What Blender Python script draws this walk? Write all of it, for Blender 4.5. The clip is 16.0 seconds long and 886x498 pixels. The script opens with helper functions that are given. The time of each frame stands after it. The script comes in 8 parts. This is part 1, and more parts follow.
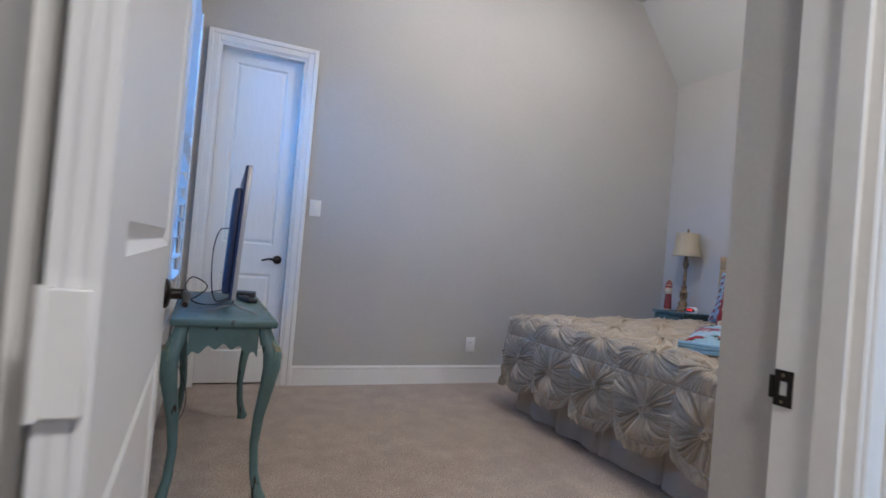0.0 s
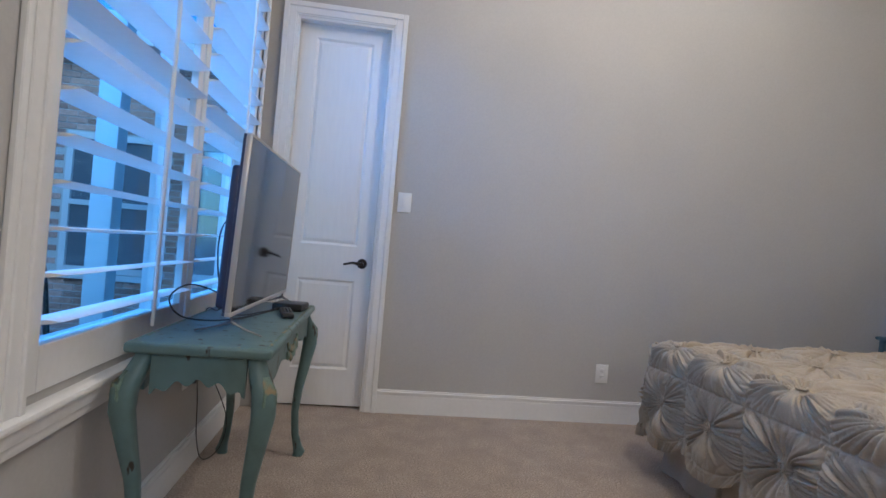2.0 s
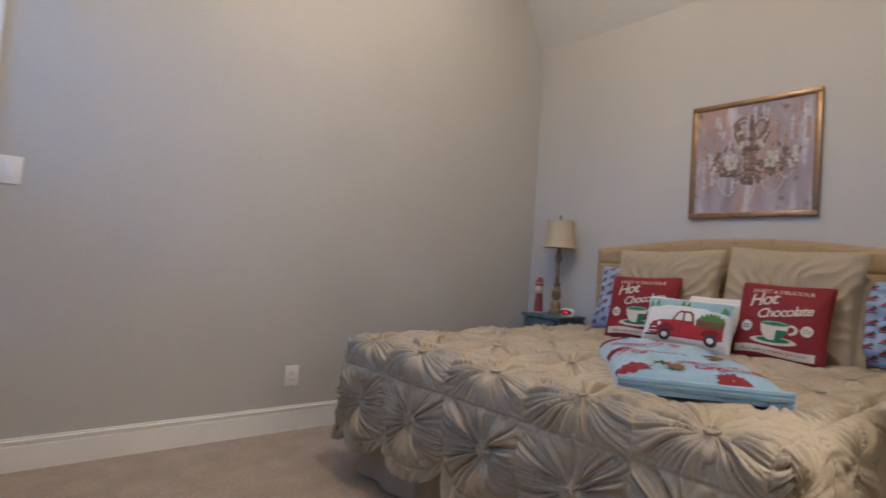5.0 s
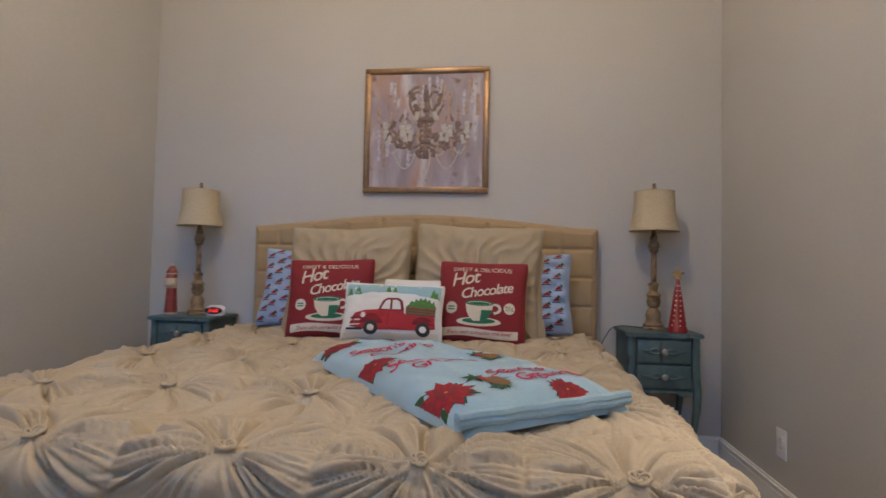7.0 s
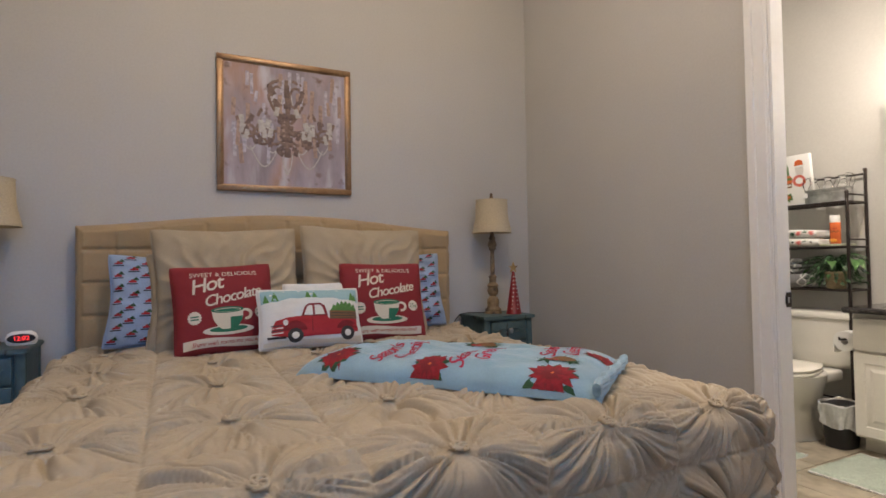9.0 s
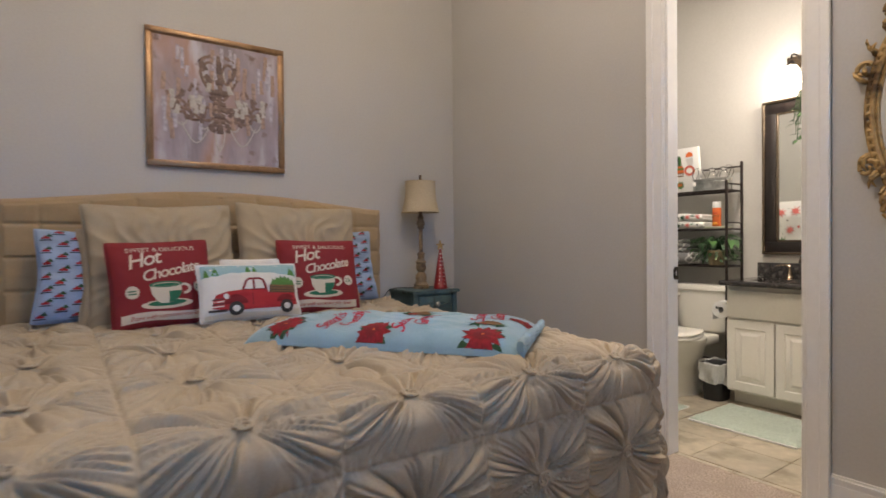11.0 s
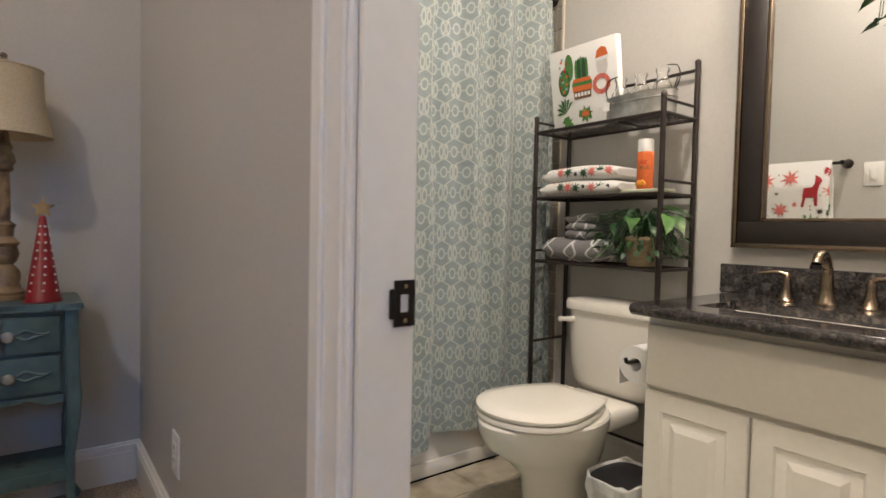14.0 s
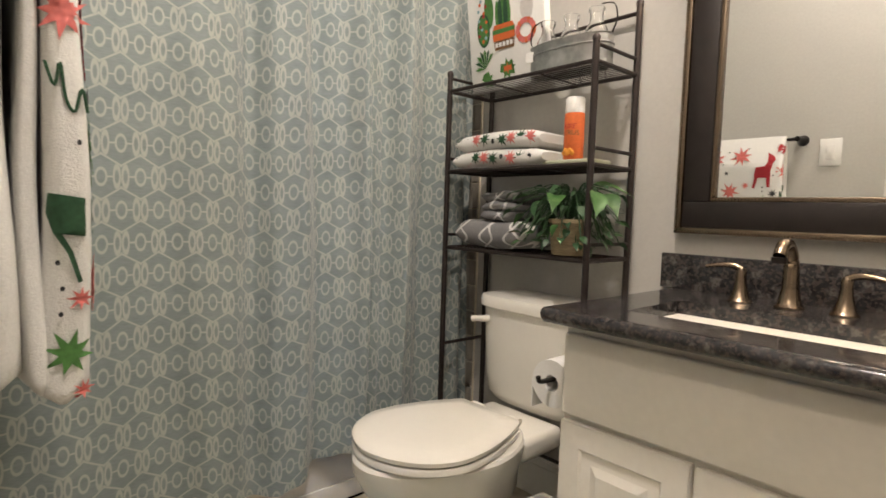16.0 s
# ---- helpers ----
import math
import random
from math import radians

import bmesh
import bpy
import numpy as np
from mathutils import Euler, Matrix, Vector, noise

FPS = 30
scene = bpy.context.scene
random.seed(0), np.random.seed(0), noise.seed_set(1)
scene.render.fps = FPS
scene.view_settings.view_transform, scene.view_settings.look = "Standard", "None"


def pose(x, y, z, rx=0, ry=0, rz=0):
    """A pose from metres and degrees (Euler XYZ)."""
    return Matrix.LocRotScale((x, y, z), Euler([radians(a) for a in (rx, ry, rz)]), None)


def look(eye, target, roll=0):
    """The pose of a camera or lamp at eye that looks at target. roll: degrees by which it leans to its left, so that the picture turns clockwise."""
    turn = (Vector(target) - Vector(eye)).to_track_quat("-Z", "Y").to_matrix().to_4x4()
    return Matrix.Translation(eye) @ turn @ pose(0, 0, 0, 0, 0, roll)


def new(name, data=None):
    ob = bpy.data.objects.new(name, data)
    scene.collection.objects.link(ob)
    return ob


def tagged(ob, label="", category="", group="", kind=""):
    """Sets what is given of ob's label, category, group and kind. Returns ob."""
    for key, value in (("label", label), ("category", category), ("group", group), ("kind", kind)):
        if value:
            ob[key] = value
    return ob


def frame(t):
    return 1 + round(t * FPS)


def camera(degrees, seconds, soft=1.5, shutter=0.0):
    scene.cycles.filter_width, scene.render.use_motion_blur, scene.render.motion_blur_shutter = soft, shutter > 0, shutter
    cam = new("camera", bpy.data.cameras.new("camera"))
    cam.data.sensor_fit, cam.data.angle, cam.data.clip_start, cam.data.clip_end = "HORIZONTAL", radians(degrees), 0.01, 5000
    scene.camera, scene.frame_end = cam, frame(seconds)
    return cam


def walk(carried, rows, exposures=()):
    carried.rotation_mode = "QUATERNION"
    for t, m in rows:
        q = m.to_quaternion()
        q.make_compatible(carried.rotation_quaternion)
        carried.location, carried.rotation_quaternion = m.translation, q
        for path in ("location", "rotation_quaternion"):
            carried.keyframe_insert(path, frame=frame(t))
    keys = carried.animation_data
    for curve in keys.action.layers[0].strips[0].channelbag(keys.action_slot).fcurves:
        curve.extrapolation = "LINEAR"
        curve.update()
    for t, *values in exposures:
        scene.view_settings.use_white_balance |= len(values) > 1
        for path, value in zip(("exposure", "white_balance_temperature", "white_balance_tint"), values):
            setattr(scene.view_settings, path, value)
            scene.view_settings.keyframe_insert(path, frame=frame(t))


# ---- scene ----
from mathutils.geometry import tessellate_polygon

cam = camera(78.4, 16.0, soft=1.6, shutter=0.3)
PATH = [
    (0, (0.442, 0.577, 1.057), (1.237, 2.412, 1.085), 4.9),
    (0.5, (0.621, 0.868, 1.061), (1.373, 2.721, 1.088), 4.8),
    (1, (0.794, 1.086, 1.063), (1.344, 3.009, 1.078), 4.7),
    (1.5, (0.879, 1.224, 1.068), (1.26, 3.187, 1.076), 4.8),
    (2, (0.997, 1.278, 1.065), (1.249, 3.262, 1.066), 4.9),
    (2.5, (1.035, 1.281, 1.059), (1.212, 3.273, 1.061), 5.0),
    (3, (1.035, 1.284, 1.061), (1.186, 3.278, 1.065), 5.0),
    (3.5, (1.028, 1.282, 1.063), (1.224, 3.272, 1.079), 4.8),
    (4, (0.993, 1.332, 1.045), (1.559, 3.25, 1.096), 4.8),
    (4.5, (1.047, 1.476, 1.03), (1.987, 3.24, 1.1), 4.4),
    (5, (1.096, 1.661, 1.036), (2.387, 3.187, 1.106), 3.9),
    (5.2, (1.111, 1.732, 1.041), (2.534, 3.136, 1.112), 3.7),
    (7.5, (1.642, 2.75, 1.033), (3.637, 2.626, 1.104), 0.4),
    (8, (1.684, 3.017, 1.053), (3.618, 2.512, 1.12), -0.4),
    (10.3, (1.305, 4.02, 1.067), (3.008, 2.971, 1.083), -0.4),
    (10.5, (1.302, 3.982, 1.064), (2.988, 2.907, 1.068), -0.4),
    (11, (1.411, 3.764, 1.052), (3.045, 2.611, 1.026), -0.5),
    (11.5, (1.558, 3.418, 1.038), (3.115, 2.164, 0.992), -0.5),
    (12, (1.72, 2.999, 1.021), (3.219, 1.676, 0.98), -0.5),
    (12.5, (1.861, 2.613, 1.036), (3.348, 1.277, 0.976), -0.1),
    (13, (2.001, 2.248, 1.01), (3.489, 0.912, 0.96), 0.2),
    (13.5, (2.166, 1.948, 0.98), (3.722, 0.693, 0.922), 0.6),
    (14, (2.33, 1.676, 0.988), (3.924, 0.47, 0.915), 1.2),
    (14.5, (2.412, 1.467, 0.998), (4.035, 0.301, 0.917), 1.6),
    (15, (2.47, 1.356, 1.006), (4.084, 0.178, 0.914), 1.7),
    (15.5, (2.493, 1.299, 0.99), (4.063, 0.065, 0.873), 1.9),
    (16, (2.514, 1.252, 0.982), (4.006, -0.073, 0.849), 1.8),
]
EXPOSURES = [(0, 0.0, 5150, 8), (1.5, 0.0, 5350, 8), (3.5, 0.0, 5550, 9), (5, 0.0, 6100, 10), (7.5, 0.0, 6500, 10), (16, 0.0, 6500, 10)]
walk(cam, [(t, look(eye, target, roll)) for t, eye, target, roll in PATH], EXPOSURES)

# ---- daylight, lamps ----
world = bpy.data.worlds.new("sky")
world.use_nodes = True
scene.world = world
wn = world.node_tree
sky = wn.nodes.new("ShaderNodeTexSky")
sky.sky_type, sky.sun_disc = "NISHITA", False
sky.sun_elevation, sky.sun_rotation = radians(22), radians(200)
blue_hour = wn.nodes.new("ShaderNodeMix")   # dusk: the sky's light is much bluer than the lamps indoors
blue_hour.data_type, blue_hour.blend_type = "RGBA", "MULTIPLY"
blue_hour.inputs["Factor"].default_value = 1.0
wn.links.new(sky.outputs[0], blue_hour.inputs["A"])
blue_hour.inputs["B"].default_value = (0.20, 0.55, 1.0, 1)
wn.links.new(blue_hour.outputs["Result"], wn.nodes["Background"].inputs[0])
wn.nodes["Background"].inputs[1].default_value = 0.27

sun = new("sun", bpy.data.lights.new("sun", "SUN"))
sun.data.energy, sun.data.angle, sun.data.color = 2.3, radians(12), (0.42, 0.70, 1.0)
sun.matrix_basis = look((0, 0, 10), (-3.2, 8.8, 5.8))


def lamp(name, kind, at, watts, color, size=0.1, target=None, size_y=None):
    ob = new(name, bpy.data.lights.new(name, kind))
    ob.data.energy, ob.data.color = watts, color
    if kind == "AREA":
        ob.data.size = size
        if size_y:
            ob.data.shape, ob.data.size_y = "RECTANGLE", size_y
        ob.matrix_basis = look(at, target or (at[0], at[1], at[2] - 1))
    else:
        ob.data.shadow_soft_size = size
        ob.matrix_basis = pose(*at)
    return ob


WARM = (1.0, 0.825, 0.65)
# unseen area lamp added above the patio, adds to the skylight on the shuttered window
lamp("window_daylight", "AREA", (-1.6, 3.6, 2.9), 112, (0.12, 0.42, 1.0), 2.2, (0.25, 3.6, 1.5), 1.4)
# recessed lights of the bedroom ceiling
for px, py in ((1.7, 2.2), (1.7, 3.9), (3.3, 2.2), (3.3, 3.9)):
    lamp("ceiling_lamp", "AREA", (px, py, 3.66), 4.5, WARM, 0.16)
lamp("centre_lamp", "POINT", (2.45, 2.95, 3.30), 73, WARM, 0.06)
# vanity light bulbs in the bathroom, hall lamp
for px in (2.58, 2.78, 2.98):
    lamp("vanity_bulb", "POINT", (px, -0.10, 2.10), 5.6, (1.0, 0.885, 0.795), 0.04)
lamp("hall_lamp", "AREA", (0.9, -0.1, 2.55), 38, WARM, 0.3)
# unseen overhead lamp, added to brighten the vanity front
lamp("bath_ceiling_lamp", "AREA", (2.90, 0.98, 2.93), 38, (1.0, 0.885, 0.795), 0.15)

# ---- small building helpers ----
def mk(name, color, rough=0.5, metal=0.0, grain=0.0, gscale=60.0, bump=0.0, bscale=200.0, big=0.0, bigscale=3.0, random_v=0.0, spec=0.5, sheen=0.0, stretch=(1, 1, 1)):
    """A node material: colour varied by a fine and a broad noise, fine relief, gloss."""
    m = bpy.data.materials.new(name)
    m.use_nodes = True
    nt = m.node_tree
    N, L = nt.nodes, nt.links
    b = N["Principled BSDF"]
    b.inputs["Roughness"].default_value = rough
    b.inputs["Metallic"].default_value = metal
    b.inputs["Specular IOR Level"].default_value = spec
    if sheen:
        b.inputs["Sheen Weight"].default_value = sheen
    co = N.new("ShaderNodeTexCoord")
    mp = N.new("ShaderNodeMapping")
    mp.inputs["Scale"].default_value = stretch
    L.new(co.outputs["Object"], mp.inputs["Vector"])
    rgb = N.new("ShaderNodeRGB")
    rgb.outputs[0].default_value = (*color, 1)
    out = rgb.outputs[0]

    def vary(fac, amount, lo=0.3, hi=0.7):
        nonlocal out
        mr = N.new("ShaderNodeMapRange")
        mr.inputs["From Min"].default_value, mr.inputs["From Max"].default_value = lo, hi
        mr.inputs["To Min"].default_value, mr.inputs["To Max"].default_value = 1 - amount, 1 + amount
        L.new(fac, mr.inputs["Value"])
        hs = N.new("ShaderNodeHueSaturation")
        L.new(mr.outputs[0], hs.inputs["Value"])
        L.new(out, hs.inputs["Color"])
        out = hs.outputs[0]

    if grain:
        n = N.new("ShaderNodeTexNoise")
        n.inputs["Scale"].default_value, n.inputs["Detail"].default_value = gscale, 4
        L.new(mp.outputs[0], n.inputs["Vector"])
        vary(n.outputs["Fac"], grain)
    if big:
        n = N.new("ShaderNodeTexNoise")
        n.inputs["Scale"].default_value, n.inputs["Detail"].default_value = bigscale, 3
        L.new(mp.outputs[0], n.inputs["Vector"])
        vary(n.outputs["Fac"], big)
    if random_v:
        oi = N.new("ShaderNodeObjectInfo")
        vary(oi.outputs["Random"], random_v, 0, 1)
    L.new(out, b.inputs["Base Color"])
    if bump:
        n = N.new("ShaderNodeTexNoise")
        n.inputs["Scale"].default_value, n.inputs["Detail"].default_value = bscale, 5
        L.new(mp.outputs[0], n.inputs["Vector"])
        bp = N.new("ShaderNodeBump")
        bp.inputs["Strength"].default_value, bp.inputs["Distance"].default_value = bump, 0.004
        L.new(n.outputs["Fac"], bp.inputs["Height"])
        L.new(bp.outputs[0], b.inputs["Normal"])
    return m


def two_tone(m, color, scale, lo, hi, detail=4.0, stretch=(1, 1, 1)):
    """Lays a second colour over a material in noise-shaped patches (worn paint, veins, mottling)."""
    nt = m.node_tree
    N, L = nt.nodes, nt.links
    b = N["Principled BSDF"]
    old = b.inputs["Base Color"].links[0].from_socket
    co, mp, n = N.new("ShaderNodeTexCoord"), N.new("ShaderNodeMapping"), N.new("ShaderNodeTexNoise")
    mp.inputs["Scale"].default_value = stretch
    n.inputs["Scale"].default_value, n.inputs["Detail"].default_value = scale, detail
    L.new(co.outputs["Object"], mp.inputs["Vector"])
    L.new(mp.outputs[0], n.inputs["Vector"])
    mr, mx = N.new("ShaderNodeMapRange"), N.new("ShaderNodeMix")
    mr.inputs["From Min"].default_value, mr.inputs["From Max"].default_value = lo, hi
    mx.data_type = "RGBA"
    L.new(n.outputs["Fac"], mr.inputs["Value"])
    L.new(mr.outputs[0], mx.inputs["Factor"])
    L.new(old, mx.inputs["A"])
    mx.inputs["B"].default_value = (*color, 1)
    L.new(mx.outputs["Result"], b.inputs["Base Color"])
    return m


def glowing(name, color, strength):
    m = bpy.data.materials.new(name)
    m.use_nodes = True
    b = m.node_tree.nodes["Principled BSDF"]
    b.inputs["Base Color"].default_value = (*color, 1)
    b.inputs["Emission Color"].default_value = (*color, 1)
    b.inputs["Emission Strength"].default_value = strength
    return m


def glass_mat(name, color=(1, 1, 1), rough=0.0, thin=True):
    m = bpy.data.materials.new(name)
    m.use_nodes = True
    b = m.node_tree.nodes["Principled BSDF"]
    b.inputs["Base Color"].default_value = (*color, 1)
    b.inputs["Roughness"].default_value = rough
    b.inputs["Transmission Weight"].default_value = 1.0
    b.inputs["IOR"].default_value = 1.1 if thin else 1.45
    return m


def box(bm, x0, x1, y0, y1, z0, z1, bevel=0.0, seg=2):
    vs = [bm.verts.new((x, y, z)) for x in (x0, x1) for y in (y0, y1) for z in (z0, z1)]
    fs = [(0, 1, 3, 2), (4, 6, 7, 5), (0, 4, 5, 1), (2, 3, 7, 6), (0, 2, 6, 4), (1, 5, 7, 3)]
    faces = [bm.faces.new([vs[i] for i in f]) for f in fs]
    if bevel:
        es = {e for f in faces for e in f.edges}
        bmesh.ops.bevel(bm, geom=list(es), offset=bevel, segments=seg, affect="EDGES", profile=0.5)


def B(*args, **kw):
    bm = bmesh.new()
    box(bm, *args, **kw)
    return bm


def lathe(bm, profile, seg=24, cx=0.0, cy=0.0):
    rings = []
    for r, z in profile:
        rings.append([bm.verts.new((cx + r * math.cos(2 * math.pi * i / seg), cy + r * math.sin(2 * math.pi * i / seg), z)) for i in range(seg)])
    for a, b in zip(rings, rings[1:]):
        for i in range(seg):
            bm.faces.new((a[i], a[(i + 1) % seg], b[(i + 1) % seg], b[i]))
    for ring, flip in ((rings[0], True), (rings[-1], False)):
        bm.faces.new(ring[::-1] if flip else ring)


def LA(profile, seg=24, cx=0.0, cy=0.0):
    bm = bmesh.new()
    lathe(bm, profile, seg, cx, cy)
    return bm


def tube(bm, pts, r, seg=8):
    """A round bar along a line of points; r may be a number or one radius for each point."""
    pts = [Vector(p) for p in pts]
    rs = r if isinstance(r, (list, tuple)) else [r] * len(pts)
    rings = []
    for i, p in enumerate(pts):
        d = (pts[min(i + 1, len(pts) - 1)] - pts[max(i - 1, 0)]).normalized()
        up = Vector((0, 0, 1)) if abs(d.z) < 0.9 else Vector((1, 0, 0))
        a = d.cross(up).normalized()
        b = d.cross(a)
        rings.append([bm.verts.new(p + rs[i] * (math.cos(2 * math.pi * k / seg) * a + math.sin(2 * math.pi * k / seg) * b)) for k in range(seg)])
    for a, b in zip(rings, rings[1:]):
        for k in range(seg):
            bm.faces.new((a[k], a[(k + 1) % seg], b[(k + 1) % seg], b[k]))
    bm.faces.new(rings[0][::-1])
    bm.faces.new(rings[-1])


def T(pts, r, seg=8):
    bm = bmesh.new()
    tube(bm, pts, r, seg)
    return bm


def sweep(n, f):
    return [f(i / (n - 1)) for i in range(n)]


def loft(bm, sections, seg=12, power=2.0):
    """Rounded bars from sections (x, y, z, half width x, half width y); power 2 is an ellipse, more is squarer."""
    rings = []
    for x, y, z, a, b in sections:
        ring = []
        for k in range(seg):
            c, s = math.cos(2 * math.pi * (k + 0.5) / seg), math.sin(2 * math.pi * (k + 0.5) / seg)
            ring.append(bm.verts.new((x + a * math.copysign(abs(c) ** (2 / power), c), y + b * math.copysign(abs(s) ** (2 / power), s), z)))
        rings.append(ring)
    for p, q in zip(rings, rings[1:]):
        for k in range(seg):
            bm.faces.new((p[k], p[(k + 1) % seg], q[(k + 1) % seg], q[k]))
    bm.faces.new(rings[0][::-1])
    bm.faces.new(rings[-1])


def prism(bm, outline, y0, y1, axis="y"):
    """A flat outline of (a, z) pairs given thickness along an axis."""
    def place(a, z, d):
        return (a, d, z) if axis == "y" else ((d, a, z) if axis == "x" else (a, z, d))
    f = [bm.verts.new(place(a, z, y0)) for a, z in outline]
    g = [bm.verts.new(place(a, z, y1)) for a, z in outline]
    n = len(outline)
    bm.faces.new(f)
    bm.faces.new(g[::-1])
    for i in range(n):
        bm.faces.new((f[i], g[i], g[(i + 1) % n], f[(i + 1) % n]))


def grid_mesh(bm, nu, nv, f):
    vs = [[bm.verts.new(f(i / nu, j / nv)) for j in range(nv + 1)] for i in range(nu + 1)]
    for i in range(nu):
        for j in range(nv):
            bm.faces.new((vs[i][j], vs[i + 1][j], vs[i + 1][j + 1], vs[i][j + 1]))


def finish(name, bm, material, smooth=None):
    bmesh.ops.recalc_face_normals(bm, faces=bm.faces)
    me = bpy.data.meshes.new(name)
    bm.to_mesh(me)
    bm.free()
    me.materials.append(material)
    ang = 40 if smooth is None else smooth
    if ang:
        me.shade_smooth()
        me.set_sharp_from_angle(angle=radians(ang))
    return me


def part(name, bm, material, parent, label="", smooth=None):
    ob = new(name, finish(name, bm, material, smooth))
    ob.parent = parent
    if label:
        ob["label"] = label
    return ob


def thing(name, at, label, category, group="", turn=0.0, kind=""):
    ob = new(name)
    ob.matrix_basis = pose(*at, 0, 0, turn)
    ob.empty_display_size = 0.1
    return tagged(ob, label, category, group, kind)


def solid(name, bm, material, label, category, group="", at=(0, 0, 0), turn=0.0, kind="", smooth=None):
    ob = new(name, finish(name, bm, material, smooth))
    ob.matrix_basis = pose(*at, 0, 0, turn)
    return tagged(ob, label, category, group, kind)


def structure(name, bm, material, label, category, smooth=0):
    return solid(name, bm, material, label, category, kind="structure", smooth=smooth)


def letters(text, size, shear=0.0, extrude=0.0, spacing=1.0, thicken=0.0):
    """The built-in font's letters as a mesh in the xy plane, centred."""
    cu = bpy.data.curves.new("letters", "FONT")
    cu.body, cu.size, cu.align_x, cu.align_y = text, size, "CENTER", "CENTER"
    cu.shear, cu.extrude, cu.space_character, cu.resolution_u, cu.offset = shear, extrude, spacing, 3, thicken
    ob = new("letters", cu)
    me = bpy.data.meshes.new_from_object(ob.evaluated_get(bpy.context.evaluated_depsgraph_get()))
    bpy.data.objects.remove(ob)
    bm = bmesh.new()
    bm.from_mesh(me)
    bpy.data.meshes.remove(me)
    return bm

# ---- materials ----
PAINT = mk("greige_wall_paint", (0.47, 0.455, 0.43), 0.75, grain=0.03, gscale=90, bump=0.12, bscale=170, big=0.025, bigscale=1.5)
BATH_PAINT = mk("bath_wall_paint", (0.49, 0.475, 0.44), 0.7, grain=0.03, gscale=90, bump=0.12, bscale=170, big=0.02)
CEIL = mk("ceiling_paint", (0.58, 0.57, 0.55), 0.85, grain=0.03, gscale=120, bump=0.2, bscale=160)
TRIM = mk("white_trim_paint", (0.78, 0.77, 0.745), 0.38, grain=0.02, gscale=40, bump=0.03, bscale=60, big=0.02)
DOORP = mk("white_door_paint", (0.78, 0.775, 0.76), 0.35, grain=0.02, gscale=50, bump=0.05, bscale=150, big=0.02, stretch=(1, 1, 0.15))
CARPET = two_tone(two_tone(mk("beige_carpet", (0.375, 0.305, 0.25), 0.98, grain=0.5, gscale=130, bump=1.0, bscale=170, big=0.10, bigscale=6, spec=0.05, sheen=0.15), (0.325, 0.264, 0.215), 11, 0.50, 0.76, detail=6.0, stretch=(1, 0.7, 1)), (0.40, 0.335, 0.28), 16, 0.58, 0.76, detail=6.0, stretch=(0.6, 1, 1))
TILE = two_tone(mk("travertine_tile", (0.45, 0.395, 0.30), 0.32, grain=0.12, gscale=18, bump=0.08, bscale=60, big=0.12, bigscale=4, random_v=0.10), (0.25, 0.205, 0.14), 7.0, 0.48, 0.68)
GROUT = mk("grout", (0.42, 0.38, 0.31), 0.95, grain=0.1, gscale=200)
WTILE = mk("grey_wall_tile", (0.29, 0.265, 0.22), 0.3, grain=0.10, gscale=30, big=0.10, bigscale=6, random_v=0.12)
WGROUT = mk("wall_grout", (0.66, 0.60, 0.46), 0.9, grain=0.06)
TEAL = two_tone(two_tone(mk("distressed_teal_paint", (0.098, 0.160, 0.158), 0.42, grain=0.10, gscale=25, bump=0.10, bscale=60, big=0.10, bigscale=5), (0.118, 0.184, 0.178), 9, 0.45, 0.7), (0.025, 0.018, 0.012), 24, 0.625, 0.66, stretch=(1, 1, 0.28))
TEALN = two_tone(two_tone(mk("dark_teal_paint", (0.060, 0.110, 0.120), 0.45, grain=0.10, gscale=25, bump=0.10, bscale=60, big=0.10), (0.090, 0.150, 0.158), 8, 0.45, 0.7), (0.03, 0.03, 0.026), 24, 0.64, 0.70, stretch=(1, 1, 0.3))
CARVE = two_tone(mk("carved_worn_paint", (0.14, 0.21, 0.17), 0.5, grain=0.2, gscale=60, bump=0.2, bscale=90), (0.26, 0.21, 0.12), 22, 0.5, 0.6)
BLACKM = mk("oil_rubbed_bronze", (0.018, 0.014, 0.012), 0.38, metal=0.6, grain=0.15, gscale=40)
SHELFM = mk("dark_bronze_tube", (0.040, 0.030, 0.027), 0.42, metal=0.55, grain=0.15, gscale=50)
BRONZE = mk("brushed_bronze", (0.24, 0.185, 0.135), 0.27, metal=1.0, grain=0.10, gscale=60)
PLASTIC = mk("white_plastic", (0.78, 0.77, 0.74), 0.35, grain=0.01)
TVFRAME = mk("silver_plastic", (0.52, 0.49, 0.47), 0.32, metal=0.35, grain=0.03)
TVBACK = mk("tv_back_plastic", (0.035, 0.045, 0.10), 0.35, grain=0.05)
SCREEN = mk("dark_screen", (0.022, 0.024, 0.03), 0.07, grain=0.02, spec=0.7)
BLACKP = mk("black_plastic", (0.015, 0.015, 0.017), 0.4, grain=0.05)
CHROME = mk("satin_chrome", (0.6, 0.6, 0.6), 0.22, metal=1.0)
COMFORT = mk("champagne_cotton", (0.405, 0.332, 0.235), 0.62, grain=0.05, gscale=160, bump=0.15, bscale=500, big=0.03)
SKIRT = mk("taupe_bed_skirt", (0.41, 0.345, 0.275), 0.9, grain=0.08, gscale=200, bump=0.2, bscale=600)
LINEN = mk("tan_upholstery", (0.355, 0.248, 0.132), 0.85, grain=0.10, gscale=260, bump=0.3, bscale=700, sheen=0.2, stretch=(1, 1, 1))
CREAM = mk("cream_sham_cotton", (0.355, 0.285, 0.19), 0.8, grain=0.05, gscale=150, bump=0.25, bscale=260, big=0.04)
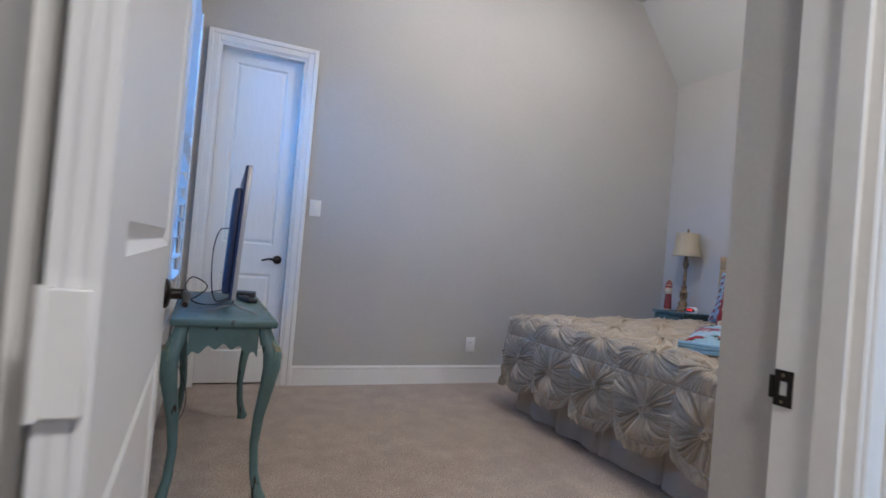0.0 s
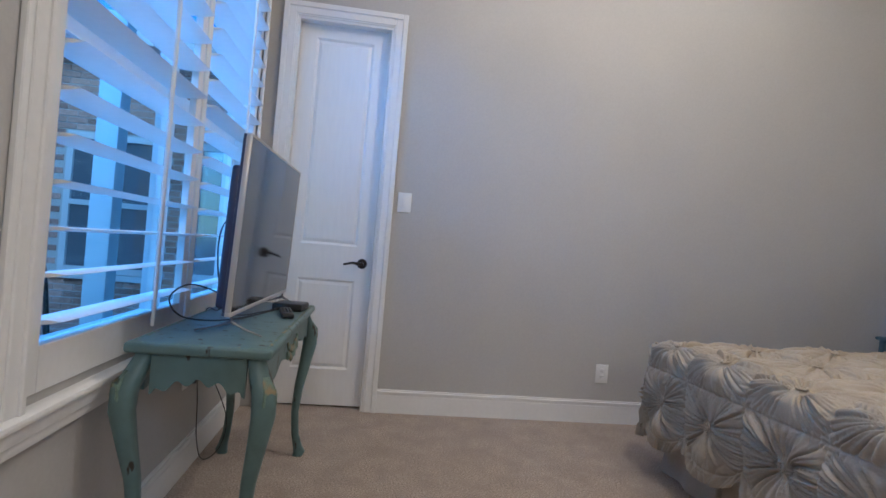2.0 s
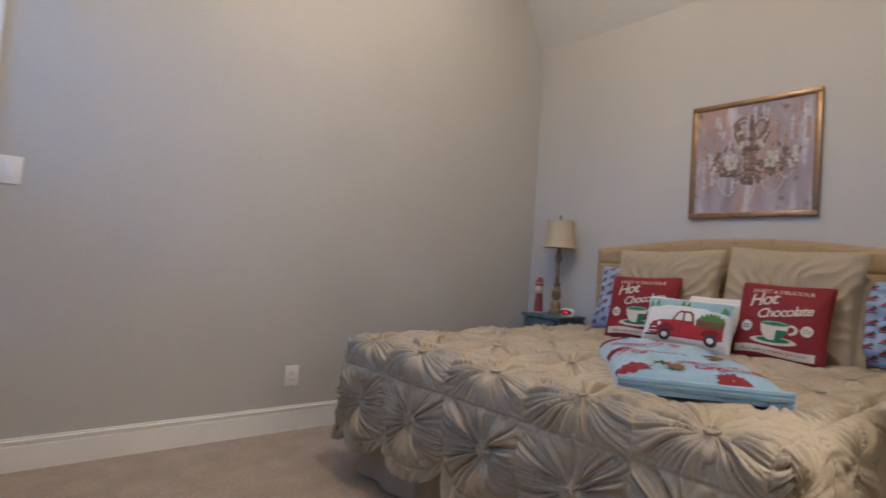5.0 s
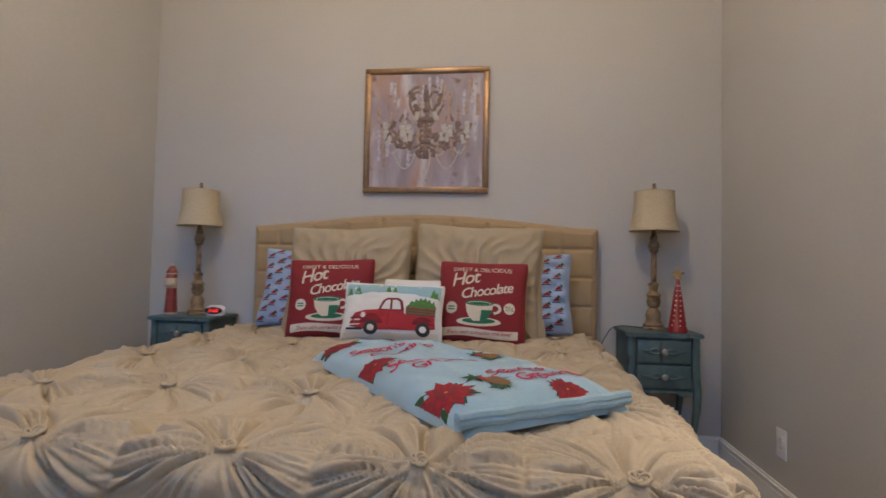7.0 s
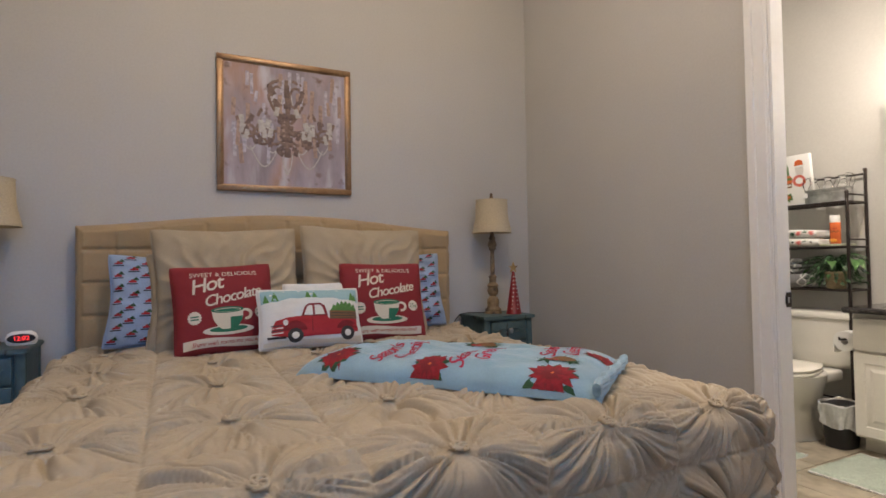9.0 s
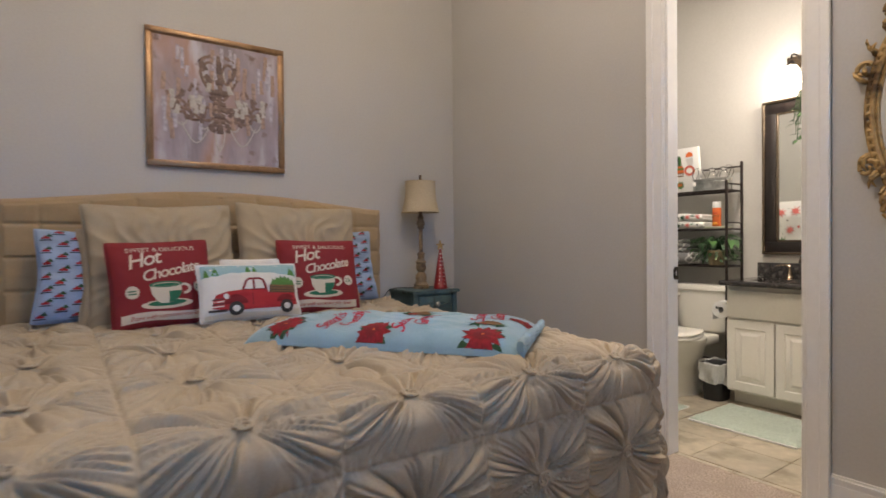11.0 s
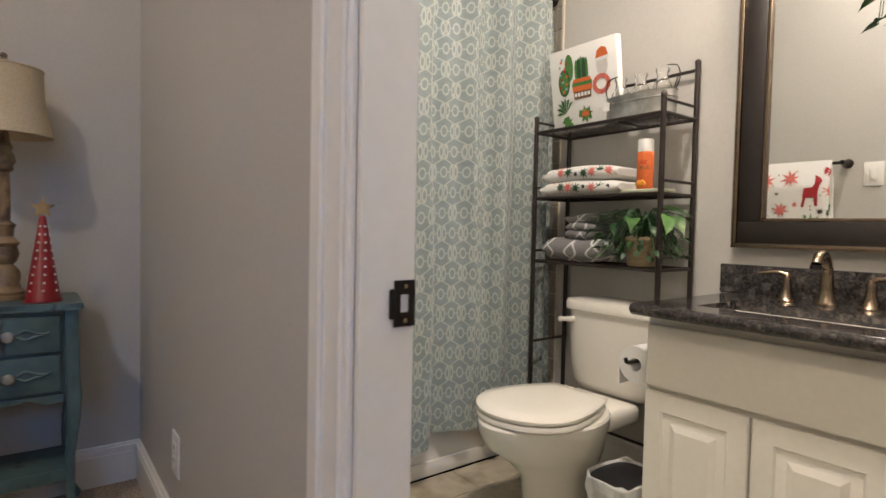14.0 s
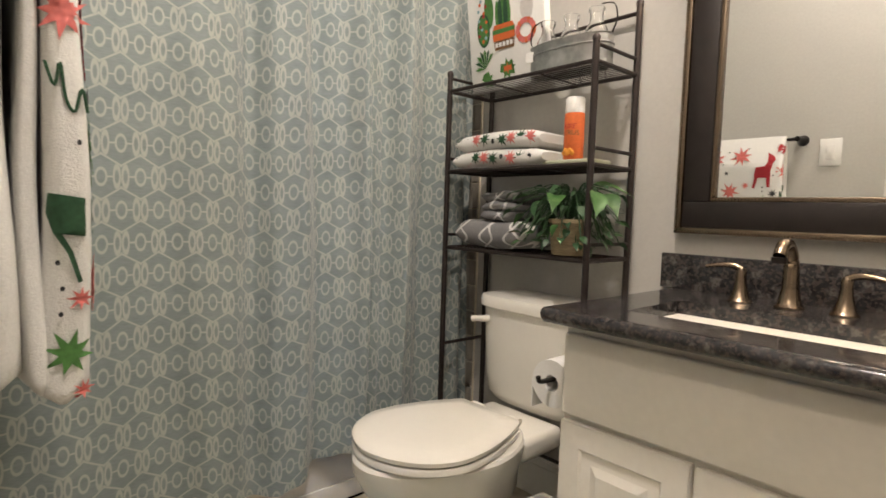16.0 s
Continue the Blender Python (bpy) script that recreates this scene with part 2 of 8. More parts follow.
RED = mk("red_pillow_fabric", (0.205, 0.013, 0.018), 0.85, grain=0.10, gscale=240, bump=0.2, bscale=600, big=0.06)
PRINTW = mk("cream_print", (0.60, 0.54, 0.43), 0.85, grain=0.06, gscale=200)
PRINTG = mk("green_print", (0.015, 0.13, 0.075), 0.85, grain=0.08, gscale=200)
PRINTDK = mk("dark_print", (0.03, 0.03, 0.032), 0.8, grain=0.1)
PRINTR = mk("red_print", (0.34, 0.015, 0.022), 0.8, grain=0.12, gscale=150)
PRINTCR = mk("crimson_print", (0.44, 0.025, 0.06), 0.85, grain=0.12, gscale=150)
PRINTDR = mk("deep_red_print", (0.17, 0.006, 0.012), 0.8, grain=0.12, gscale=150)
PRINTPK = mk("coral_print", (0.62, 0.16, 0.14), 0.85, grain=0.12, gscale=120)
PRINTO = mk("orange_print", (0.62, 0.13, 0.03), 0.8, grain=0.10, gscale=120)
PRINTGD = mk("dark_green_print", (0.02, 0.07, 0.03), 0.85, grain=0.2, gscale=120)
PRINTGL = mk("leaf_green_print", (0.07, 0.19, 0.045), 0.85, grain=0.2, gscale=120)
PRINTBR = mk("brown_print", (0.17, 0.09, 0.04), 0.85, grain=0.25, gscale=150)
PRINTBL = mk("pale_blue_print", (0.27, 0.42, 0.45), 0.85, grain=0.05, gscale=120)
SNOW = mk("white_plush", (0.66, 0.65, 0.61), 0.9, grain=0.05, gscale=200, bump=0.4, bscale=300, sheen=0.2)
SKYB = mk("sky_blue_fleece", (0.255, 0.40, 0.475), 0.95, grain=0.06, gscale=200, bump=0.5, bscale=380, big=0.09, bigscale=9, sheen=0.4)
BLUEPRINT = mk("blue_flannel", (0.30, 0.385, 0.53), 0.9, grain=0.08, gscale=200, bump=0.2, bscale=500)
SHADE = mk("parchment_shade", (0.49, 0.41, 0.28), 0.8, grain=0.10, gscale=150, bump=0.2, bscale=300, big=0.05)
LAMPB = two_tone(mk("antique_gold_wood", (0.22, 0.15, 0.08), 0.5, grain=0.2, gscale=50, bump=0.2, bscale=80), (0.07, 0.045, 0.028), 14, 0.5, 0.62)
TREER = mk("red_glazed_tin", (0.22, 0.008, 0.012), 0.35, grain=0.1)
GOLD = two_tone(mk("antique_gold", (0.42, 0.28, 0.115), 0.48, metal=0.35, grain=0.2, gscale=40, bump=0.2, bscale=70), (0.10, 0.055, 0.02), 16, 0.52, 0.66)
FRAMEG = two_tone(mk("bronze_gold_frame", (0.27, 0.165, 0.085), 0.36, metal=0.6, grain=0.12, gscale=60), (0.16, 0.085, 0.042), 12, 0.5, 0.8)
MIRROR = mk("mirror_glass", (0.86, 0.87, 0.86), 0.015, metal=1.0)
CHINA = mk("white_china", (0.78, 0.75, 0.68), 0.12, grain=0.01, big=0.01)
CABINET = mk("white_cabinet_paint", (0.76, 0.73, 0.66), 0.35, grain=0.02, bump=0.03, bscale=80, big=0.02)
GRANITE = two_tone(two_tone(mk("dark_granite", (0.022, 0.021, 0.023), 0.12, grain=0.4, gscale=60), (0.10, 0.092, 0.085), 46, 0.54, 0.66), (0.055, 0.045, 0.04), 130, 0.5, 0.6)
BATHMAT = mk("sage_bath_mat", (0.43, 0.50, 0.42), 0.98, grain=0.2, gscale=120, bump=0.9, bscale=170, sheen=0.3)
PAPER = mk("white_paper", (0.78, 0.77, 0.74), 0.9, grain=0.03, gscale=120)
GREYTOWEL = mk("grey_terry", (0.22, 0.215, 0.215), 0.95, grain=0.15, gscale=250, bump=0.5, bscale=400)
WHITETOWEL = mk("white_terry", (0.74, 0.73, 0.70), 0.95, grain=0.06, gscale=250, bump=0.5, bscale=400)
GALV = mk("galvanized_steel", (0.42, 0.42, 0.41), 0.38, metal=0.85, grain=0.25, gscale=30, big=0.15, bigscale=20)
POT = mk("woven_pot", (0.33, 0.255, 0.15), 0.85, grain=0.25, gscale=120, bump=0.5, bscale=140, stretch=(0.3, 0.3, 2))
LEAF = two_tone(mk("pothos_leaf", (0.045, 0.12, 0.028), 0.42, grain=0.15, gscale=60, random_v=0.25), (0.22, 0.30, 0.12), 16, 0.56, 0.70)
LEAFD = mk("dark_leaf", (0.028, 0.075, 0.025), 0.45, grain=0.2, gscale=60)
GLASS = glass_mat("clear_glass", thin=False)
PANE = glass_mat("window_pane", (0.9, 0.95, 1.0))

# ---- rooms ----
X0, X1, Y0, Y1 = 0.25, 4.70, 1.345, 4.738   # bedroom
BY0, BY1, BX0, BX1 = -0.25, 1.268, 2.338, 4.85  # bathroom
DH = 2.43

bm = bmesh.new()
box(bm, -0.9, 4.9, 1.345, 4.95, -0.15, 0.0)
box(bm, -0.9, 2.345, -1.2, 1.345, -0.15, 0.0)
box(bm, 2.345, 2.95, 1.30, 1.345, -0.15, -0.002)
structure("floor", bm, CARPET, "beige cut-pile carpet with footprints in the pile", "carpet")

bm = bmesh.new()   # north wall with the closet door's opening
box(bm, X0 - 0.14, 0.416, Y1, Y1 + 0.14, 0, 4.0)
box(bm, 1.008, X1 + 0.12, Y1, Y1 + 0.14, 0, 4.0)
box(bm, 0.416, 1.008, Y1, Y1 + 0.14, DH, 4.0)
box(bm, 0.416, 1.008, Y1 + 0.11, Y1 + 0.14, 0, DH)
structure("wall_north", bm, PAINT, "greige painted wall with a closet door", "wall")

WY0, WY1, WZ0, WZ1 = 2.56, 4.58, 0.70, 2.54
bm = bmesh.new()   # west wall with the window's opening
box(bm, X0 - 0.16, X0, 1.09, WY0, 0, 4.0)
box(bm, X0 - 0.16, X0, WY1, Y1, 0, 4.0)
box(bm, X0 - 0.16, X0, WY0, WY1, 0, WZ0)
box(bm, X0 - 0.16, X0, WY0, WY1, WZ1, 4.0)
structure("wall_west", bm, PAINT, "greige painted wall round a shuttered window", "wall")

bm = bmesh.new()
box(bm, X1, X1 + 0.12, Y0 - 0.13, Y1, 0, 4.0)
structure("wall_east", bm, PAINT, "greige painted wall behind the bed", "wall")

bm = bmesh.new()   # south wall: entry on one side, bathroom door further on
box(bm, X0, 0.36, 1.22, Y0, 0, 4.0)
box(bm, 0.36, 1.39, 1.22, Y0, DH + 0.03, 4.0)
box(bm, 1.39, 2.29, 1.22, Y0, 0, 4.0)
box(bm, 2.29, 2.345, BY1 + 0.005, Y0, 0, 4.0)
box(bm, 2.345, 2.95, BY1 + 0.005, Y0, DH, 4.0)
box(bm, 2.95, X1, BY1 + 0.005, Y0, 0, 4.0)
structure("wall_south", bm, PAINT, "greige painted wall with the entry and bathroom doorways", "wall")

bm = bmesh.new()   # sloped and flat ceiling
prism(bm, [(X1 + 0.12, 2.83), (X1 + 0.12, 3.9), (3.2, 4.4), (X0 - 0.16, 4.4), (X0 - 0.16, 3.70), (4.14, 3.70), (X1, 2.975)], Y0 - 0.125, Y1 + 0.14)
structure("ceiling", bm, CEIL, "white ceiling, sloped above the bed wall", "ceiling")

# hall outside the entry
bm = bmesh.new()
box(bm, -0.9, 0.31, 1.00, 1.215, 0, 2.7)
box(bm, 1.41, 2.29, 1.09, 1.215, 0, 2.7)
box(bm, 0.31, 1.41, 1.09, 1.215, DH + 0.02, 2.7)
box(bm, -1.0, -0.9, -1.2, 1.215, 0, 2.7)
box(bm, -1.0, 2.29, -1.3, -1.2, 0, 2.7)
structure("wall_hall", bm, PAINT, "greige painted hallway wall", "wall")
bm = B(-1.0, 2.3, -1.3, 1.215, 2.7, 2.8)
structure("ceiling_hall", bm, CEIL, "white hallway ceiling", "ceiling")

# bathroom shell
bm = bmesh.new()
box(bm, BX0 - 0.12, BX0, BY0 - 0.12, BY1, 0, 2.96)
structure("wall_bath_west", bm, BATH_PAINT, "beige painted bathroom wall beside the vanity", "wall")
bm = B(BX0, BX1 + 0.1, BY0 - 0.12, BY0, 0, 2.96)
structure("wall_bath_south", bm, BATH_PAINT, "beige painted bathroom wall behind the vanity", "wall")
bm = B(BX1, BX1 + 0.1, BY0, BY1, 0, 2.96)
structure("wall_bath_east", bm, BATH_PAINT, "beige painted wall behind the bathtub", "wall")
bm = bmesh.new()
box(bm, 2.95, BX1, BY1 - 0.003, BY1 + 0.003, 0, 2.96)
box(bm, 2.345, 2.95, BY1 - 0.003, BY1 + 0.003, DH, 2.96)
structure("wall_bath_north", bm, BATH_PAINT, "beige painted bathroom wall beside the doorway", "wall")
bm = bmesh.new()
box(bm, BX0 - 0.12, BX1 + 0.1, BY0 - 0.12, BY1, 2.96, 3.08)
box(bm, 3.99, BX1, BY0, BY1, 2.50, 2.96)
structure("ceiling_bath", bm, CEIL, "white bathroom ceiling with a soffit above the tub", "ceiling")


def casing(name, a0, a1, z1, face, out, axis, width=0.095, z0=0.0, label="white moulded door casing", sill=False):
    """A moulded frame round an opening a0..a1, up to z1, on a wall face; out: the side on which it stands."""
    bm = bmesh.new()
    steps = [(0.0, width, 0.012), (0.010, width - 0.012, 0.018), (width * 0.62, width, 0.026)]
    for s0, s1, d in steps:
        lo, hi = sorted((face, face + out * d))
        for u0, u1, v0, v1 in ((a0 - s1, a0 - s0, z0, z1 + s1), (a1 + s0, a1 + s1, z0, z1 + s1), (a0 - s0, a1 + s0, z1 + s0, z1 + s1)):
            if axis == "y":
                box(bm, u0, u1, lo, hi, v0, v1, bevel=0.003, seg=1)
            else:
                box(bm, lo, hi, u0, u1, v0, v1, bevel=0.003, seg=1)
    return structure(name, bm, TRIM, label, "door casing", smooth=30)


casing("trim_closet_door", 0.416, 1.008, DH, Y1, -1, "y", 0.085)
casing("trim_bath_door", 2.345, 2.95, DH, Y0, 1, "y", 0.092)
casing("trim_bath_door_inside", 2.345, 2.95, DH, BY1 + 0.014, -1, "y", 0.07)
casing("trim_entry_hall", 0.326, 1.375, DH, 1.09, -1, "y", 0.085)

# jambs
bm = bmesh.new()
for u0, u1 in ((2.345, 2.357), (2.938, 2.95)):
    box(bm, u0, u1, BY1 - 0.004, Y0 + 0.001, 0, DH)
box(bm, 2.357, 2.938, BY1 - 0.004, Y0 + 0.001, DH - 0.012, DH)
structure("jamb_bath_door", bm, TRIM, "white door jamb of the bathroom", "door jamb")
bm = bmesh.new()
for u0, u1 in ((0.300, 0.322), (1.375, 1.41)):
    box(bm, u0, u1, 1.087, 1.218, 0, DH + 0.02)
box(bm, 0.322, 1.375, 1.087, 1.218, DH, DH + 0.02)
box(bm, 1.362, 1.375, 1.10, 1.14, 0, DH)
structure("jamb_entry", bm, TRIM, "white door jamb of the bedroom entry", "door jamb")
bm = bmesh.new()
for u0, u1 in ((0.416, 0.430), (0.994, 1.008)):
    box(bm, u0, u1, Y1 - 0.005, Y1 + 0.11, 0, DH)
box(bm, 0.43, 0.994, Y1 - 0.005, Y1 + 0.11, DH - 0.014, DH)
structure("jamb_closet", bm, TRIM, "white door jamb of the closet", "door jamb")


def strike(at, turn):
    th = thing("strike_plate", at, "dark bronze strike plate on a white jamb", "strike plate", turn=turn)
    bm = bmesh.new()
    box(bm, -0.016, 0.016, 0, 0.003, -0.031, -0.012)
    box(bm, -0.016, 0.016, 0, 0.003, 0.012, 0.031)
    box(bm, -0.016, -0.007, 0, 0.003, -0.012, 0.012)
    box(bm, 0.007, 0.016, 0, 0.003, -0.012, 0.012)
    part("plate", bm, BLACKM, th)
    part("lip", B(0.016, 0.024, 0.0, 0.006, -0.02, 0.02, bevel=0.002), BLACKM, th)
    for z in (-0.023, 0.023):
        bm = LA([(0.0035, -0.0008), (0.0035, 0.0008)], 10)
        bmesh.ops.rotate(bm, verts=bm.verts, cent=(0, 0, 0), matrix=Matrix.Rotation(radians(90), 3, "X"))
        bmesh.ops.translate(bm, verts=bm.verts, vec=(0, 0.0034, z))
        part("screw", bm, BRONZE, th)
    return th


strike((2.9375, 1.280, 0.888), 90)
strike((1.3745, 1.200, 0.880), 90)


def baseboard(name, u0, u1, face, out, axis, ends=""):
    bm = bmesh.new()
    for z0, z1, d in ((0, 0.112, 0.015), (0.112, 0.128, 0.012), (0.128, 0.138, 0.017), (0.138, 0.148, 0.008)):
        lo, hi = sorted((face, face + out * d))
        if axis == "x":
            box(bm, u0, u1, lo, hi, z0, z1)
        else:
            box(bm, lo, hi, u0, u1, z0, z1)
    return structure(name, bm, TRIM, "tall white moulded baseboard", "baseboard")


baseboard("baseboard_north", 1.094, X1 - 0.018, Y1, -1, "x")
baseboard("baseboard_west", Y0, Y1, X0, 1, "y")
baseboard("baseboard_east", Y0, Y1, X1, -1, "y")
baseboard("baseboard_south_a", 3.043, X1 - 0.018, Y0, 1, "x")
baseboard("baseboard_south_b", 1.40, 2.252, Y0, 1, "x")
baseboard("baseboard_bath_south", 3.22, 3.99, BY0, 1, "x")


def panel_door(name, width, height, panels, label, handle_x, lever_dir, sides=(1,)):
    """A moulded panel door in local x (width) and z; front faces -y, with lever handles."""
    th = thing(name, (0, 0, 0), label, "door", kind="structure")
    t = 0.035
    bm = bmesh.new()
    xs = [0.0] + [p for a in panels for p in (a[0], a[1])][:2] + [width]
    box(bm, 0, width, 0.010, t - 0.010, 0, height)
    for y0, y1 in ((0, 0.012), (t - 0.012, t)):
        box(bm, 0, xs[1], y0, y1, 0, height)
        box(bm, xs[2], width, y0, y1, 0, height)
        zs = [0.0] + [z for a in panels for z in (a[2], a[3])] + [height]
        for k in range(0, len(zs), 2):
            box(bm, xs[1], xs[2], y0, y1, zs[k], zs[k + 1])
    leaf = part("door_leaf", bm, DOORP, th, smooth=0)
    for x0, x1, z0, z1 in panels:
        for s in (0, 1):
            bm = bmesh.new()
            m = 0.034
            ya, yb = (0.0105, 0.003) if s == 0 else (t - 0.0105, t - 0.003)
            outer = [(x0, z0), (x1, z0), (x1, z1), (x0, z1)]
            mid = [(x0 + 0.014, z0 + 0.014), (x1 - 0.014, z0 + 0.014), (x1 - 0.014, z1 - 0.014), (x0 + 0.014, z1 - 0.014)]
            inn = [(x0 + m, z0 + m), (x1 - m, z0 + m), (x1 - m, z1 - m), (x0 + m, z1 - m)]
            d0 = 0.001 if s == 0 else t - 0.001
            rings = [[bm.verts.new((x, d, z)) for x, z in r] for r, d in ((outer, d0), (mid, ya), (inn, yb))]
            for a, b in zip(rings, rings[1:]):
                for i in range(4):
                    bm.faces.new((a[i], a[(i + 1) % 4], b[(i + 1) % 4], b[i]))
            bm.faces.new(rings[-1])
            part("panel", bm, DOORP, leaf, smooth=0)
    for s in sides:
        y = 0 if s < 0 else t
        hd = part("door_handle", LA([(0.0, 0.0), (0.032, 0.0), (0.032, 0.004), (0.026, 0.009), (0.012, 0.012), (0.011, 0.045), (0.0, 0.046)], 24), BLACKM, th, "dark bronze lever handle")
        hd.matrix_basis = pose(handle_x, y, 0.915, 90 if s < 0 else -90, 0, 0)
        d = lever_dir
        lv = part("lever", T([(0, 0, 0.040), (d * 0.03, 0, 0.044), (d * 0.06, -0.004 * s, 0.044), (d * 0.09, 0.004 * s, 0.043), (d * 0.115, 0.010 * s, 0.043)], [0.010, 0.010, 0.008, 0.007, 0.006], 10), BLACKM, hd)
    return th


d1 = panel_door("door_1", 0.560, 2.413, [(0.10, 0.46, 0.23, 0.80), (0.10, 0.46, 1.02, 2.32)], "closed white two-panel closet door with a dark lever", 0.498, -1, (-1,))
d1.matrix_basis = pose(0.432, 4.797, 0.012)
d2 = panel_door("door_2", 0.914, 2.413, [(0.12, 0.79, 0.23, 0.80), (0.12, 0.79, 1.02, 2.32)], "open white two-panel entry door with a dark lever", 0.85, -1, (-1, 1))
d2.matrix_basis = pose(0.375, 1.035, 0.012, 0, 0, 90.5)
for z in (0.25, 0.955, 1.65, 2.25):
    hg = part("hinge", B(-0.010, -0.001, 0.004, 0.031, z - 0.045, z + 0.045, bevel=0.001, seg=1), TRIM, d2, "white painted butt hinge")
    part("knuckle", LA([(0.005, z - 0.047), (0.005, z + 0.047)], 10, -0.007, 0.034), TRIM, hg)


# ---- window with plantation shutters ----
win = thing("window_1", (0, 0, 0), "white plantation shutters on a tall window, slats open", "window", kind="structure")
bm = bmesh.new()
for a0, a1, d in ((0.0, 0.082, 0.016), (0.012, 0.060, 0.022), (0.0, 0.020, 0.030)):
    for u0, u1, v0, v1 in ((WY0 - a1, WY0 - a0, WZ0 - 0.07, WZ1 + a1), (WY1 + a0, WY1 + a1, WZ0 - 0.07, WZ1 + a1), (WY0 - a0, WY1 + a0, WZ1 + a0, WZ1 + a1)):
        box(bm, X0, X0 + d, u0, u1, v0, v1, bevel=0.003, seg=1)
part("window_frame", bm, TRIM, win, smooth=30)
bm = bmesh.new()
box(bm, X0 - 0.02, X0 + 0.045, WY0 - 0.105, WY1 + 0.10, WZ0 - 0.090, WZ0 - 0.07, bevel=0.006)
box(bm, X0, X0 + 0.028, WY0 - 0.09, WY1 + 0.085, WZ0 - 0.130, WZ0 - 0.090, bevel=0.006)
box(bm, X0, X0 + 0.018, WY0 - 0.09, WY1 + 0.085, WZ0 - 0.160, WZ0 - 0.130, bevel=0.004)
part("window_sill", bm, TRIM, win, smooth=30)
PY = [(WY0 + 0.015, 3.585), (3.605, WY1 - 0.015)]
sz0, sz1 = WZ0 - 0.045, WZ1 - 0.01
for k, (p0, p1) in enumerate(PY):
    bm = bmesh.new()
    xa, xb = X0 - 0.020, X0 + 0.008
    box(bm, xa, xb, p0, p0 + 0.052, sz0, sz1, bevel=0.002, seg=1)
    box(bm, xa, xb, p1 - 0.052, p1, sz0, sz1, bevel=0.002, seg=1)
    box(bm, xa, xb, p0 + 0.052, p1 - 0.052, sz0, 0.765, bevel=0.002, seg=1)
    box(bm, xa, xb, p0 + 0.052, p1 - 0.052, sz1 - 0.09, sz1, bevel=0.002, seg=1)
    fr = part("shutter_frame", bm, TRIM, win, smooth=30)
    bm = bmesh.new()
    prof = [(-0.057, 0.0), (-0.03, 0.0045), (0.0, 0.0058), (0.03, 0.0045), (0.057, 0.0), (0.03, -0.0045), (0.0, -0.0058), (-0.03, -0.0045)]
    prism(bm, prof, p0 + 0.054, p1 - 0.054)
    slat_mesh = finish("slat", bm, TRIM, 40)
    for i in range(16):
        z = 0.818 + 0.1085 * i
        if z < sz1 - 0.10:
            sl = new("slat", slat_mesh)
            sl.parent = fr
            sl.matrix_basis = pose(X0 - 0.006, 0, z, 0, -4, 0)
    rod_y = (p0 + p1) / 2 + 0.07
    part("tilt_rod", B(X0 + 0.050, X0 + 0.062, rod_y - 0.008, rod_y + 0.008, 0.735, 2.38, bevel=0.004), TRIM, win)
for z in (0.80, 1.55, 2.35):
    part("hinge", B(X0 + 0.008, X0 + 0.016, WY0 + 0.006, WY0 + 0.022, z - 0.035, z + 0.035, bevel=0.002), TRIM, win)
# sashes and glass outside the shutters
bm = bmesh.new()
for y0, y1 in ((WY0, WY0 + 0.05), (3.55, 3.64), (WY1 - 0.05, WY1)):
    box(bm, 0.10, 0.145, y0, y1, WZ0 - 0.04, WZ1)
for z0, z1 in ((WZ0 - 0.04, WZ0 + 0.03), (1.56, 1.62), (WZ1 - 0.05, WZ1)):
    box(bm, 0.102, 0.143, WY0 + 0.05, 3.55, z0, z1)
    box(bm, 0.102, 0.143, 3.64, WY1 - 0.05, z0, z1)
part("sash", bm, TRIM, win, smooth=0)
for y0, y1 in ((WY0 + 0.05, 3.55), (3.64, WY1 - 0.05)):
    for z0, z1 in ((WZ0 + 0.03, 1.56), (1.62, WZ1 - 0.05)):
        pn = part("pane", B(0.120, 0.124, y0, y1, z0, z1), PANE, win, smooth=0)
        pn.visible_shadow = False
bm = bmesh.new()
box(bm, X0 - 0.155, X0, WY0 - 0.002, WY0 + 0.004, WZ0 - 0.04, WZ1)
box(bm, X0 - 0.155, X0, WY1 - 0.004, WY1 + 0.002, WZ0 - 0.04, WZ1)
box(bm, X0 - 0.155, X0 - 0.02, WY0, WY1, WZ0, WZ0 + 0.004)
part("reveal", bm, TRIM, win, smooth=0)

# ---- bed ----
def mesh_from_grid(name, V, material, smooth=True):
    """A sheet from an array (nu, nv, 3)."""
    nu, nv = V.shape[:2]
    idx = np.arange(nu * nv).reshape(nu, nv)
    F = np.stack([idx[:-1, :-1], idx[1:, :-1], idx[1:, 1:], idx[:-1, 1:]], -1).reshape(-1, 4)
    me = bpy.data.meshes.new(name)
    me.from_pydata(V.reshape(-1, 3).tolist(), [], F.tolist())
    me.materials.append(material)
    if smooth:
        me.shade_smooth()
    return me


def hash01(i, j, k=0):
    return np.modf(np.abs(np.sin(i * 12.9898 + j * 78.233 + k * 37.719) * 43758.5453))[0]


def smooth_noise(u, v, seed=0):
    """Smooth value noise on arrays."""
    i, j = np.floor(u), np.floor(v)
    a, b = u - i, v - j
    a, b = a * a * (3 - 2 * a), b * b * (3 - 2 * b)
    n = lambda p, q: hash01(p, q, seed)
    return (n(i, j) * (1 - a) * (1 - b) + n(i + 1, j) * a * (1 - b) + n(i, j + 1) * (1 - a) * b + n(i + 1, j + 1) * a * b) * 2 - 1


FX, HX, SY0, SY1, TOPZ = 2.575, 4.56, 2.130, 3.985, 0.678   # foot, head, sides and top of the mattress


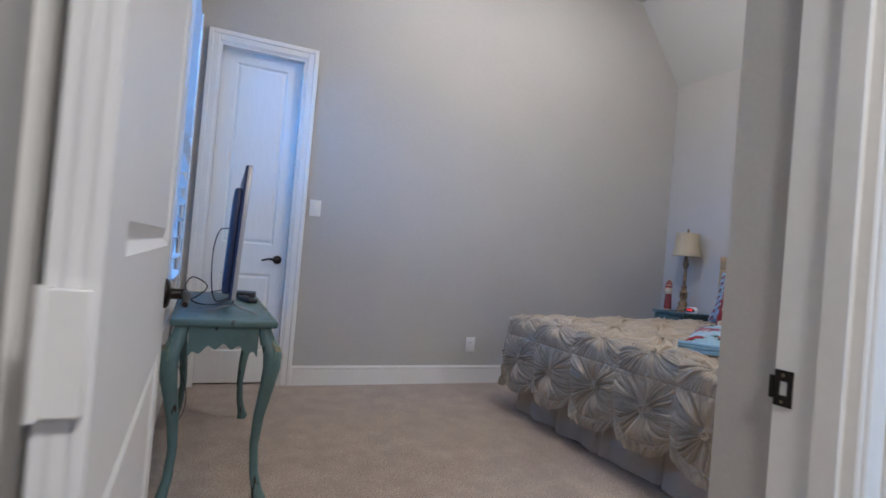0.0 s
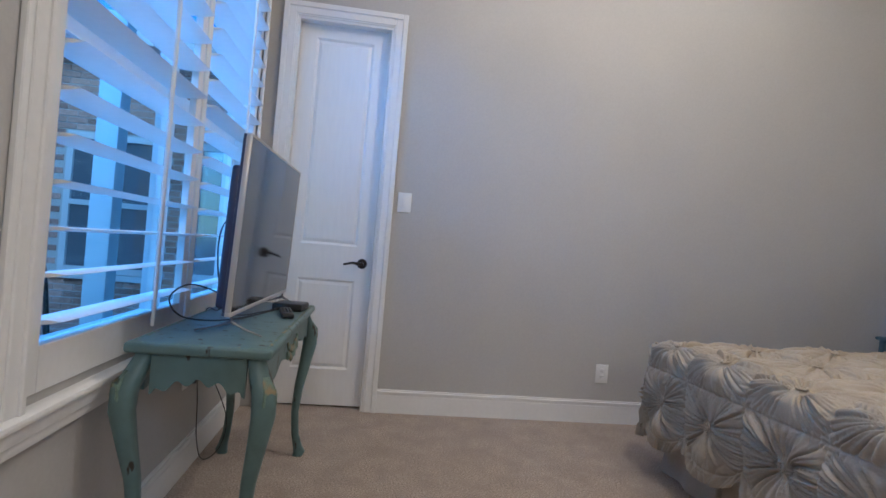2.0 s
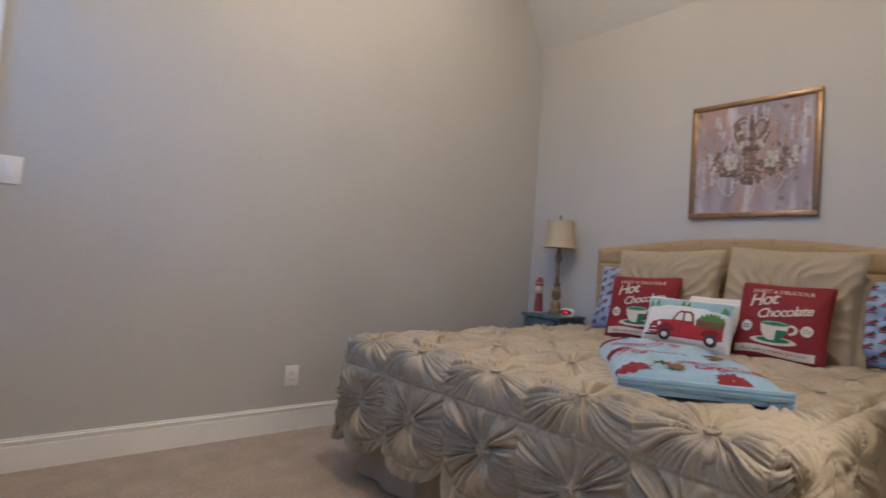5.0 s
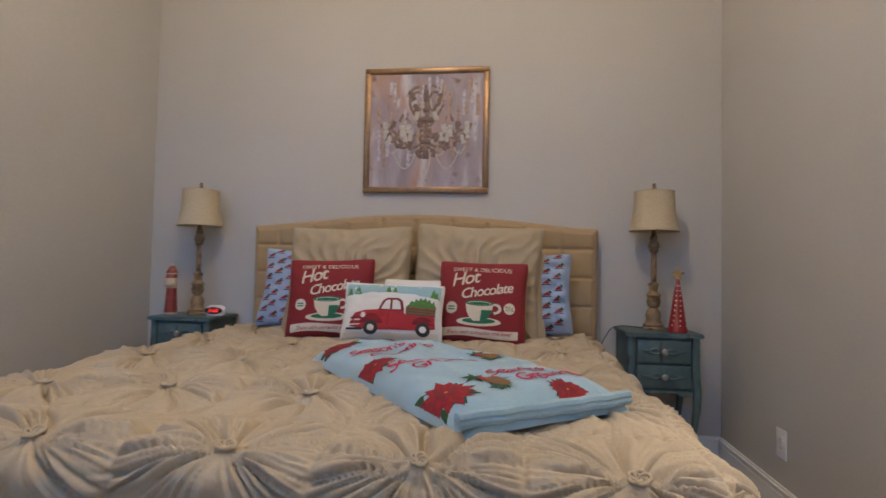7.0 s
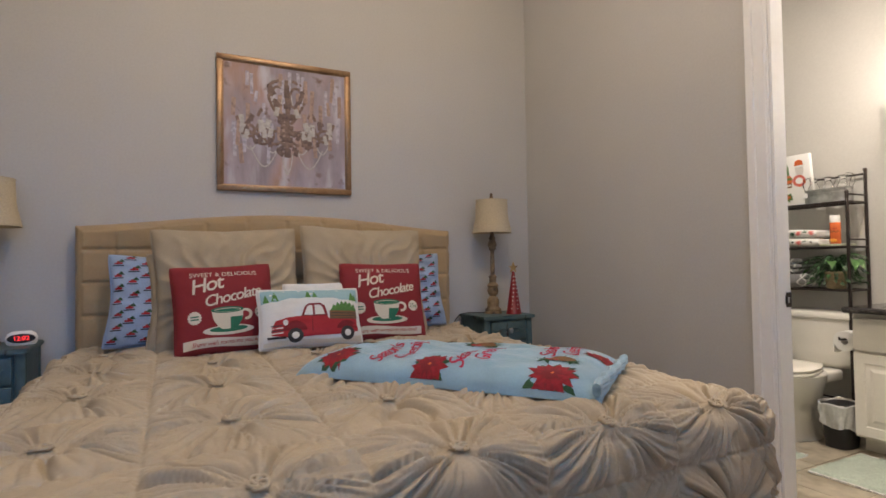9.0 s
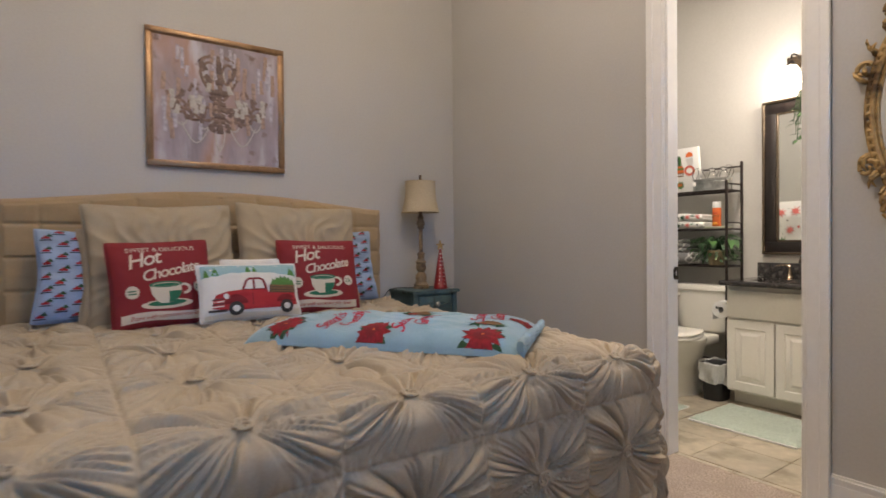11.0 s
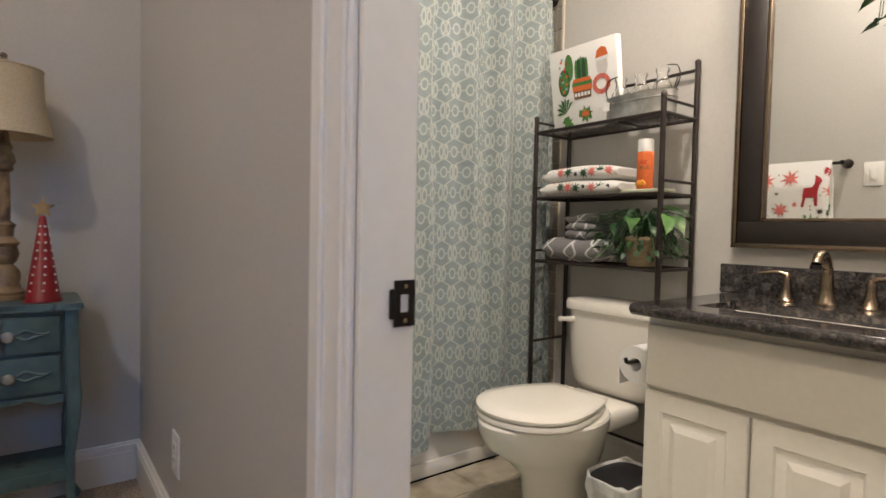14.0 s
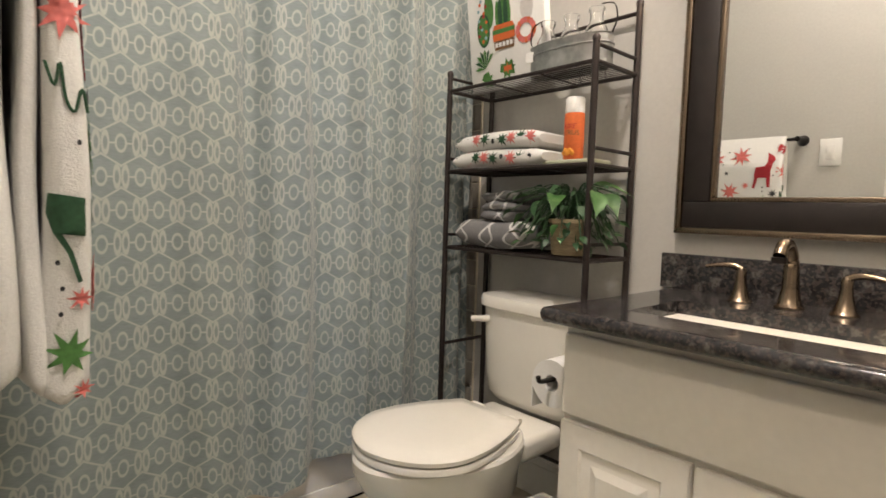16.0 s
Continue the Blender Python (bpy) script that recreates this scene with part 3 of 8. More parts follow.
def comforter():
    step = 0.0038
    drop_f, drop_s = 0.555, 0.555
    a = np.arange(FX - drop_f, HX, step)          # cloth along the bed
    b = np.arange(SY0 - drop_s, SY1 + drop_s, step)
    A, Bc = np.meshgrid(a, b, indexing="ij")

    def lay(A, Bc):
        dx = np.maximum(FX - A, 0)
        dy = np.where(Bc < SY0, Bc - SY0, np.where(Bc > SY1, Bc - SY1, 0))
        d = np.maximum(dx, np.abs(dy))
        n = np.hypot(dx, dy) + 1e-9
        ux, uy = -dx / n, dy / n
        r = 0.075
        arc = r * math.pi / 2
        ang = np.clip(d / r, 0, math.pi / 2)
        hang = np.maximum(d - arc, 0)
        out = r * np.sin(ang) + hang * 0.02
        z = TOPZ - r * (1 - np.cos(ang)) - hang * 0.985
        return np.stack([np.clip(A, FX, None) + ux * out, np.clip(Bc, SY0, SY1) + uy * out, z], -1), d, hang

    S, d, hang = lay(A, Bc)
    du = (lay(A + 1e-3, Bc)[0] - S)
    dv = (lay(A, Bc + 1e-3)[0] - S)
    N = np.cross(du, dv)
    N /= np.linalg.norm(N, axis=-1, keepdims=True) + 1e-12
    N = np.where((N[..., 2:3] < -0.2), -N, N)
    # one rosette in the middle of each stitched square; the squares are shorter where the cloth hangs
    P0, P1, P2 = 0.437, 0.318, 0.396

    def rows_of(A):
        return np.where(A > 2.555, (A - 2.555) / P0, (A - 2.555) / P1), np.where(A > 2.555, P0, P1)

    def columns_of(Bc):
        lo, hi = 2.270, 2.270 + 4 * P2
        return np.where(Bc < lo, (Bc - lo) / P1, np.where(Bc > hi, 4 + (Bc - hi) / P1, (Bc - lo) / P2)), np.where((Bc < lo) | (Bc > hi), P1, P2)

    u, PU = rows_of(A)
    v, PV = columns_of(Bc)
    iu, iv = np.round(u), np.round(v)
    jx = (hash01(iu, iv, 3) - 0.5) * 0.08
    jy = (hash01(iu, iv, 4) - 0.5) * 0.08
    lx, ly = (u - iu - jx) * PU, (v - iv - jy) * PV
    r, th = np.hypot(lx, ly), np.arctan2(ly, lx)
    c1, c2 = hash01(iu, iv) * 50, hash01(iu, iv, 1) * 50
    wob = smooth_noise(np.cos(th) * 1.5 + c1, np.sin(th) * 1.5 + c2, 5) + 0.55 * smooth_noise(A * 7, Bc * 7, 6)
    ridge = lambda p: np.abs(np.sin(p)) ** 0.55 - 0.62

    def pleats(n, seed, warp, sharp):
        """Tucks that run out of the rosette: narrow crests of their own height and length, closer together sideways."""
        p = n * (th - 0.34 * np.sin(2 * th)) / (2 * math.pi) + warp * wob + c1
        k, q = np.floor(p), p - np.floor(p)
        k = np.mod(k - np.floor(c1), n)
        own = hash01(k + iu * 7.3, iv * 3.1 + k * 0.7, seed)
        reach = 0.10 + 0.22 * hash01(k + iv * 2.7, iu + 1.3 * k, seed + 3)
        top = np.where(hash01(k, iu + 5 * iv, seed + 1) > 0.5, 0.70, 0.30)
        w = np.clip(np.where(q < top, q / top, (1 - q) / (1 - top)), 0, 1)
        gap = np.minimum(q, 1 - q) * 2 * math.pi * r / n
        fade = np.exp(-(r / reach) ** 3)
        return (0.25 + 1.0 * own) * w ** sharp * fade, np.clip(1.5 * own - 0.25, 0, 1) * np.exp(-(gap / 0.0052) ** 2) * fade

    n1 = 15 + np.floor(hash01(iu, iv, 2) * 5)
    side = np.abs(np.sin(th))
    span = 2 * math.pi * np.maximum(r, 0.02)
    crest = 0.62 + 0.38 * side
    f1, k1 = pleats(n1, 21, 0.60, 0.75)
    f2, k2 = pleats(2 * n1 + 5, 31, 0.9, 0.8)
    f3, k3 = pleats(3 * n1 + 8, 41, 1.4, 0.9)
    folds = np.minimum(0.024, 0.55 * span / n1) * f1 * crest + np.minimum(0.011, 0.55 * span / (2 * n1 + 5)) * f2 + np.minimum(0.005, 0.5 * span / (3 * n1 + 8)) * f3
    folds -= np.clip(r / 0.05, 0, 1) * (0.027 * k1 * crest + 0.019 * k2 + 0.0075 * k3)
    ex, ey = np.abs(u - iu), np.abs(v - iv)
    du_, dv_ = (0.5 - ex) * PU, (0.5 - ey) * PV
    e = np.minimum(du_, dv_)
    folds = (folds - 0.008) * np.clip(r / 0.040, 0.3, 1) * np.clip(e / 0.022 + 0.15, 0, 1)
    puff = 0.012 * (np.clip(1 - (2 * ex) ** 8, 0, 1) * np.clip(1 - (2 * ey) ** 8, 0, 1)) - 0.008 * np.exp(-(r / 0.055) ** 2) - 0.003
    along = np.where(du_ < dv_, Bc, A)
    seam = -0.005 * np.exp(-(e / 0.006) ** 2) + 0.0055 * np.exp(-(e / 0.032) ** 2) * ridge(along * 95 + 6 * smooth_noise(A * 9, Bc * 9, 8))
    seam += 0.008 * np.exp(-(e / 0.085) ** 2) * ridge(along * 44 + 5 * smooth_noise(A * 5, Bc * 5, 18)) * np.clip(r / 0.13 - 0.4, 0, 1)
    rough = 0.007 * smooth_noise(A * 3.5, Bc * 3.5, 13) + 0.0024 * smooth_noise(A * 16, Bc * 16, 12) + 0.0012 * smooth_noise(A * 38, Bc * 38, 14)
    swing = np.clip(hang / 0.35, 0, 1) * (0.016 * np.sin((A + Bc) * 15 + 2 * smooth_noise(A * 3, Bc * 3, 15)) + 0.012 * smooth_noise(A * 7, Bc * 7, 16))
    h = folds + puff + seam + rough + swing
    V = S + N * h[..., None]
    hem = np.clip((hang - 0.20) / 0.20, 0, 1) ** 1.5
    across = np.where(A < FX, ey, ex)
    V[..., 2] += hem * (0.085 * (2 * across) ** 3 - 0.012 + 0.012 * smooth_noise(A * 5, Bc * 5, 19))
    V[..., 2] += 0.015 * np.clip((A - 2.7) / 1.5, 0, 1) * np.where(d > 0, 0, 1)
    spots = []
    for i in range(-1, 6):
        for j in range(-1, 6):
            ou, ov = i + (float(hash01(i, j, 3)) - 0.5) * 0.08, j + (float(hash01(i, j, 4)) - 0.5) * 0.08
            ca = 2.555 + ou * (P0 if ou > 0 else P1)
            cb = 2.270 + (ov * P1 if ov < 0 else (ov * P2 if ov < 4 else 4 * P2 + (ov - 4) * P1))
            gi, gj = int(round((ca - a[0]) / step)), int(round((cb - b[0]) / step))
            if 2 < gi < len(a) - 3 and 2 < gj < len(b) - 3 and not (ca < FX - 0.05 and (cb < SY0 - 0.05 or cb > SY1 + 0.05)):
                spots.append((Vector(V[gi, gj]), Vector(N[gi, gj])))
    return mesh_from_grid("quilt", V, COMFORT), spots


bed = thing("bed", (3.6, 3.03, 0), "king bed with a tan tufted upholstered headboard and taupe skirt", "bed")
bed.matrix_basis = pose(0, 0, 0)
part("mattress", B(FX + 0.05, HX, SY0 + 0.04, SY1 - 0.04, 0.30, TOPZ - 0.05, bevel=0.05, seg=3), WHITETOWEL, bed)
part("box_spring", B(FX + 0.07, HX, SY0 + 0.05, SY1 - 0.05, 0.06, 0.30, bevel=0.02), SKIRT, bed)
for i, (fx, fy) in enumerate(((2.70, 2.2), (2.70, 3.86), (4.45, 2.2), (4.45, 3.86))):
    part("leg", LA([(0.025, 0), (0.03, 0.06)], 12, fx, fy), BLACKP, bed)


def skirt_side(x0, y0, x1, y1, nx, ny):
    L = math.hypot(x1 - x0, y1 - y0)
    u = np.linspace(0, 1, int(L / 0.012))
    w = np.linspace(0, 1, 14)
    U, W = np.meshgrid(u, w, indexing="ij")
    pleat = 0.010 * np.sin(U * L * 22 + 2 * smooth_noise(U * L * 3, W * 0 + 1, 3)) + 0.012 * smooth_noise(U * L * 9, W, 4)
    for c in (0.25, 0.5, 0.75):
        pleat = pleat - 0.028 * np.exp(-((U - c) * L / 0.014) ** 2)
    o = pleat * (1.2 - W) + 0.035 * (1 - W)
    V = np.stack([x0 + (x1 - x0) * U + nx * o, y0 + (y1 - y0) * U + ny * o, 0.008 + 0.32 * W + 0 * U], -1)
    return mesh_from_grid("bed_skirt", V, SKIRT)


for args in ((FX + 0.045, SY0 + 0.03, FX + 0.045, SY1 - 0.03, -1, 0), (FX + 0.045, SY0 + 0.03, HX, SY0 + 0.03, 0, -1), (FX + 0.045, SY1 - 0.03, HX, SY1 - 0.03, 0, 1)):
    sk = new("bed_skirt", skirt_side(*args))
    sk.parent = bed
    sk["label"] = "taupe pleated fabric bed skirt"


def headboard():
    y0, y1 = 2.025, 4.005
    ys = np.linspace(y0, y1, 340)
    ws = np.linspace(0, 1, 150)
    Y, W = np.meshgrid(ys, ws, indexing="ij")
    c = (Y - (y0 + y1) / 2) / ((y1 - y0) / 2)
    top = 1.268 + 0.072 * np.clip(np.cos(c * math.pi / 2 * 1.02), 0, 1) ** 1.3
    Z = 0.45 + (top - 0.45) * W
    row = (1.153 - Z) / 0.157
    er = np.abs(row - np.round(row)) * 0.157
    off = 0.0 * row
    col = (Y - y0) / 0.202 + off
    ec = np.abs(col - np.round(col)) * 0.202
    seam = -0.008 * np.exp(-(er / 0.008) ** 2) - 0.010 * np.exp(-(ec / 0.010) ** 2) * np.exp(-(er / 0.075) ** 2)
    cc = (Y - y0) / 0.404
    btn = np.hypot(np.abs(cc - np.round(cc)) * 0.404, er)
    puff = 0.009 * np.sqrt(np.clip(er / 0.078, 0, 1)) * np.clip(ec / 0.05, 0.3, 1) ** 0.5
    edge = np.minimum(np.minimum(Y - y0, y1 - Y), top - Z)
    roll = 0.035 * np.sqrt(np.clip(1 - (1 - np.clip(edge / 0.04, 0, 1)) ** 2, 0, 1))
    h = roll + np.where(edge > 0.03, seam + puff, 0) - 0.012 * np.exp(-(btn / 0.018) ** 2) + 0.002 * smooth_noise(Y * 20, Z * 20, 2)
    V = np.stack([4.645 - 0.035 - h, Y, Z], -1)
    return mesh_from_grid("headboard", V, LINEN)


hb = new("headboard", headboard())
hb.parent = bed
hb["label"] = "tan linen tufted headboard with an arched top"
bm = bmesh.new()
prism(bm, [(2.025, 0.05), (4.005, 0.05), (4.005, 1.266)] + [(2.025 + 1.98 * (1 - k / 24), 1.266 + 0.072 * max(math.cos((1 - 2 * k / 24) * math.pi / 2 * 1.02), 0) ** 1.3) for k in range(1, 24)] + [(2.025, 1.266)], 4.611, 4.680, axis="x")
part("headboard_back", bm, LINEN, hb)
button_mesh = finish("button", LA([(0.0, 0.0), (0.009, 0.001), (0.010, 0.004), (0.006, 0.008), (0.0, 0.009)], 12), LINEN, 60)
for r in range(3):
    for k in range(1, 10):
        if (k + r) % 2:
            o = new("button", button_mesh)
            o.parent = hb
            o.matrix_basis = pose(4.596, 2.025 + 0.202 * k, 1.153 - 0.157 * r, 0, -90, 0)

cf = thing("comforter", (0, 0, 0), "champagne comforter with gathered rosettes, spread over the bed", "comforter")
quilt, spots = comforter()
new("quilt", quilt).parent = cf
bm = bmesh.new()
rng = random.Random(3)
loop = [2 * math.pi * 3 * q / 84 for q in range(85)]
tube(bm, [((0.0105 + 0.0075 * math.cos(5 * a / 3)) * math.cos(a), (0.0135 + 0.0075 * math.cos(5 * a / 3)) * math.sin(a), 0.004 + 0.003 * math.sin(5 * a / 3 + 1) - 8 * (0.0075 * math.cos(5 * a / 3)) ** 2) for a in loop], [0.0040] * 85, 7)
knot_mesh = finish("rosette", bm, COMFORT, 60)
for p, n in spots:
    o = new("rosette", knot_mesh)
    o.parent = cf
    o.matrix_basis = Matrix.Translation(p - n * 0.002) @ n.to_track_quat("Z", "Y").to_matrix().to_4x4() @ Matrix.Rotation(rng.uniform(0, 6), 4, "Z") @ Matrix.Diagonal((*[rng.uniform(0.85, 1.1)] * 2, 1.0, 1))


# ---- pillows ----
def pillow_surface(w, h, t, seed=0, wrinkle=0.006):
    """Gives f(u, v, side): a point of a stuffed cushion, u and v in -1..1, local x across, y up, z towards the front."""
    def f(u, v, side=1.0):
        u, v = np.asarray(u, float), np.asarray(v, float)
        p = np.clip(1 - np.abs(u) ** 2.6, 0, 1) * np.clip(1 - np.abs(v) ** 2.6, 0, 1)
        z = side * t / 2 * p ** 0.42
        pin = 1.7 if t > 0.16 else (2.0 if t > 0.135 else 1.2)
        x = u * w / 2 * (1 - 0.045 * np.cos(v * math.pi / 2) * np.abs(u) ** 3 * pin)
        y = v * h / 2 * (1 - 0.045 * np.cos(u * math.pi / 2) * np.abs(v) ** 3 * pin)
        corner = 1 - 0.030 * (np.abs(u) * np.abs(v)) ** 5
        x, y = x * corner, y * corner
        edge = (np.abs(u) ** 4 + np.abs(v) ** 4) / 1.4
        z = z + wrinkle * p ** 0.3 * (smooth_noise(u * 3 + seed, v * 3 + 7, seed) + 0.5 * smooth_noise(u * 8 + seed, v * 8, seed + 2) + 0.8 * edge * np.sin(np.arctan2(v, u) * 13 + seed))
        return np.stack([x, y, z], -1)
    return f


def pillow(name, f, material, label, m, group="pillows on the bed", n=48, category="pillow"):
    s = np.linspace(-1, 1, n)
    s = np.sin(s * math.pi / 2) * 0.6 + s * 0.4
    U, Vv = np.meshgrid(s, s, indexing="ij")
    front, back = f(U, Vv, 1.0), f(U, Vv, -1.0)
    me = mesh_from_grid("cover", np.concatenate([front], 0), material)
    mb = mesh_from_grid("cover_back", back[::-1], material)
    th = new(name)
    th.empty_display_size = 0.1
    th.matrix_basis = m
    tagged(th, label, category, group)
    for k, me2 in (("cover", me), ("back_cover", mb)):
        o = new(k, me2)
        o.parent = th
    pts = [f(u, v, 0)[()] for u, v in [(-1 + 2 * i / 24, -1) for i in range(24)] + [(1, -1 + 2 * i / 24) for i in range(24)] + [(1 - 2 * i / 24, 1) for i in range(24)] + [(-1, 1 - 2 * i / 24) for i in range(25)]]
    part("piping", T([tuple(p) for p in pts], 0.0035, 6), material, th)
    return th


def on_surface(bm, f, w, h, lift, cut=0.022):
    """Wraps a flat mesh (metres, in the cushion's plane) on to the cushion's front."""
    xs = [v.co.x for v in bm.verts]
    ys = [v.co.y for v in bm.verts]
    for axis, lo, hi in ((0, min(xs), max(xs)), (1, min(ys), max(ys))):
        k = math.ceil(lo / cut) * cut
        while k < hi:
            no = [0, 0, 0]
            no[axis] = 1
            co = [0, 0, 0]
            co[axis] = k
            bmesh.ops.bisect_plane(bm, geom=bm.verts[:] + bm.edges[:] + bm.faces[:], plane_co=co, plane_no=no)
            k += cut
    if bm.verts:
        co = np.array([v.co[:] for v in bm.verts])
        p = f(np.clip(co[:, 0] / (w / 2), -0.99, 0.99), np.clip(co[:, 1] / (h / 2), -0.99, 0.99), 1.0)
        for v, q in zip(bm.verts, p):
            v.co = (q[0], q[1], q[2] + lift)
    return bm


def flat(outline):
    """A flat outline, filled with triangles, concave or not."""
    bm = bmesh.new()
    vs = [bm.verts.new((x, y, 0)) for x, y in outline]
    for tri in tessellate_polygon([[Vector((x, y, 0)) for x, y in outline]]):
        if len(set(tri)) == 3:
            bm.faces.new([vs[k] for k in tri])
    return bm


def ellipse(cx, cy, a, b, n=24, a0=0.0, a1=360.0):
    return [(cx + a * math.cos(radians(a0 + (a1 - a0) * i / n)), cy + b * math.sin(radians(a0 + (a1 - a0) * i / n))) for i in range(n if a1 - a0 >= 360 else n + 1)]


def star(cx, cy, r0, r1, n, turn=0.0, jitter=0.0, rng=random):
    out = []
    for i in range(2 * n):
        r = (r1 if i % 2 == 0 else r0) * (1 + jitter * (rng.random() - 0.5))
        a = math.pi * i / n + turn
        out.append((cx + r * math.cos(a), cy + r * math.sin(a)))
    return out


def printed(name, bm, material, parent, f, w, h, lift, label=""):
    return part(name, on_surface(bm, f, w, h, lift), material, parent, label, smooth=60)


def moved(bm, dx, dy, turn=0.0):
    bmesh.ops.rotate(bm, verts=bm.verts, cent=(0, 0, 0), matrix=Matrix.Rotation(radians(turn), 3, "Z"))
    bmesh.ops.translate(bm, verts=bm.verts, vec=(dx, dy, 0))
    return bm


def facing(x, y, z, lean, yaw=0.0, roll=0.0):
    """A cushion's pose: its front looks towards -x, leaning back by lean degrees."""
    return Matrix.Translation((x, y, z)) @ Matrix.Rotation(radians(-90 + yaw), 4, "Z") @ Matrix.Rotation(radians(90 - lean), 4, "X") @ Matrix.Rotation(radians(roll), 4, "Z")


BZ = 0.70
# patterned pillows and plain shams behind
BLUE_F = pillow_surface(0.70, 0.44, 0.15, 3, 0.012)
CRUMPLED_F = pillow_surface(0.70, 0.43, 0.17, 22, 0.030)
for (x, y, z, ln, yw, rl, sd, PF, state) in ((4.43, 3.525, BZ + 0.20, 14, 4, -3, 1, BLUE_F, "pale blue flannel pillow printed with small red trucks"), (4.45, 2.52, BZ + 0.20, 14, -10, 3, 2, CRUMPLED_F, "crumpled pale blue flannel pillow printed with small red trucks")):
    pb = pillow("patterned_pillow", PF, BLUEPRINT, state, facing(x, y, z, ln, yw, rl), n=64)
    rng = random.Random(sd)
    for i in range(11):
        for j in range(7):
            u, v = -0.31 + 0.066 * i + rng.uniform(-0.01, 0.01), -0.19 + 0.060 * j + (0.03 if i % 2 else 0)
            if abs(u) > 0.325 or abs(v) > 0.20:
                continue
            truck = [(u + q * 0.95, v + w * 1.1) for q, w in ((-0.019, -0.006), (0.019, -0.006), (0.019, 0.002), (0.008, 0.003), (0.005, 0.009), (-0.005, 0.009), (-0.008, 0.002), (-0.019, 0.001))]
            printed("truck_print", flat(truck), PRINTR, pb, PF, 0.70, 0.44, 0.002)
            printed("tree_print", flat([(u - 0.002, v + 0.004), (u + 0.030, v + 0.003), (u + 0.016, v + 0.021)]), PRINTGD, pb, PF, 0.70, 0.44, 0.0028)
            printed("shadow_print", flat([(u - 0.026, v - 0.015), (u + 0.024, v - 0.015), (u + 0.024, v - 0.010), (u - 0.026, v - 0.010)]), PRINTDK, pb, PF, 0.70, 0.44, 0.002)
BACK_F = pillow_surface(0.62, 0.48, 0.14, 6, 0.012)
for y in (3.40, 2.62):
    pillow("sham_pillow", BACK_F, CREAM, "gathered cream cotton sham behind the cushions", facing(4.36, y, BZ + 0.20, 16))


def gathered(f0):
    """Pulls radiating gathers into a sham from the middle of its front."""
    def f(u, v, side=1.0):
        p = f0(u, v, side)
        u2, v2 = np.asarray(u, float), np.asarray(v, float) + 0.25
        r, th = np.hypot(u2, v2), np.arctan2(v2, u2)
        p[..., 2] += np.where(np.asarray(side) > 0.5, 0.013 * np.exp(-(r / 1.1) ** 2) * np.clip(r / 0.2, 0, 1) * (1 - 1.7 * np.abs(np.sin(th * 13 + 2 * smooth_noise(u2 * 3, v2 * 3, 4)))), 0)
        return p
    return f


EURO_F = gathered(pillow_surface(0.68, 0.62, 0.20, 9, 0.009))
pillow("euro_pillow", EURO_F, CREAM, "large cream gathered euro pillow leaning on the headboard", facing(4.34, 3.345, BZ + 0.255, 15, 2, 1.5), n=110)
pillow("euro_pillow", EURO_F, CREAM, "large cream gathered euro pillow leaning on the headboard", facing(4.34, 2.675, BZ + 0.270, 15, -3, -2), n=110)
WHITE_F = pillow_surface(0.36, 0.24, 0.10, 5)
pillow("small_white_pillow", WHITE_F, SNOW, "small white pillow tucked between red cushions", facing(4.19, 2.945, BZ + 0.160, 18))

RW, RH = 0.435, 0.405
RED_F = pillow_surface(RW, RH, 0.13, 12, 0.004)


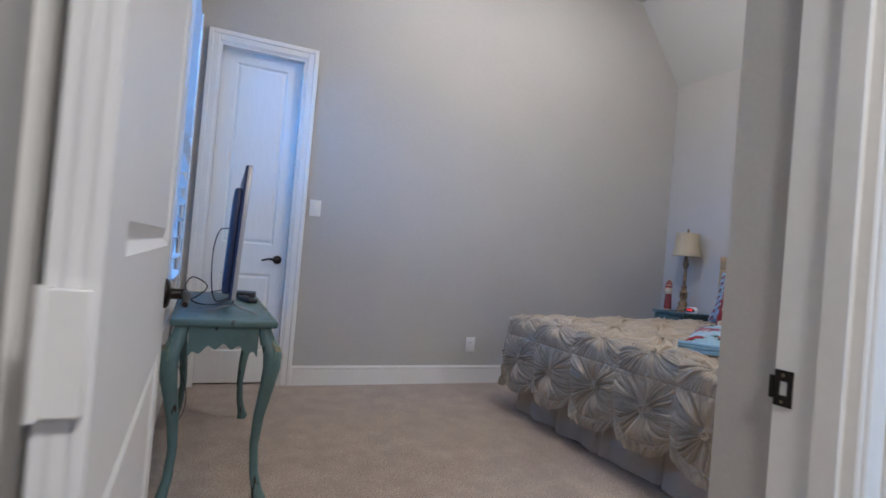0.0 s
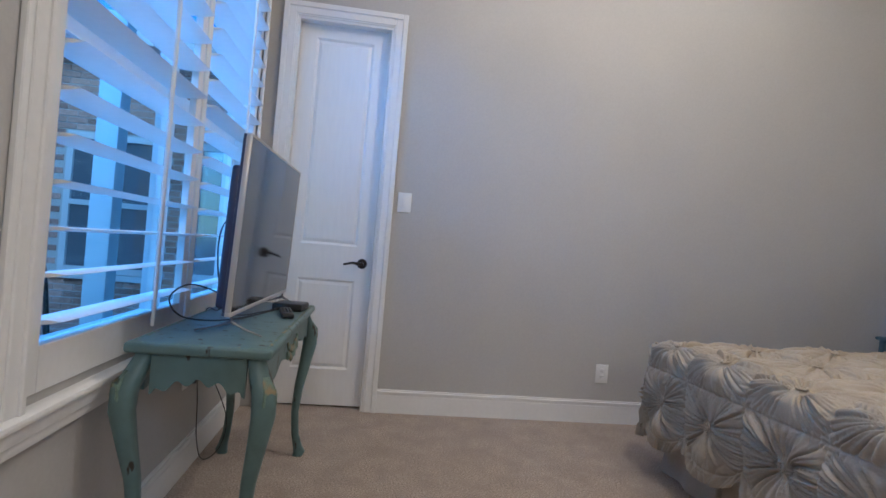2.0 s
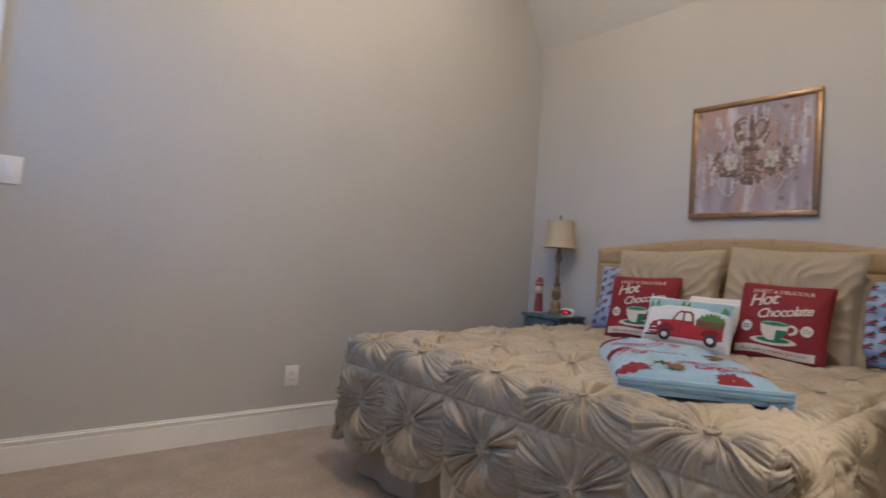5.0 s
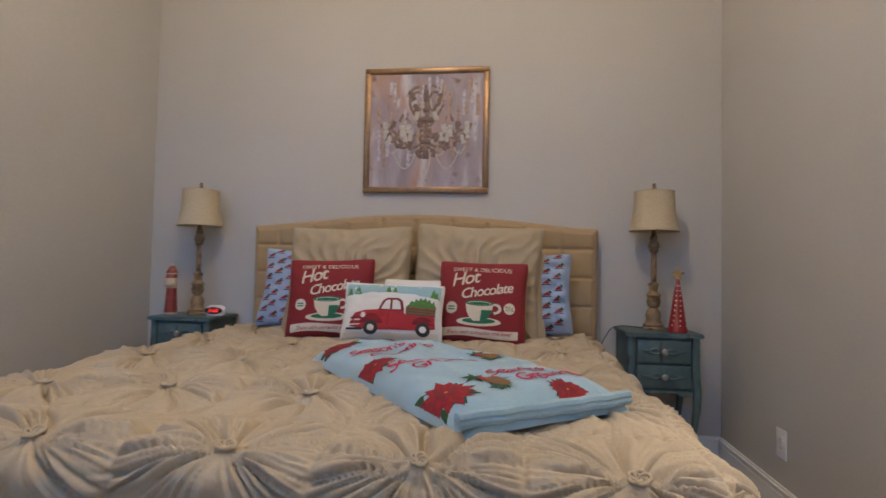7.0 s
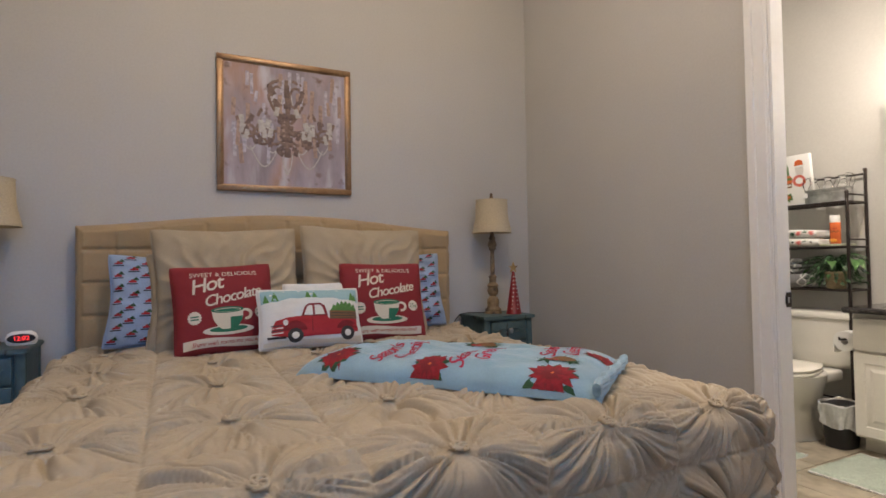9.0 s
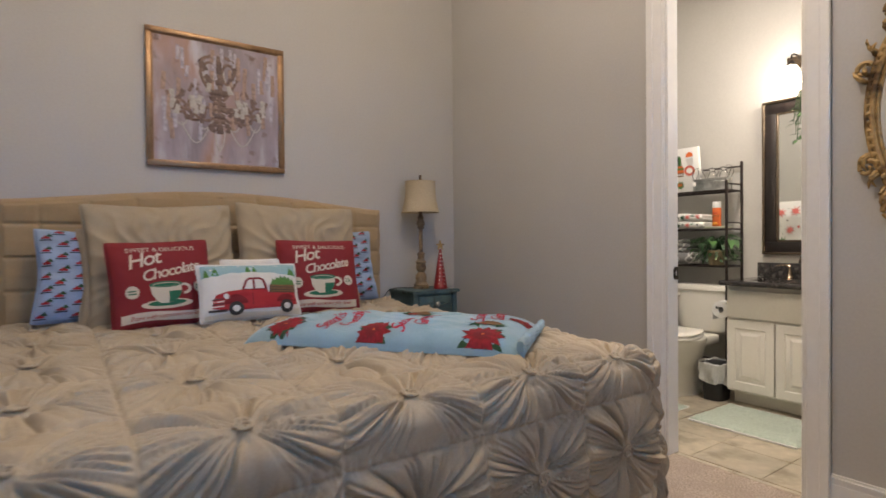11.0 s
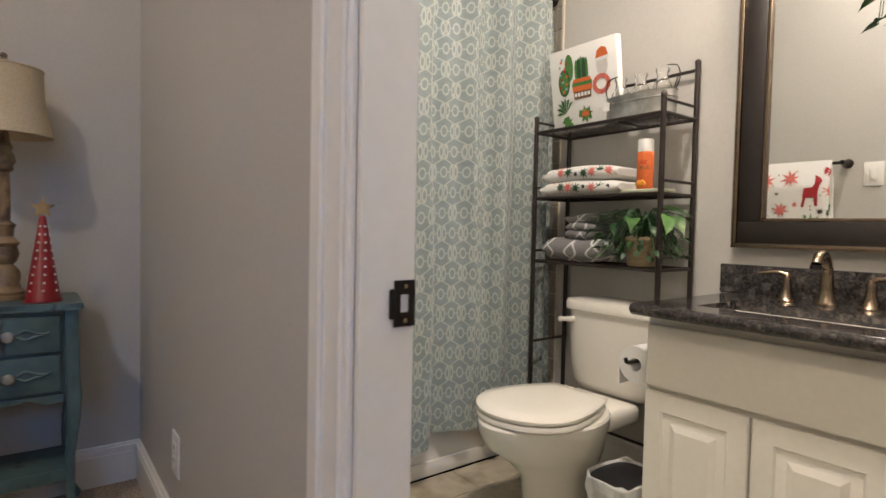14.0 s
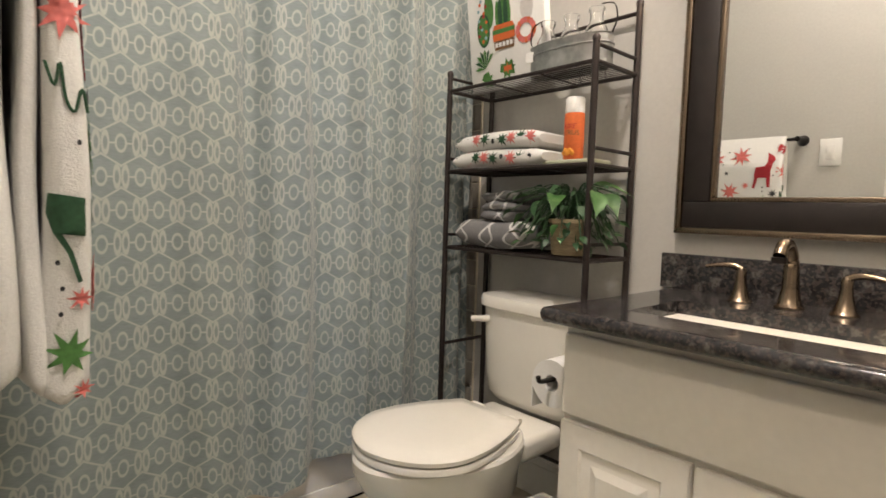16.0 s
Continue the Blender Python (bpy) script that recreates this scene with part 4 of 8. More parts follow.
def cocoa_pillow(m):
    th = pillow("red_pillow", RED_F, RED, "red square cushion printed with a green cup and cream lettering", m, "red cushions on the bed")
    pr = lambda name, bm, mat, lift=0.0022: printed(name, bm, mat, th, RED_F, RW, RH, lift)
    pr("lettering", moved(letters("SWEET & DELICIOUS", 0.031), 0.0, 0.148), PRINTW)
    pr("lettering", moved(letters("Hot", 0.094, shear=0.30, spacing=0.86, thicken=0.0009), -0.080, 0.098, 10), PRINTW)
    pr("lettering", moved(letters("Chocolate", 0.069, shear=0.30, spacing=0.86, thicken=0.0008), 0.028, 0.040, 10), PRINTW)
    band = [(-0.185 + 0.37 * i / 12, -0.142 + 0.006 * math.sin(i / 12 * 6.28)) for i in range(13)] + [(0.185 - 0.37 * i / 12, -0.182 + 0.006 * math.sin((1 - i / 12) * 6.28)) for i in range(13)]
    pr("ribbon", flat(band), PRINTW, 0.0016)
    pr("lettering", moved(letters("Share with someone you love!", 0.028, shear=0.3, spacing=0.9), 0.0, -0.161), PRINTR, 0.0030)
    pr("saucer", flat(ellipse(0.0, -0.108, 0.105, 0.021, 32)), PRINTW, 0.0014)
    pr("saucer_rim", flat(ellipse(0.0, -0.104, 0.078, 0.013, 32)), PRINTG, 0.0020)
    cup = [(-0.066, -0.020), (0.066, -0.020), (0.060, -0.060), (0.044, -0.088), (0.026, -0.104), (-0.026, -0.104), (-0.044, -0.088), (-0.060, -0.060)]
    pr("cup", flat(cup), PRINTW, 0.0026)
    pr("cup_shade", flat([(0.010, -0.052), (0.061, -0.052), (0.058, -0.066), (0.044, -0.088), (0.026, -0.104), (0.006, -0.104)]), PRINTG, 0.0032)
    pr("cup_rim", flat(ellipse(0.0, -0.020, 0.068, 0.014, 28)), PRINTG, 0.0032)
    pr("cup_cocoa", flat(ellipse(0.0, -0.021, 0.055, 0.009, 28)), PRINTW, 0.0036)
    pr("cup_cocoa", flat(ellipse(0.0, -0.022, 0.052, 0.007, 28)), PRINTG, 0.0040)
    ring = ellipse(0.074, -0.045, 0.030, 0.026, 20, -100, 120) + ellipse(0.072, -0.045, 0.018, 0.015, 20, -100, 120)[::-1]
    pr("cup_handle", flat(ring), PRINTW, 0.0026)
    pr("badge", flat(star(-0.135, -0.045, 0.026, 0.030, 14)), PRINTW)
    for dy in (-0.008, 0.004):
        pr("badge_bar", flat([(-0.152, -0.047 + dy), (-0.118, -0.047 + dy), (-0.118, -0.041 + dy), (-0.152, -0.041 + dy)]), PRINTG, 0.0030)
    pr("badge", flat(ellipse(0.142, -0.040, 0.027, 0.027, 20)), PRINTW)
    pr("lettering", moved(letters("25¢", 0.030), 0.142, -0.041), PRINTG, 0.0030)
    return th


cocoa_pillow(facing(4.165, 3.385, BZ + 0.175, 17, 4, 2.0))
cocoa_pillow(facing(4.165, 2.635, BZ + 0.175, 17, -4, -1.0))

TW, THh = 0.475, 0.275
TRUCK_F = pillow_surface(TW, THh, 0.12, 15, 0.005)
tp = pillow("truck_pillow", TRUCK_F, SNOW, "pale blue and white plush cushion with a red pickup and tree", facing(4.015, 3.035, BZ + 0.125, 20, 3, -1.0))
pr = lambda name, bm, mat, lift=0.002: printed(name, bm, mat, tp, TRUCK_F, TW, THh, lift)
pr("sky_print", flat([(-0.225, 0.125), (-0.228, 0.060)] + [(-0.225 + 0.45 * i / 14, 0.060 + 0.022 * math.sin(i / 14 * 3.3) + 0.004 * math.sin(i * 2.1)) for i in range(15)] + [(0.226, 0.125)]), PRINTBL, 0.0012)
for cx, s in ((-0.205, 0.03), (-0.165, 0.035), (-0.02, 0.028), (0.01, 0.024), (0.19, 0.034), (0.205, 0.026)):
    b0 = 0.062 + 0.02 * math.sin((cx + 0.225) / 0.45 * 3.3)
    pr("tree_print", flat([(cx - s * 0.5, b0), (cx + s * 0.5, b0), (cx + s * 0.25, b0 + s * 0.6), (cx + s * 0.32, b0 + s * 0.6), (cx, b0 + s * 1.3), (cx - s * 0.32, b0 + s * 0.6), (cx - s * 0.25, b0 + s * 0.6)]), PRINTGL, 0.0020)
pr("snow_print", flat([(-0.222, -0.128), (0.222, -0.128), (0.222, -0.100), (0.05, -0.112), (-0.10, -0.104), (-0.222, -0.112)]), PRINTW, 0.0012)
body = [(-0.190, -0.082), (-0.186, -0.045), (-0.170, -0.020), (-0.120, -0.008), (-0.062, -0.004), (0.056, -0.004), (0.064, -0.020), (0.205, -0.024), (0.208, -0.080), (0.150, -0.092), (-0.110, -0.098)]
pr("truck_print", flat(body), PRINTR, 0.0024)
cab = [(-0.060, -0.006), (-0.040, 0.040), (-0.020, 0.054), (0.030, 0.054), (0.050, 0.040), (0.060, -0.006)]
pr("truck_cab", flat(cab), PRINTDR, 0.0026)
pr("truck_window", flat([(-0.046, 0.000), (-0.030, 0.036), (-0.018, 0.044), (-0.006, 0.044), (-0.006, 0.000)]), SNOW, 0.0038)
pr("truck_window", flat([(0.004, 0.000), (0.004, 0.044), (0.026, 0.044), (0.038, 0.034), (0.046, 0.000)]), SNOW, 0.0038)
pr("fender_print", flat(ellipse(-0.088, -0.066, 0.052, 0.042, 22, 0, 180)), PRINTDR, 0.0030)
pr("fender_print", flat(ellipse(0.150, -0.066, 0.050, 0.036, 22, 0, 180)), PRINTDR, 0.0030)
pr("door_line", flat([(-0.012, -0.004), (-0.008, -0.004), (-0.010, -0.078), (-0.014, -0.078)]), PRINTDR, 0.0032)
pr("truck_bed", flat([(0.068, 0.014), (0.208, 0.014), (0.208, -0.024), (0.068, -0.024)]), PRINTBR, 0.0034)
for k in range(3):
    pr("bed_slat", flat([(0.068, 0.004 - 0.012 * k), (0.208, 0.004 - 0.012 * k), (0.208, 0.001 - 0.012 * k), (0.068, 0.001 - 0.012 * k)]), PRINTDK, 0.0040)
load = [(0.070, 0.012)] + [(0.080 + 0.0105 * q, 0.030 + 0.022 * math.sin(q * 0.26) + (0.010 if q % 2 else -0.006)) for q in range(13)] + [(0.212, 0.012)]
pr("tree_load", flat(load), PRINTGL, 0.0032)
for cx in (-0.088, 0.150):
    pr("tyre_print", flat(ellipse(cx, -0.088, 0.034, 0.032, 22)), PRINTDK, 0.0038)
    pr("hub_print", flat(ellipse(cx, -0.088, 0.016, 0.015, 16)), SNOW, 0.0046)
for k in range(4):
    pr("grille_bar", flat([(-0.192, -0.040 - 0.011 * k), (-0.140, -0.038 - 0.011 * k), (-0.140, -0.043 - 0.011 * k), (-0.192, -0.045 - 0.011 * k)]), SNOW if k % 2 else PRINTDK, 0.0032)
pr("bumper_print", flat([(-0.208, -0.088), (-0.128, -0.090), (-0.128, -0.100), (-0.208, -0.098)]), PRINTDK, 0.0042)
pr("headlight_print", flat(ellipse(-0.128, -0.030, 0.011, 0.013, 14)), SNOW, 0.0042)


# ---- folded throw on the comforter ----
POINSETTIA = mk("poinsettia_red", (0.24, 0.010, 0.018), 0.9, grain=0.25, gscale=90, bump=0.4, bscale=300)


def throw_blanket():
    L, Wd, T0 = 1.02, 0.50, 0.042
    n, m = 130, 90
    th = thing("throw_blanket", (3.13, 2.72, 0.725), "folded sky-blue fleece throw with red poinsettias and lettering", "blanket")
    th.matrix_basis = pose(3.205, 2.705, 0.722, 0, 0, 36.5)

    def f(u, v, side=1.0):
        u, v = np.asarray(u, float), np.asarray(v, float)
        p = np.clip(1 - np.abs(u) ** 8, 0, 1) * np.clip(1 - np.abs(v) ** 8, 0, 1)
        x = u * L / 2 * (1 + 0.012 * smooth_noise(v * 2, u * 0, 3))
        y = v * Wd / 2 * (1 + 0.02 * smooth_noise(u * 2, v * 0, 5)) + 0.012 * u
        puff = 0.014 * smooth_noise(u * 3, v * 2.5, 7) + 0.006 * smooth_noise(u * 9, v * 7, 8)
        z = np.where(side > 0, T0 * (1.45 * p ** 0.45 - 0.45) + puff * p, -0.020 + 0 * u)
        z = z - 0.05 * np.clip(np.abs(u) - 0.75, 0, 1) ** 1.5 * 2 - 0.05 * np.clip(np.abs(v) - 0.70, 0, 1) ** 1.5 * 2
        return np.stack([x, y, z], -1)
    s, t = np.linspace(-1, 1, n), np.linspace(-1, 1, m)
    s, t = np.sin(s * math.pi / 2) * 0.5 + s * 0.5, np.sin(t * math.pi / 2) * 0.5 + t * 0.5
    U, V = np.meshgrid(s, t, indexing="ij")
    for nm, side in (("top_layer", 1.0), ("under_layer", -1.0)):
        G = f(U, V, side)
        o = new(nm, mesh_from_grid(nm, G if side > 0 else G[::-1], SKYB))
        o.parent = th
    for z in (-0.004, 0.008):
        pts = [(-L / 2 + 0.003 + 0.004 * math.sin(i * 1.7), -Wd / 2 + Wd * i / 18, z) for i in range(19)]
        part("folded_edge", T(pts, 0.012, 8), SKYB, th)
    pr = lambda name, bm, mat, lift=0.0022: printed(name, bm, mat, th, f, L, Wd, lift)
    rng = random.Random(5)

    def poinsettia(x, y, r):
        pr("poinsettia_leaf", flat(star(x, y, r * 0.70, r * 1.14, 9, 0.5, 0.3, rng)), PRINTGD, 0.0018)
        pr("poinsettia", flat(star(x, y, r * 0.72, r, 13, rng.random(), 0.30, rng)), POINSETTIA, 0.0028)
        pr("poinsettia_heart", flat(star(x + 0.1 * r, y, r * 0.3, r * 0.62, 11, rng.random(), 0.25, rng)), PRINTDR, 0.0036)
        pr("poinsettia_centre", flat(ellipse(x, y, r * 0.08, r * 0.07, 10)), PRINTO, 0.0042)

    for x, y, r in ((0.365, 0.190, 0.064), (0.005, 0.218, 0.060), (-0.375, 0.208, 0.068), (-0.460, -0.085, 0.052), (0.14, -0.205, 0.045)):
        poinsettia(x, y, r)
    for x, y, tn in ((0.19, 0.085, -82), (-0.10, 0.090, -82), (-0.335, -0.075, -80)):
        c, s2 = math.cos(radians(tn)), math.sin(radians(tn))
        for dx, dy, word in ((-0.030, 0.034, "Season's"), (0.018, -0.036, "Greetings")):
            pr("lettering", moved(letters(word, 0.074, shear=0.35, spacing=0.84, thicken=0.0004), x + dx * c - dy * s2, y + dx * s2 + dy * c, tn), PRINTCR, 0.0026)
    for x, y, tn in ((0.395, 0.00, 190), (-0.03, -0.155, 175), (-0.370, 0.065, 200)):
        c, s2 = math.cos(radians(tn)), math.sin(radians(tn))
        for k in range(9):
            a0 = radians(tn - 70 + 17 * k)
            n0 = (x + 0.075 * math.cos(a0), y + 0.045 * math.sin(a0))
            pr("pine_needle", flat([(x + 0.004 * math.sin(a0), y - 0.004 * math.cos(a0)), n0, (x - 0.004 * math.sin(a0), y + 0.004 * math.cos(a0))]), PRINTGD, 0.0016 + 0.0001 * k)
        pr("pine_cone", flat([(x + c * a - s2 * b, y + s2 * a + c * b) for a, b in ellipse(0, 0, 0.042, 0.020, 18)]), PRINTBR, 0.0030)
        for dx, rr0 in ((-0.045, 0.040), (0.030, 0.034)):
            pr("holly_leaf", flat(star(x + dx * c, y + dx * s2 + 0.018, rr0 * 0.45, rr0, 6, 0.3 + dx * 9, 0.3, rng)), PRINTGD, 0.0026)
        for k in range(3):
            pr("berry", flat(ellipse(x - 0.02 * c + 0.011 * k, y + 0.016 + 0.007 * (k % 2), 0.009, 0.009, 12)), PRINTR, 0.0036)
    PALE = mk("pale_cloud_print", (0.40, 0.52, 0.57), 0.95, grain=0.1, gscale=60)
    for k in range(7):
        x, y = rng.uniform(-0.42, 0.42), rng.uniform(-0.2, 0.2)
        for q in range(3):
            pr("cloud_print", flat(ellipse(x + 0.016 * (q - 1), y + 0.004 * (q % 2), 0.016, 0.010, 14)), PALE, 0.0008 + 0.0002 * q)
    return th


throw_blanket()

# ---- things of the bedroom ----
def cabriole(h, ox, oy, k=1.0, knee=0.055, foot=0.030):
    """Sections of a curved leg that bows out towards (ox, oy); from the floor up to h."""
    prof = [(0.00, 0.020, foot * 0.95), (0.018, 0.026, foot * 1.1), (0.045, 0.018, foot * 0.85), (0.11, 0.004, 0.021), (0.22, -0.004, 0.021), (0.34, 0.004, 0.026), (0.45, 0.020, 0.033), (0.54, 0.032, 0.040), (0.60, 0.030, 0.042), (0.65, 0.012, 0.037), (0.69, 0.0, 0.032), (1.0, 0.0, 0.032)]
    zs = h / 0.70
    return [(ox * d * k * 1.1, oy * d * k * 1.1, min(z * zs, h), w * k, w * k) for z, d, w in prof[:-1]] + [(0, 0, h, 0.032 * k, 0.032 * k)]


def console_table():
    X, Y, H = 0.400, 1.15, 0.735
    th = thing("console_table", (0.335, 2.87, 0), "distressed teal wooden console table with carved cabriole legs", "table")
    bm = B(0, X, 0, Y, H - 0.030, H, bevel=0.009, seg=3)
    part("tabletop", bm, TEAL, th)
    for x0, x1, y0, y1 in ((0.008, X - 0.008, 0.012, 0.020), (0.008, X - 0.008, Y - 0.020, Y - 0.012), (X - 0.020, X - 0.012, 0.02, Y - 0.02), (0.012, 0.020, 0.02, Y - 0.02)):
        rng = random.Random(int(x0 * 1000 + y0 * 77))
        bm = bmesh.new()
        L = max(x1 - x0, y1 - y0)
        for i in range(int(L / 0.014)):
            c = 0.007 + i * 0.014
            px, py = (x0 + c, (y0 + y1) / 2) if x1 - x0 > y1 - y0 else ((x0 + x1) / 2, y0 + c)
            bmesh.ops.create_icosphere(bm, subdivisions=1, radius=0.0065 * rng.uniform(0.7, 1.1), matrix=Matrix.Translation((px + rng.uniform(-0.002, 0.002), py + rng.uniform(-0.002, 0.002), H - 0.0005)) @ Matrix.Diagonal((1, 1, 0.5, 1)))
        part("carved_border", bm, CARVE, th, "worn carved border with exposed wood")
    legs = ((0.045, 0.045, -1, -1), (X - 0.045, 0.045, 1, -1), (0.045, Y - 0.045, -1, 1), (X - 0.045, Y - 0.045, 1, 1))
    for lx, ly, ox, oy in legs:
        bm = bmesh.new()
        loft(bm, [(lx + a, ly + b, z, w * 0.84, d * 0.84) for a, b, z, w, d in cabriole(H - 0.031, ox, oy)], 14, 2.6)
        lg = part("leg", bm, TEAL, th)
        bm = bmesh.new()
        rng = random.Random(int(lx * 100 + ly * 10))
        kx, ky = lx + ox * 0.050, ly + oy * 0.050
        for i in range(5):
            a = (i - 2) * 0.30
            d = Vector((ox, oy, 0)).normalized()
            s = Vector((-d.y, d.x, 0))
            pts = [Vector((kx - ox * 0.018, ky - oy * 0.018, 0.655)) + s * math.sin(a) * 0.012 + d * 0.002, Vector((kx, ky, 0.620)) + s * math.sin(a) * 0.026, Vector((kx + ox * 0.002, ky + oy * 0.002, 0.585)) + s * math.sin(a) * 0.034, Vector((kx - ox * 0.004, ky - oy * 0.004, 0.560 - 0.012 * math.cos(a * 2))) + s * math.sin(a) * 0.030]
            tube(bm, pts, [0.004, 0.007, 0.006, 0.003], 6)
        part("carved_leaf", bm, CARVE, lg, "carved acanthus leaf on the knee")

    def apron(L, amp):
        n = 40
        pts = [(0, 0.0), (L, 0.0)]
        for i in range(n + 1):
            s = 1 - i / n
            c = abs(2 * s - 1)
            z = -0.118 + amp * (1 - c ** 2) + 0.010 * math.cos(c * 14) * (c < 0.9)
            pts.append((s * L, z))
        return pts
    for y0, y1 in ((0.022, 0.040), (Y - 0.040, Y - 0.022)):
        bm = bmesh.new()
        prism(bm, [(0.07 + a, H - 0.030 + z) for a, z in apron(X - 0.14, 0.040)], y0, y1, "y")
        part("apron", bm, TEAL, th)
    for x0, x1 in ((0.022, 0.040), (X - 0.040, X - 0.022)):
        bm = bmesh.new()
        prism(bm, [(0.07 + a, H - 0.030 + z) for a, z in apron(Y - 0.14, 0.040)], x0, x1, "x")
        ap = part("apron", bm, TEAL, th)
        if x1 > 0.2:
            bm = bmesh.new()
            rng = random.Random(8)
            for i in range(26):
                t = (i / 25 - 0.5) * 2
                for s in (0, 1):
                    bmesh.ops.create_icosphere(bm, subdivisions=1, radius=rng.uniform(0.008, 0.015), matrix=Matrix.Translation((X - 0.018, Y / 2 + t * 0.12, H - 0.075 - 0.03 * s - 0.035 * (1 - abs(t)) + rng.uniform(-0.006, 0.006))) @ Matrix.Diagonal((0.6, 1, 1.2, 1)))
            part("carved_crest", bm, CARVE, ap, "carved shell crest on the apron")
    for dx, dy in ((0.03, 0.02), (X - 0.05, 0.02)):
        part("apron_post", B(dx, dx + 0.02, dy, dy + 0.004, H - 0.13, H - 0.03), TEAL, th)
    return th


console_table()


STEEL = mk("dark_steel", (0.20, 0.20, 0.21), 0.35, metal=0.8, grain=0.1)


def television():
    th = thing("television", (0.585, 3.05, 0.738), "flat-screen television with a silver frame on thin metal feet", "television")
    th.matrix_basis = pose(0.562, 3.035, 0.736, 0, 2.2, -1.5)
    W, Z0, Z1 = 0.935, 0.060, 0.640
    part("back_panel", B(-0.052, -0.016, 0.03, W - 0.03, Z0 + 0.02, Z1 - 0.10, bevel=0.012, seg=3), TVBACK, th)
    part("back_shell", B(-0.020, -0.004, 0.002, W - 0.002, Z0 + 0.002, Z1 - 0.002, bevel=0.004), TVBACK, th)
    bm = bmesh.new()
    for y0, y1, z0, z1 in ((0, W, Z0, Z0 + 0.014), (0, W, Z1 - 0.008, Z1), (0, 0.009, Z0 + 0.014, Z1 - 0.008), (W - 0.009, W, Z0 + 0.014, Z1 - 0.008)):
        box(bm, -0.010, 0.008, y0, y1, z0, z1, bevel=0.002)
    part("frame", bm, TVFRAME, th)
    part("screen", B(-0.004, 0.0055, 0.009, W - 0.009, Z0 + 0.014, Z1 - 0.008), SCREEN, th)
    for y in (0.05, W - 0.05):
        bm = bmesh.new()
        tube(bm, [(0.0, y, Z0 + 0.004), (0.0, y, 0.040), (0.045, y - 0.006, 0.022), (0.105, y - 0.012, 0.005)], [0.006, 0.006, 0.0035, 0.003], 8)
        tube(bm, [(0.0, y, 0.040), (-0.045, y - 0.006, 0.022), (-0.105, y - 0.012, 0.005)], [0.006, 0.0035, 0.003], 8)
        part("foot", bm, STEEL, th, "thin dark steel foot")
    return th


television()
rm = thing("remote_control", (0.66, 3.60, 0.735), "black television remote lying on the teal table", "remote control", turn=12)
part("body", B(-0.025, 0.025, -0.10, 0.10, 0.001, 0.022, bevel=0.007, seg=3), BLACKP, rm)
for i in range(6):
    for j in range(3):
        part("button", LA([(0.004, 0.0215), (0.004, 0.0235), (0.003, 0.024)], 8, -0.012 + 0.012 * j, -0.06 + 0.022 * i), SCREEN, rm)
sb = thing("streaming_box", (0.655, 3.80, 0.735), "small black media box with a cable on the table", "media box", turn=-8)
part("body", B(-0.07, 0.06, -0.075, 0.06, 0.001, 0.034, bevel=0.007, seg=3), BLACKP, sb)
part("light", B(0.0602, 0.0612, -0.006, 0.006, 0.012, 0.016), CHROME, sb)
cable = lambda name, pts, label, r=0.0028, at=None: solid(name, T(pts, r, 6), BLACKP, label, "cable")


def catmull(pts, n=8):
    P = [Vector(pts[0])] + [Vector(p) for p in pts] + [Vector(pts[-1])]
    out = []
    for i in range(1, len(P) - 2):
        for k in range(n):
            t = k / n
            a, b, c, d = P[i - 1], P[i], P[i + 1], P[i + 2]
            out.append(0.5 * ((2 * b) + (c - a) * t + (2 * a - 5 * b + 4 * c - d) * t * t + (3 * b - a - 3 * c + d) * t ** 3))
    out.append(P[-2])
    return out


cable("television_cable", catmull([(0.525, 3.22, 1.10), (0.49, 3.20, 1.09), (0.47, 3.22, 1.00), (0.475, 3.28, 0.85), (0.50, 3.40, 0.755), (0.56, 3.62, 0.741), (0.62, 3.78, 0.748)]), "thin black cable looping behind the television")
cable("power_cable", catmull([(0.60, 3.70, 0.742), (0.50, 3.35, 0.742), (0.41, 3.12, 0.775), (0.375, 3.08, 0.84), (0.40, 3.20, 0.875), (0.46, 3.38, 0.82), (0.40, 3.55, 0.745), (0.345, 3.62, 0.742), (0.325, 3.64, 0.70), (0.30, 3.66, 0.48)]), "black power cable curling on the table top")
ad = thing("power_adapter", (0.272, 3.70, 0.44), "black plug-in power adapter on a wall outlet", "adapter")
part("outlet_plate", B(-0.021, -0.016, -0.036, 0.036, -0.06, 0.06, bevel=0.002), PLASTIC, ad)
part("body", B(-0.016, 0.03, -0.03, 0.03, -0.03, 0.04, bevel=0.006), BLACKP, ad)
cable("adapter_cable", catmull([(0.300, 3.70, 0.42), (0.32, 3.66, 0.34), (0.34, 3.62, 0.20), (0.36, 3.66, 0.10), (0.40, 3.76, 0.115), (0.40, 3.84, 0.22), (0.33, 3.82, 0.40), (0.31, 3.74, 0.43)]), "thin black cord hanging below the adapter", 0.0022)


def wall_plate(name, at, turn, label, kind):
    """A switch or outlet plate; local front faces -y."""
    th = thing(name, at, label, kind, turn=turn)
    part("plate", B(-0.043, 0.043, -0.006, 0, -0.062, 0.062, bevel=0.003), PLASTIC, th)
    if kind == "light switch":
        part("rocker", B(-0.016, 0.016, -0.010, -0.005, -0.033, 0.033, bevel=0.002), PLASTIC, th)
    else:
        for z in (-0.020, 0.020):
            part("socket", B(-0.016, 0.016, -0.008, -0.005, z - 0.014, z + 0.014, bevel=0.003), PLASTIC, th)
            bm = bmesh.new()
            for x in (-0.006, 0.006):
                box(bm, x - 0.001, x + 0.001, -0.0085, -0.0075, z - 0.002, z + 0.006)
            part("slot", bm, BLACKP, th)
    return th


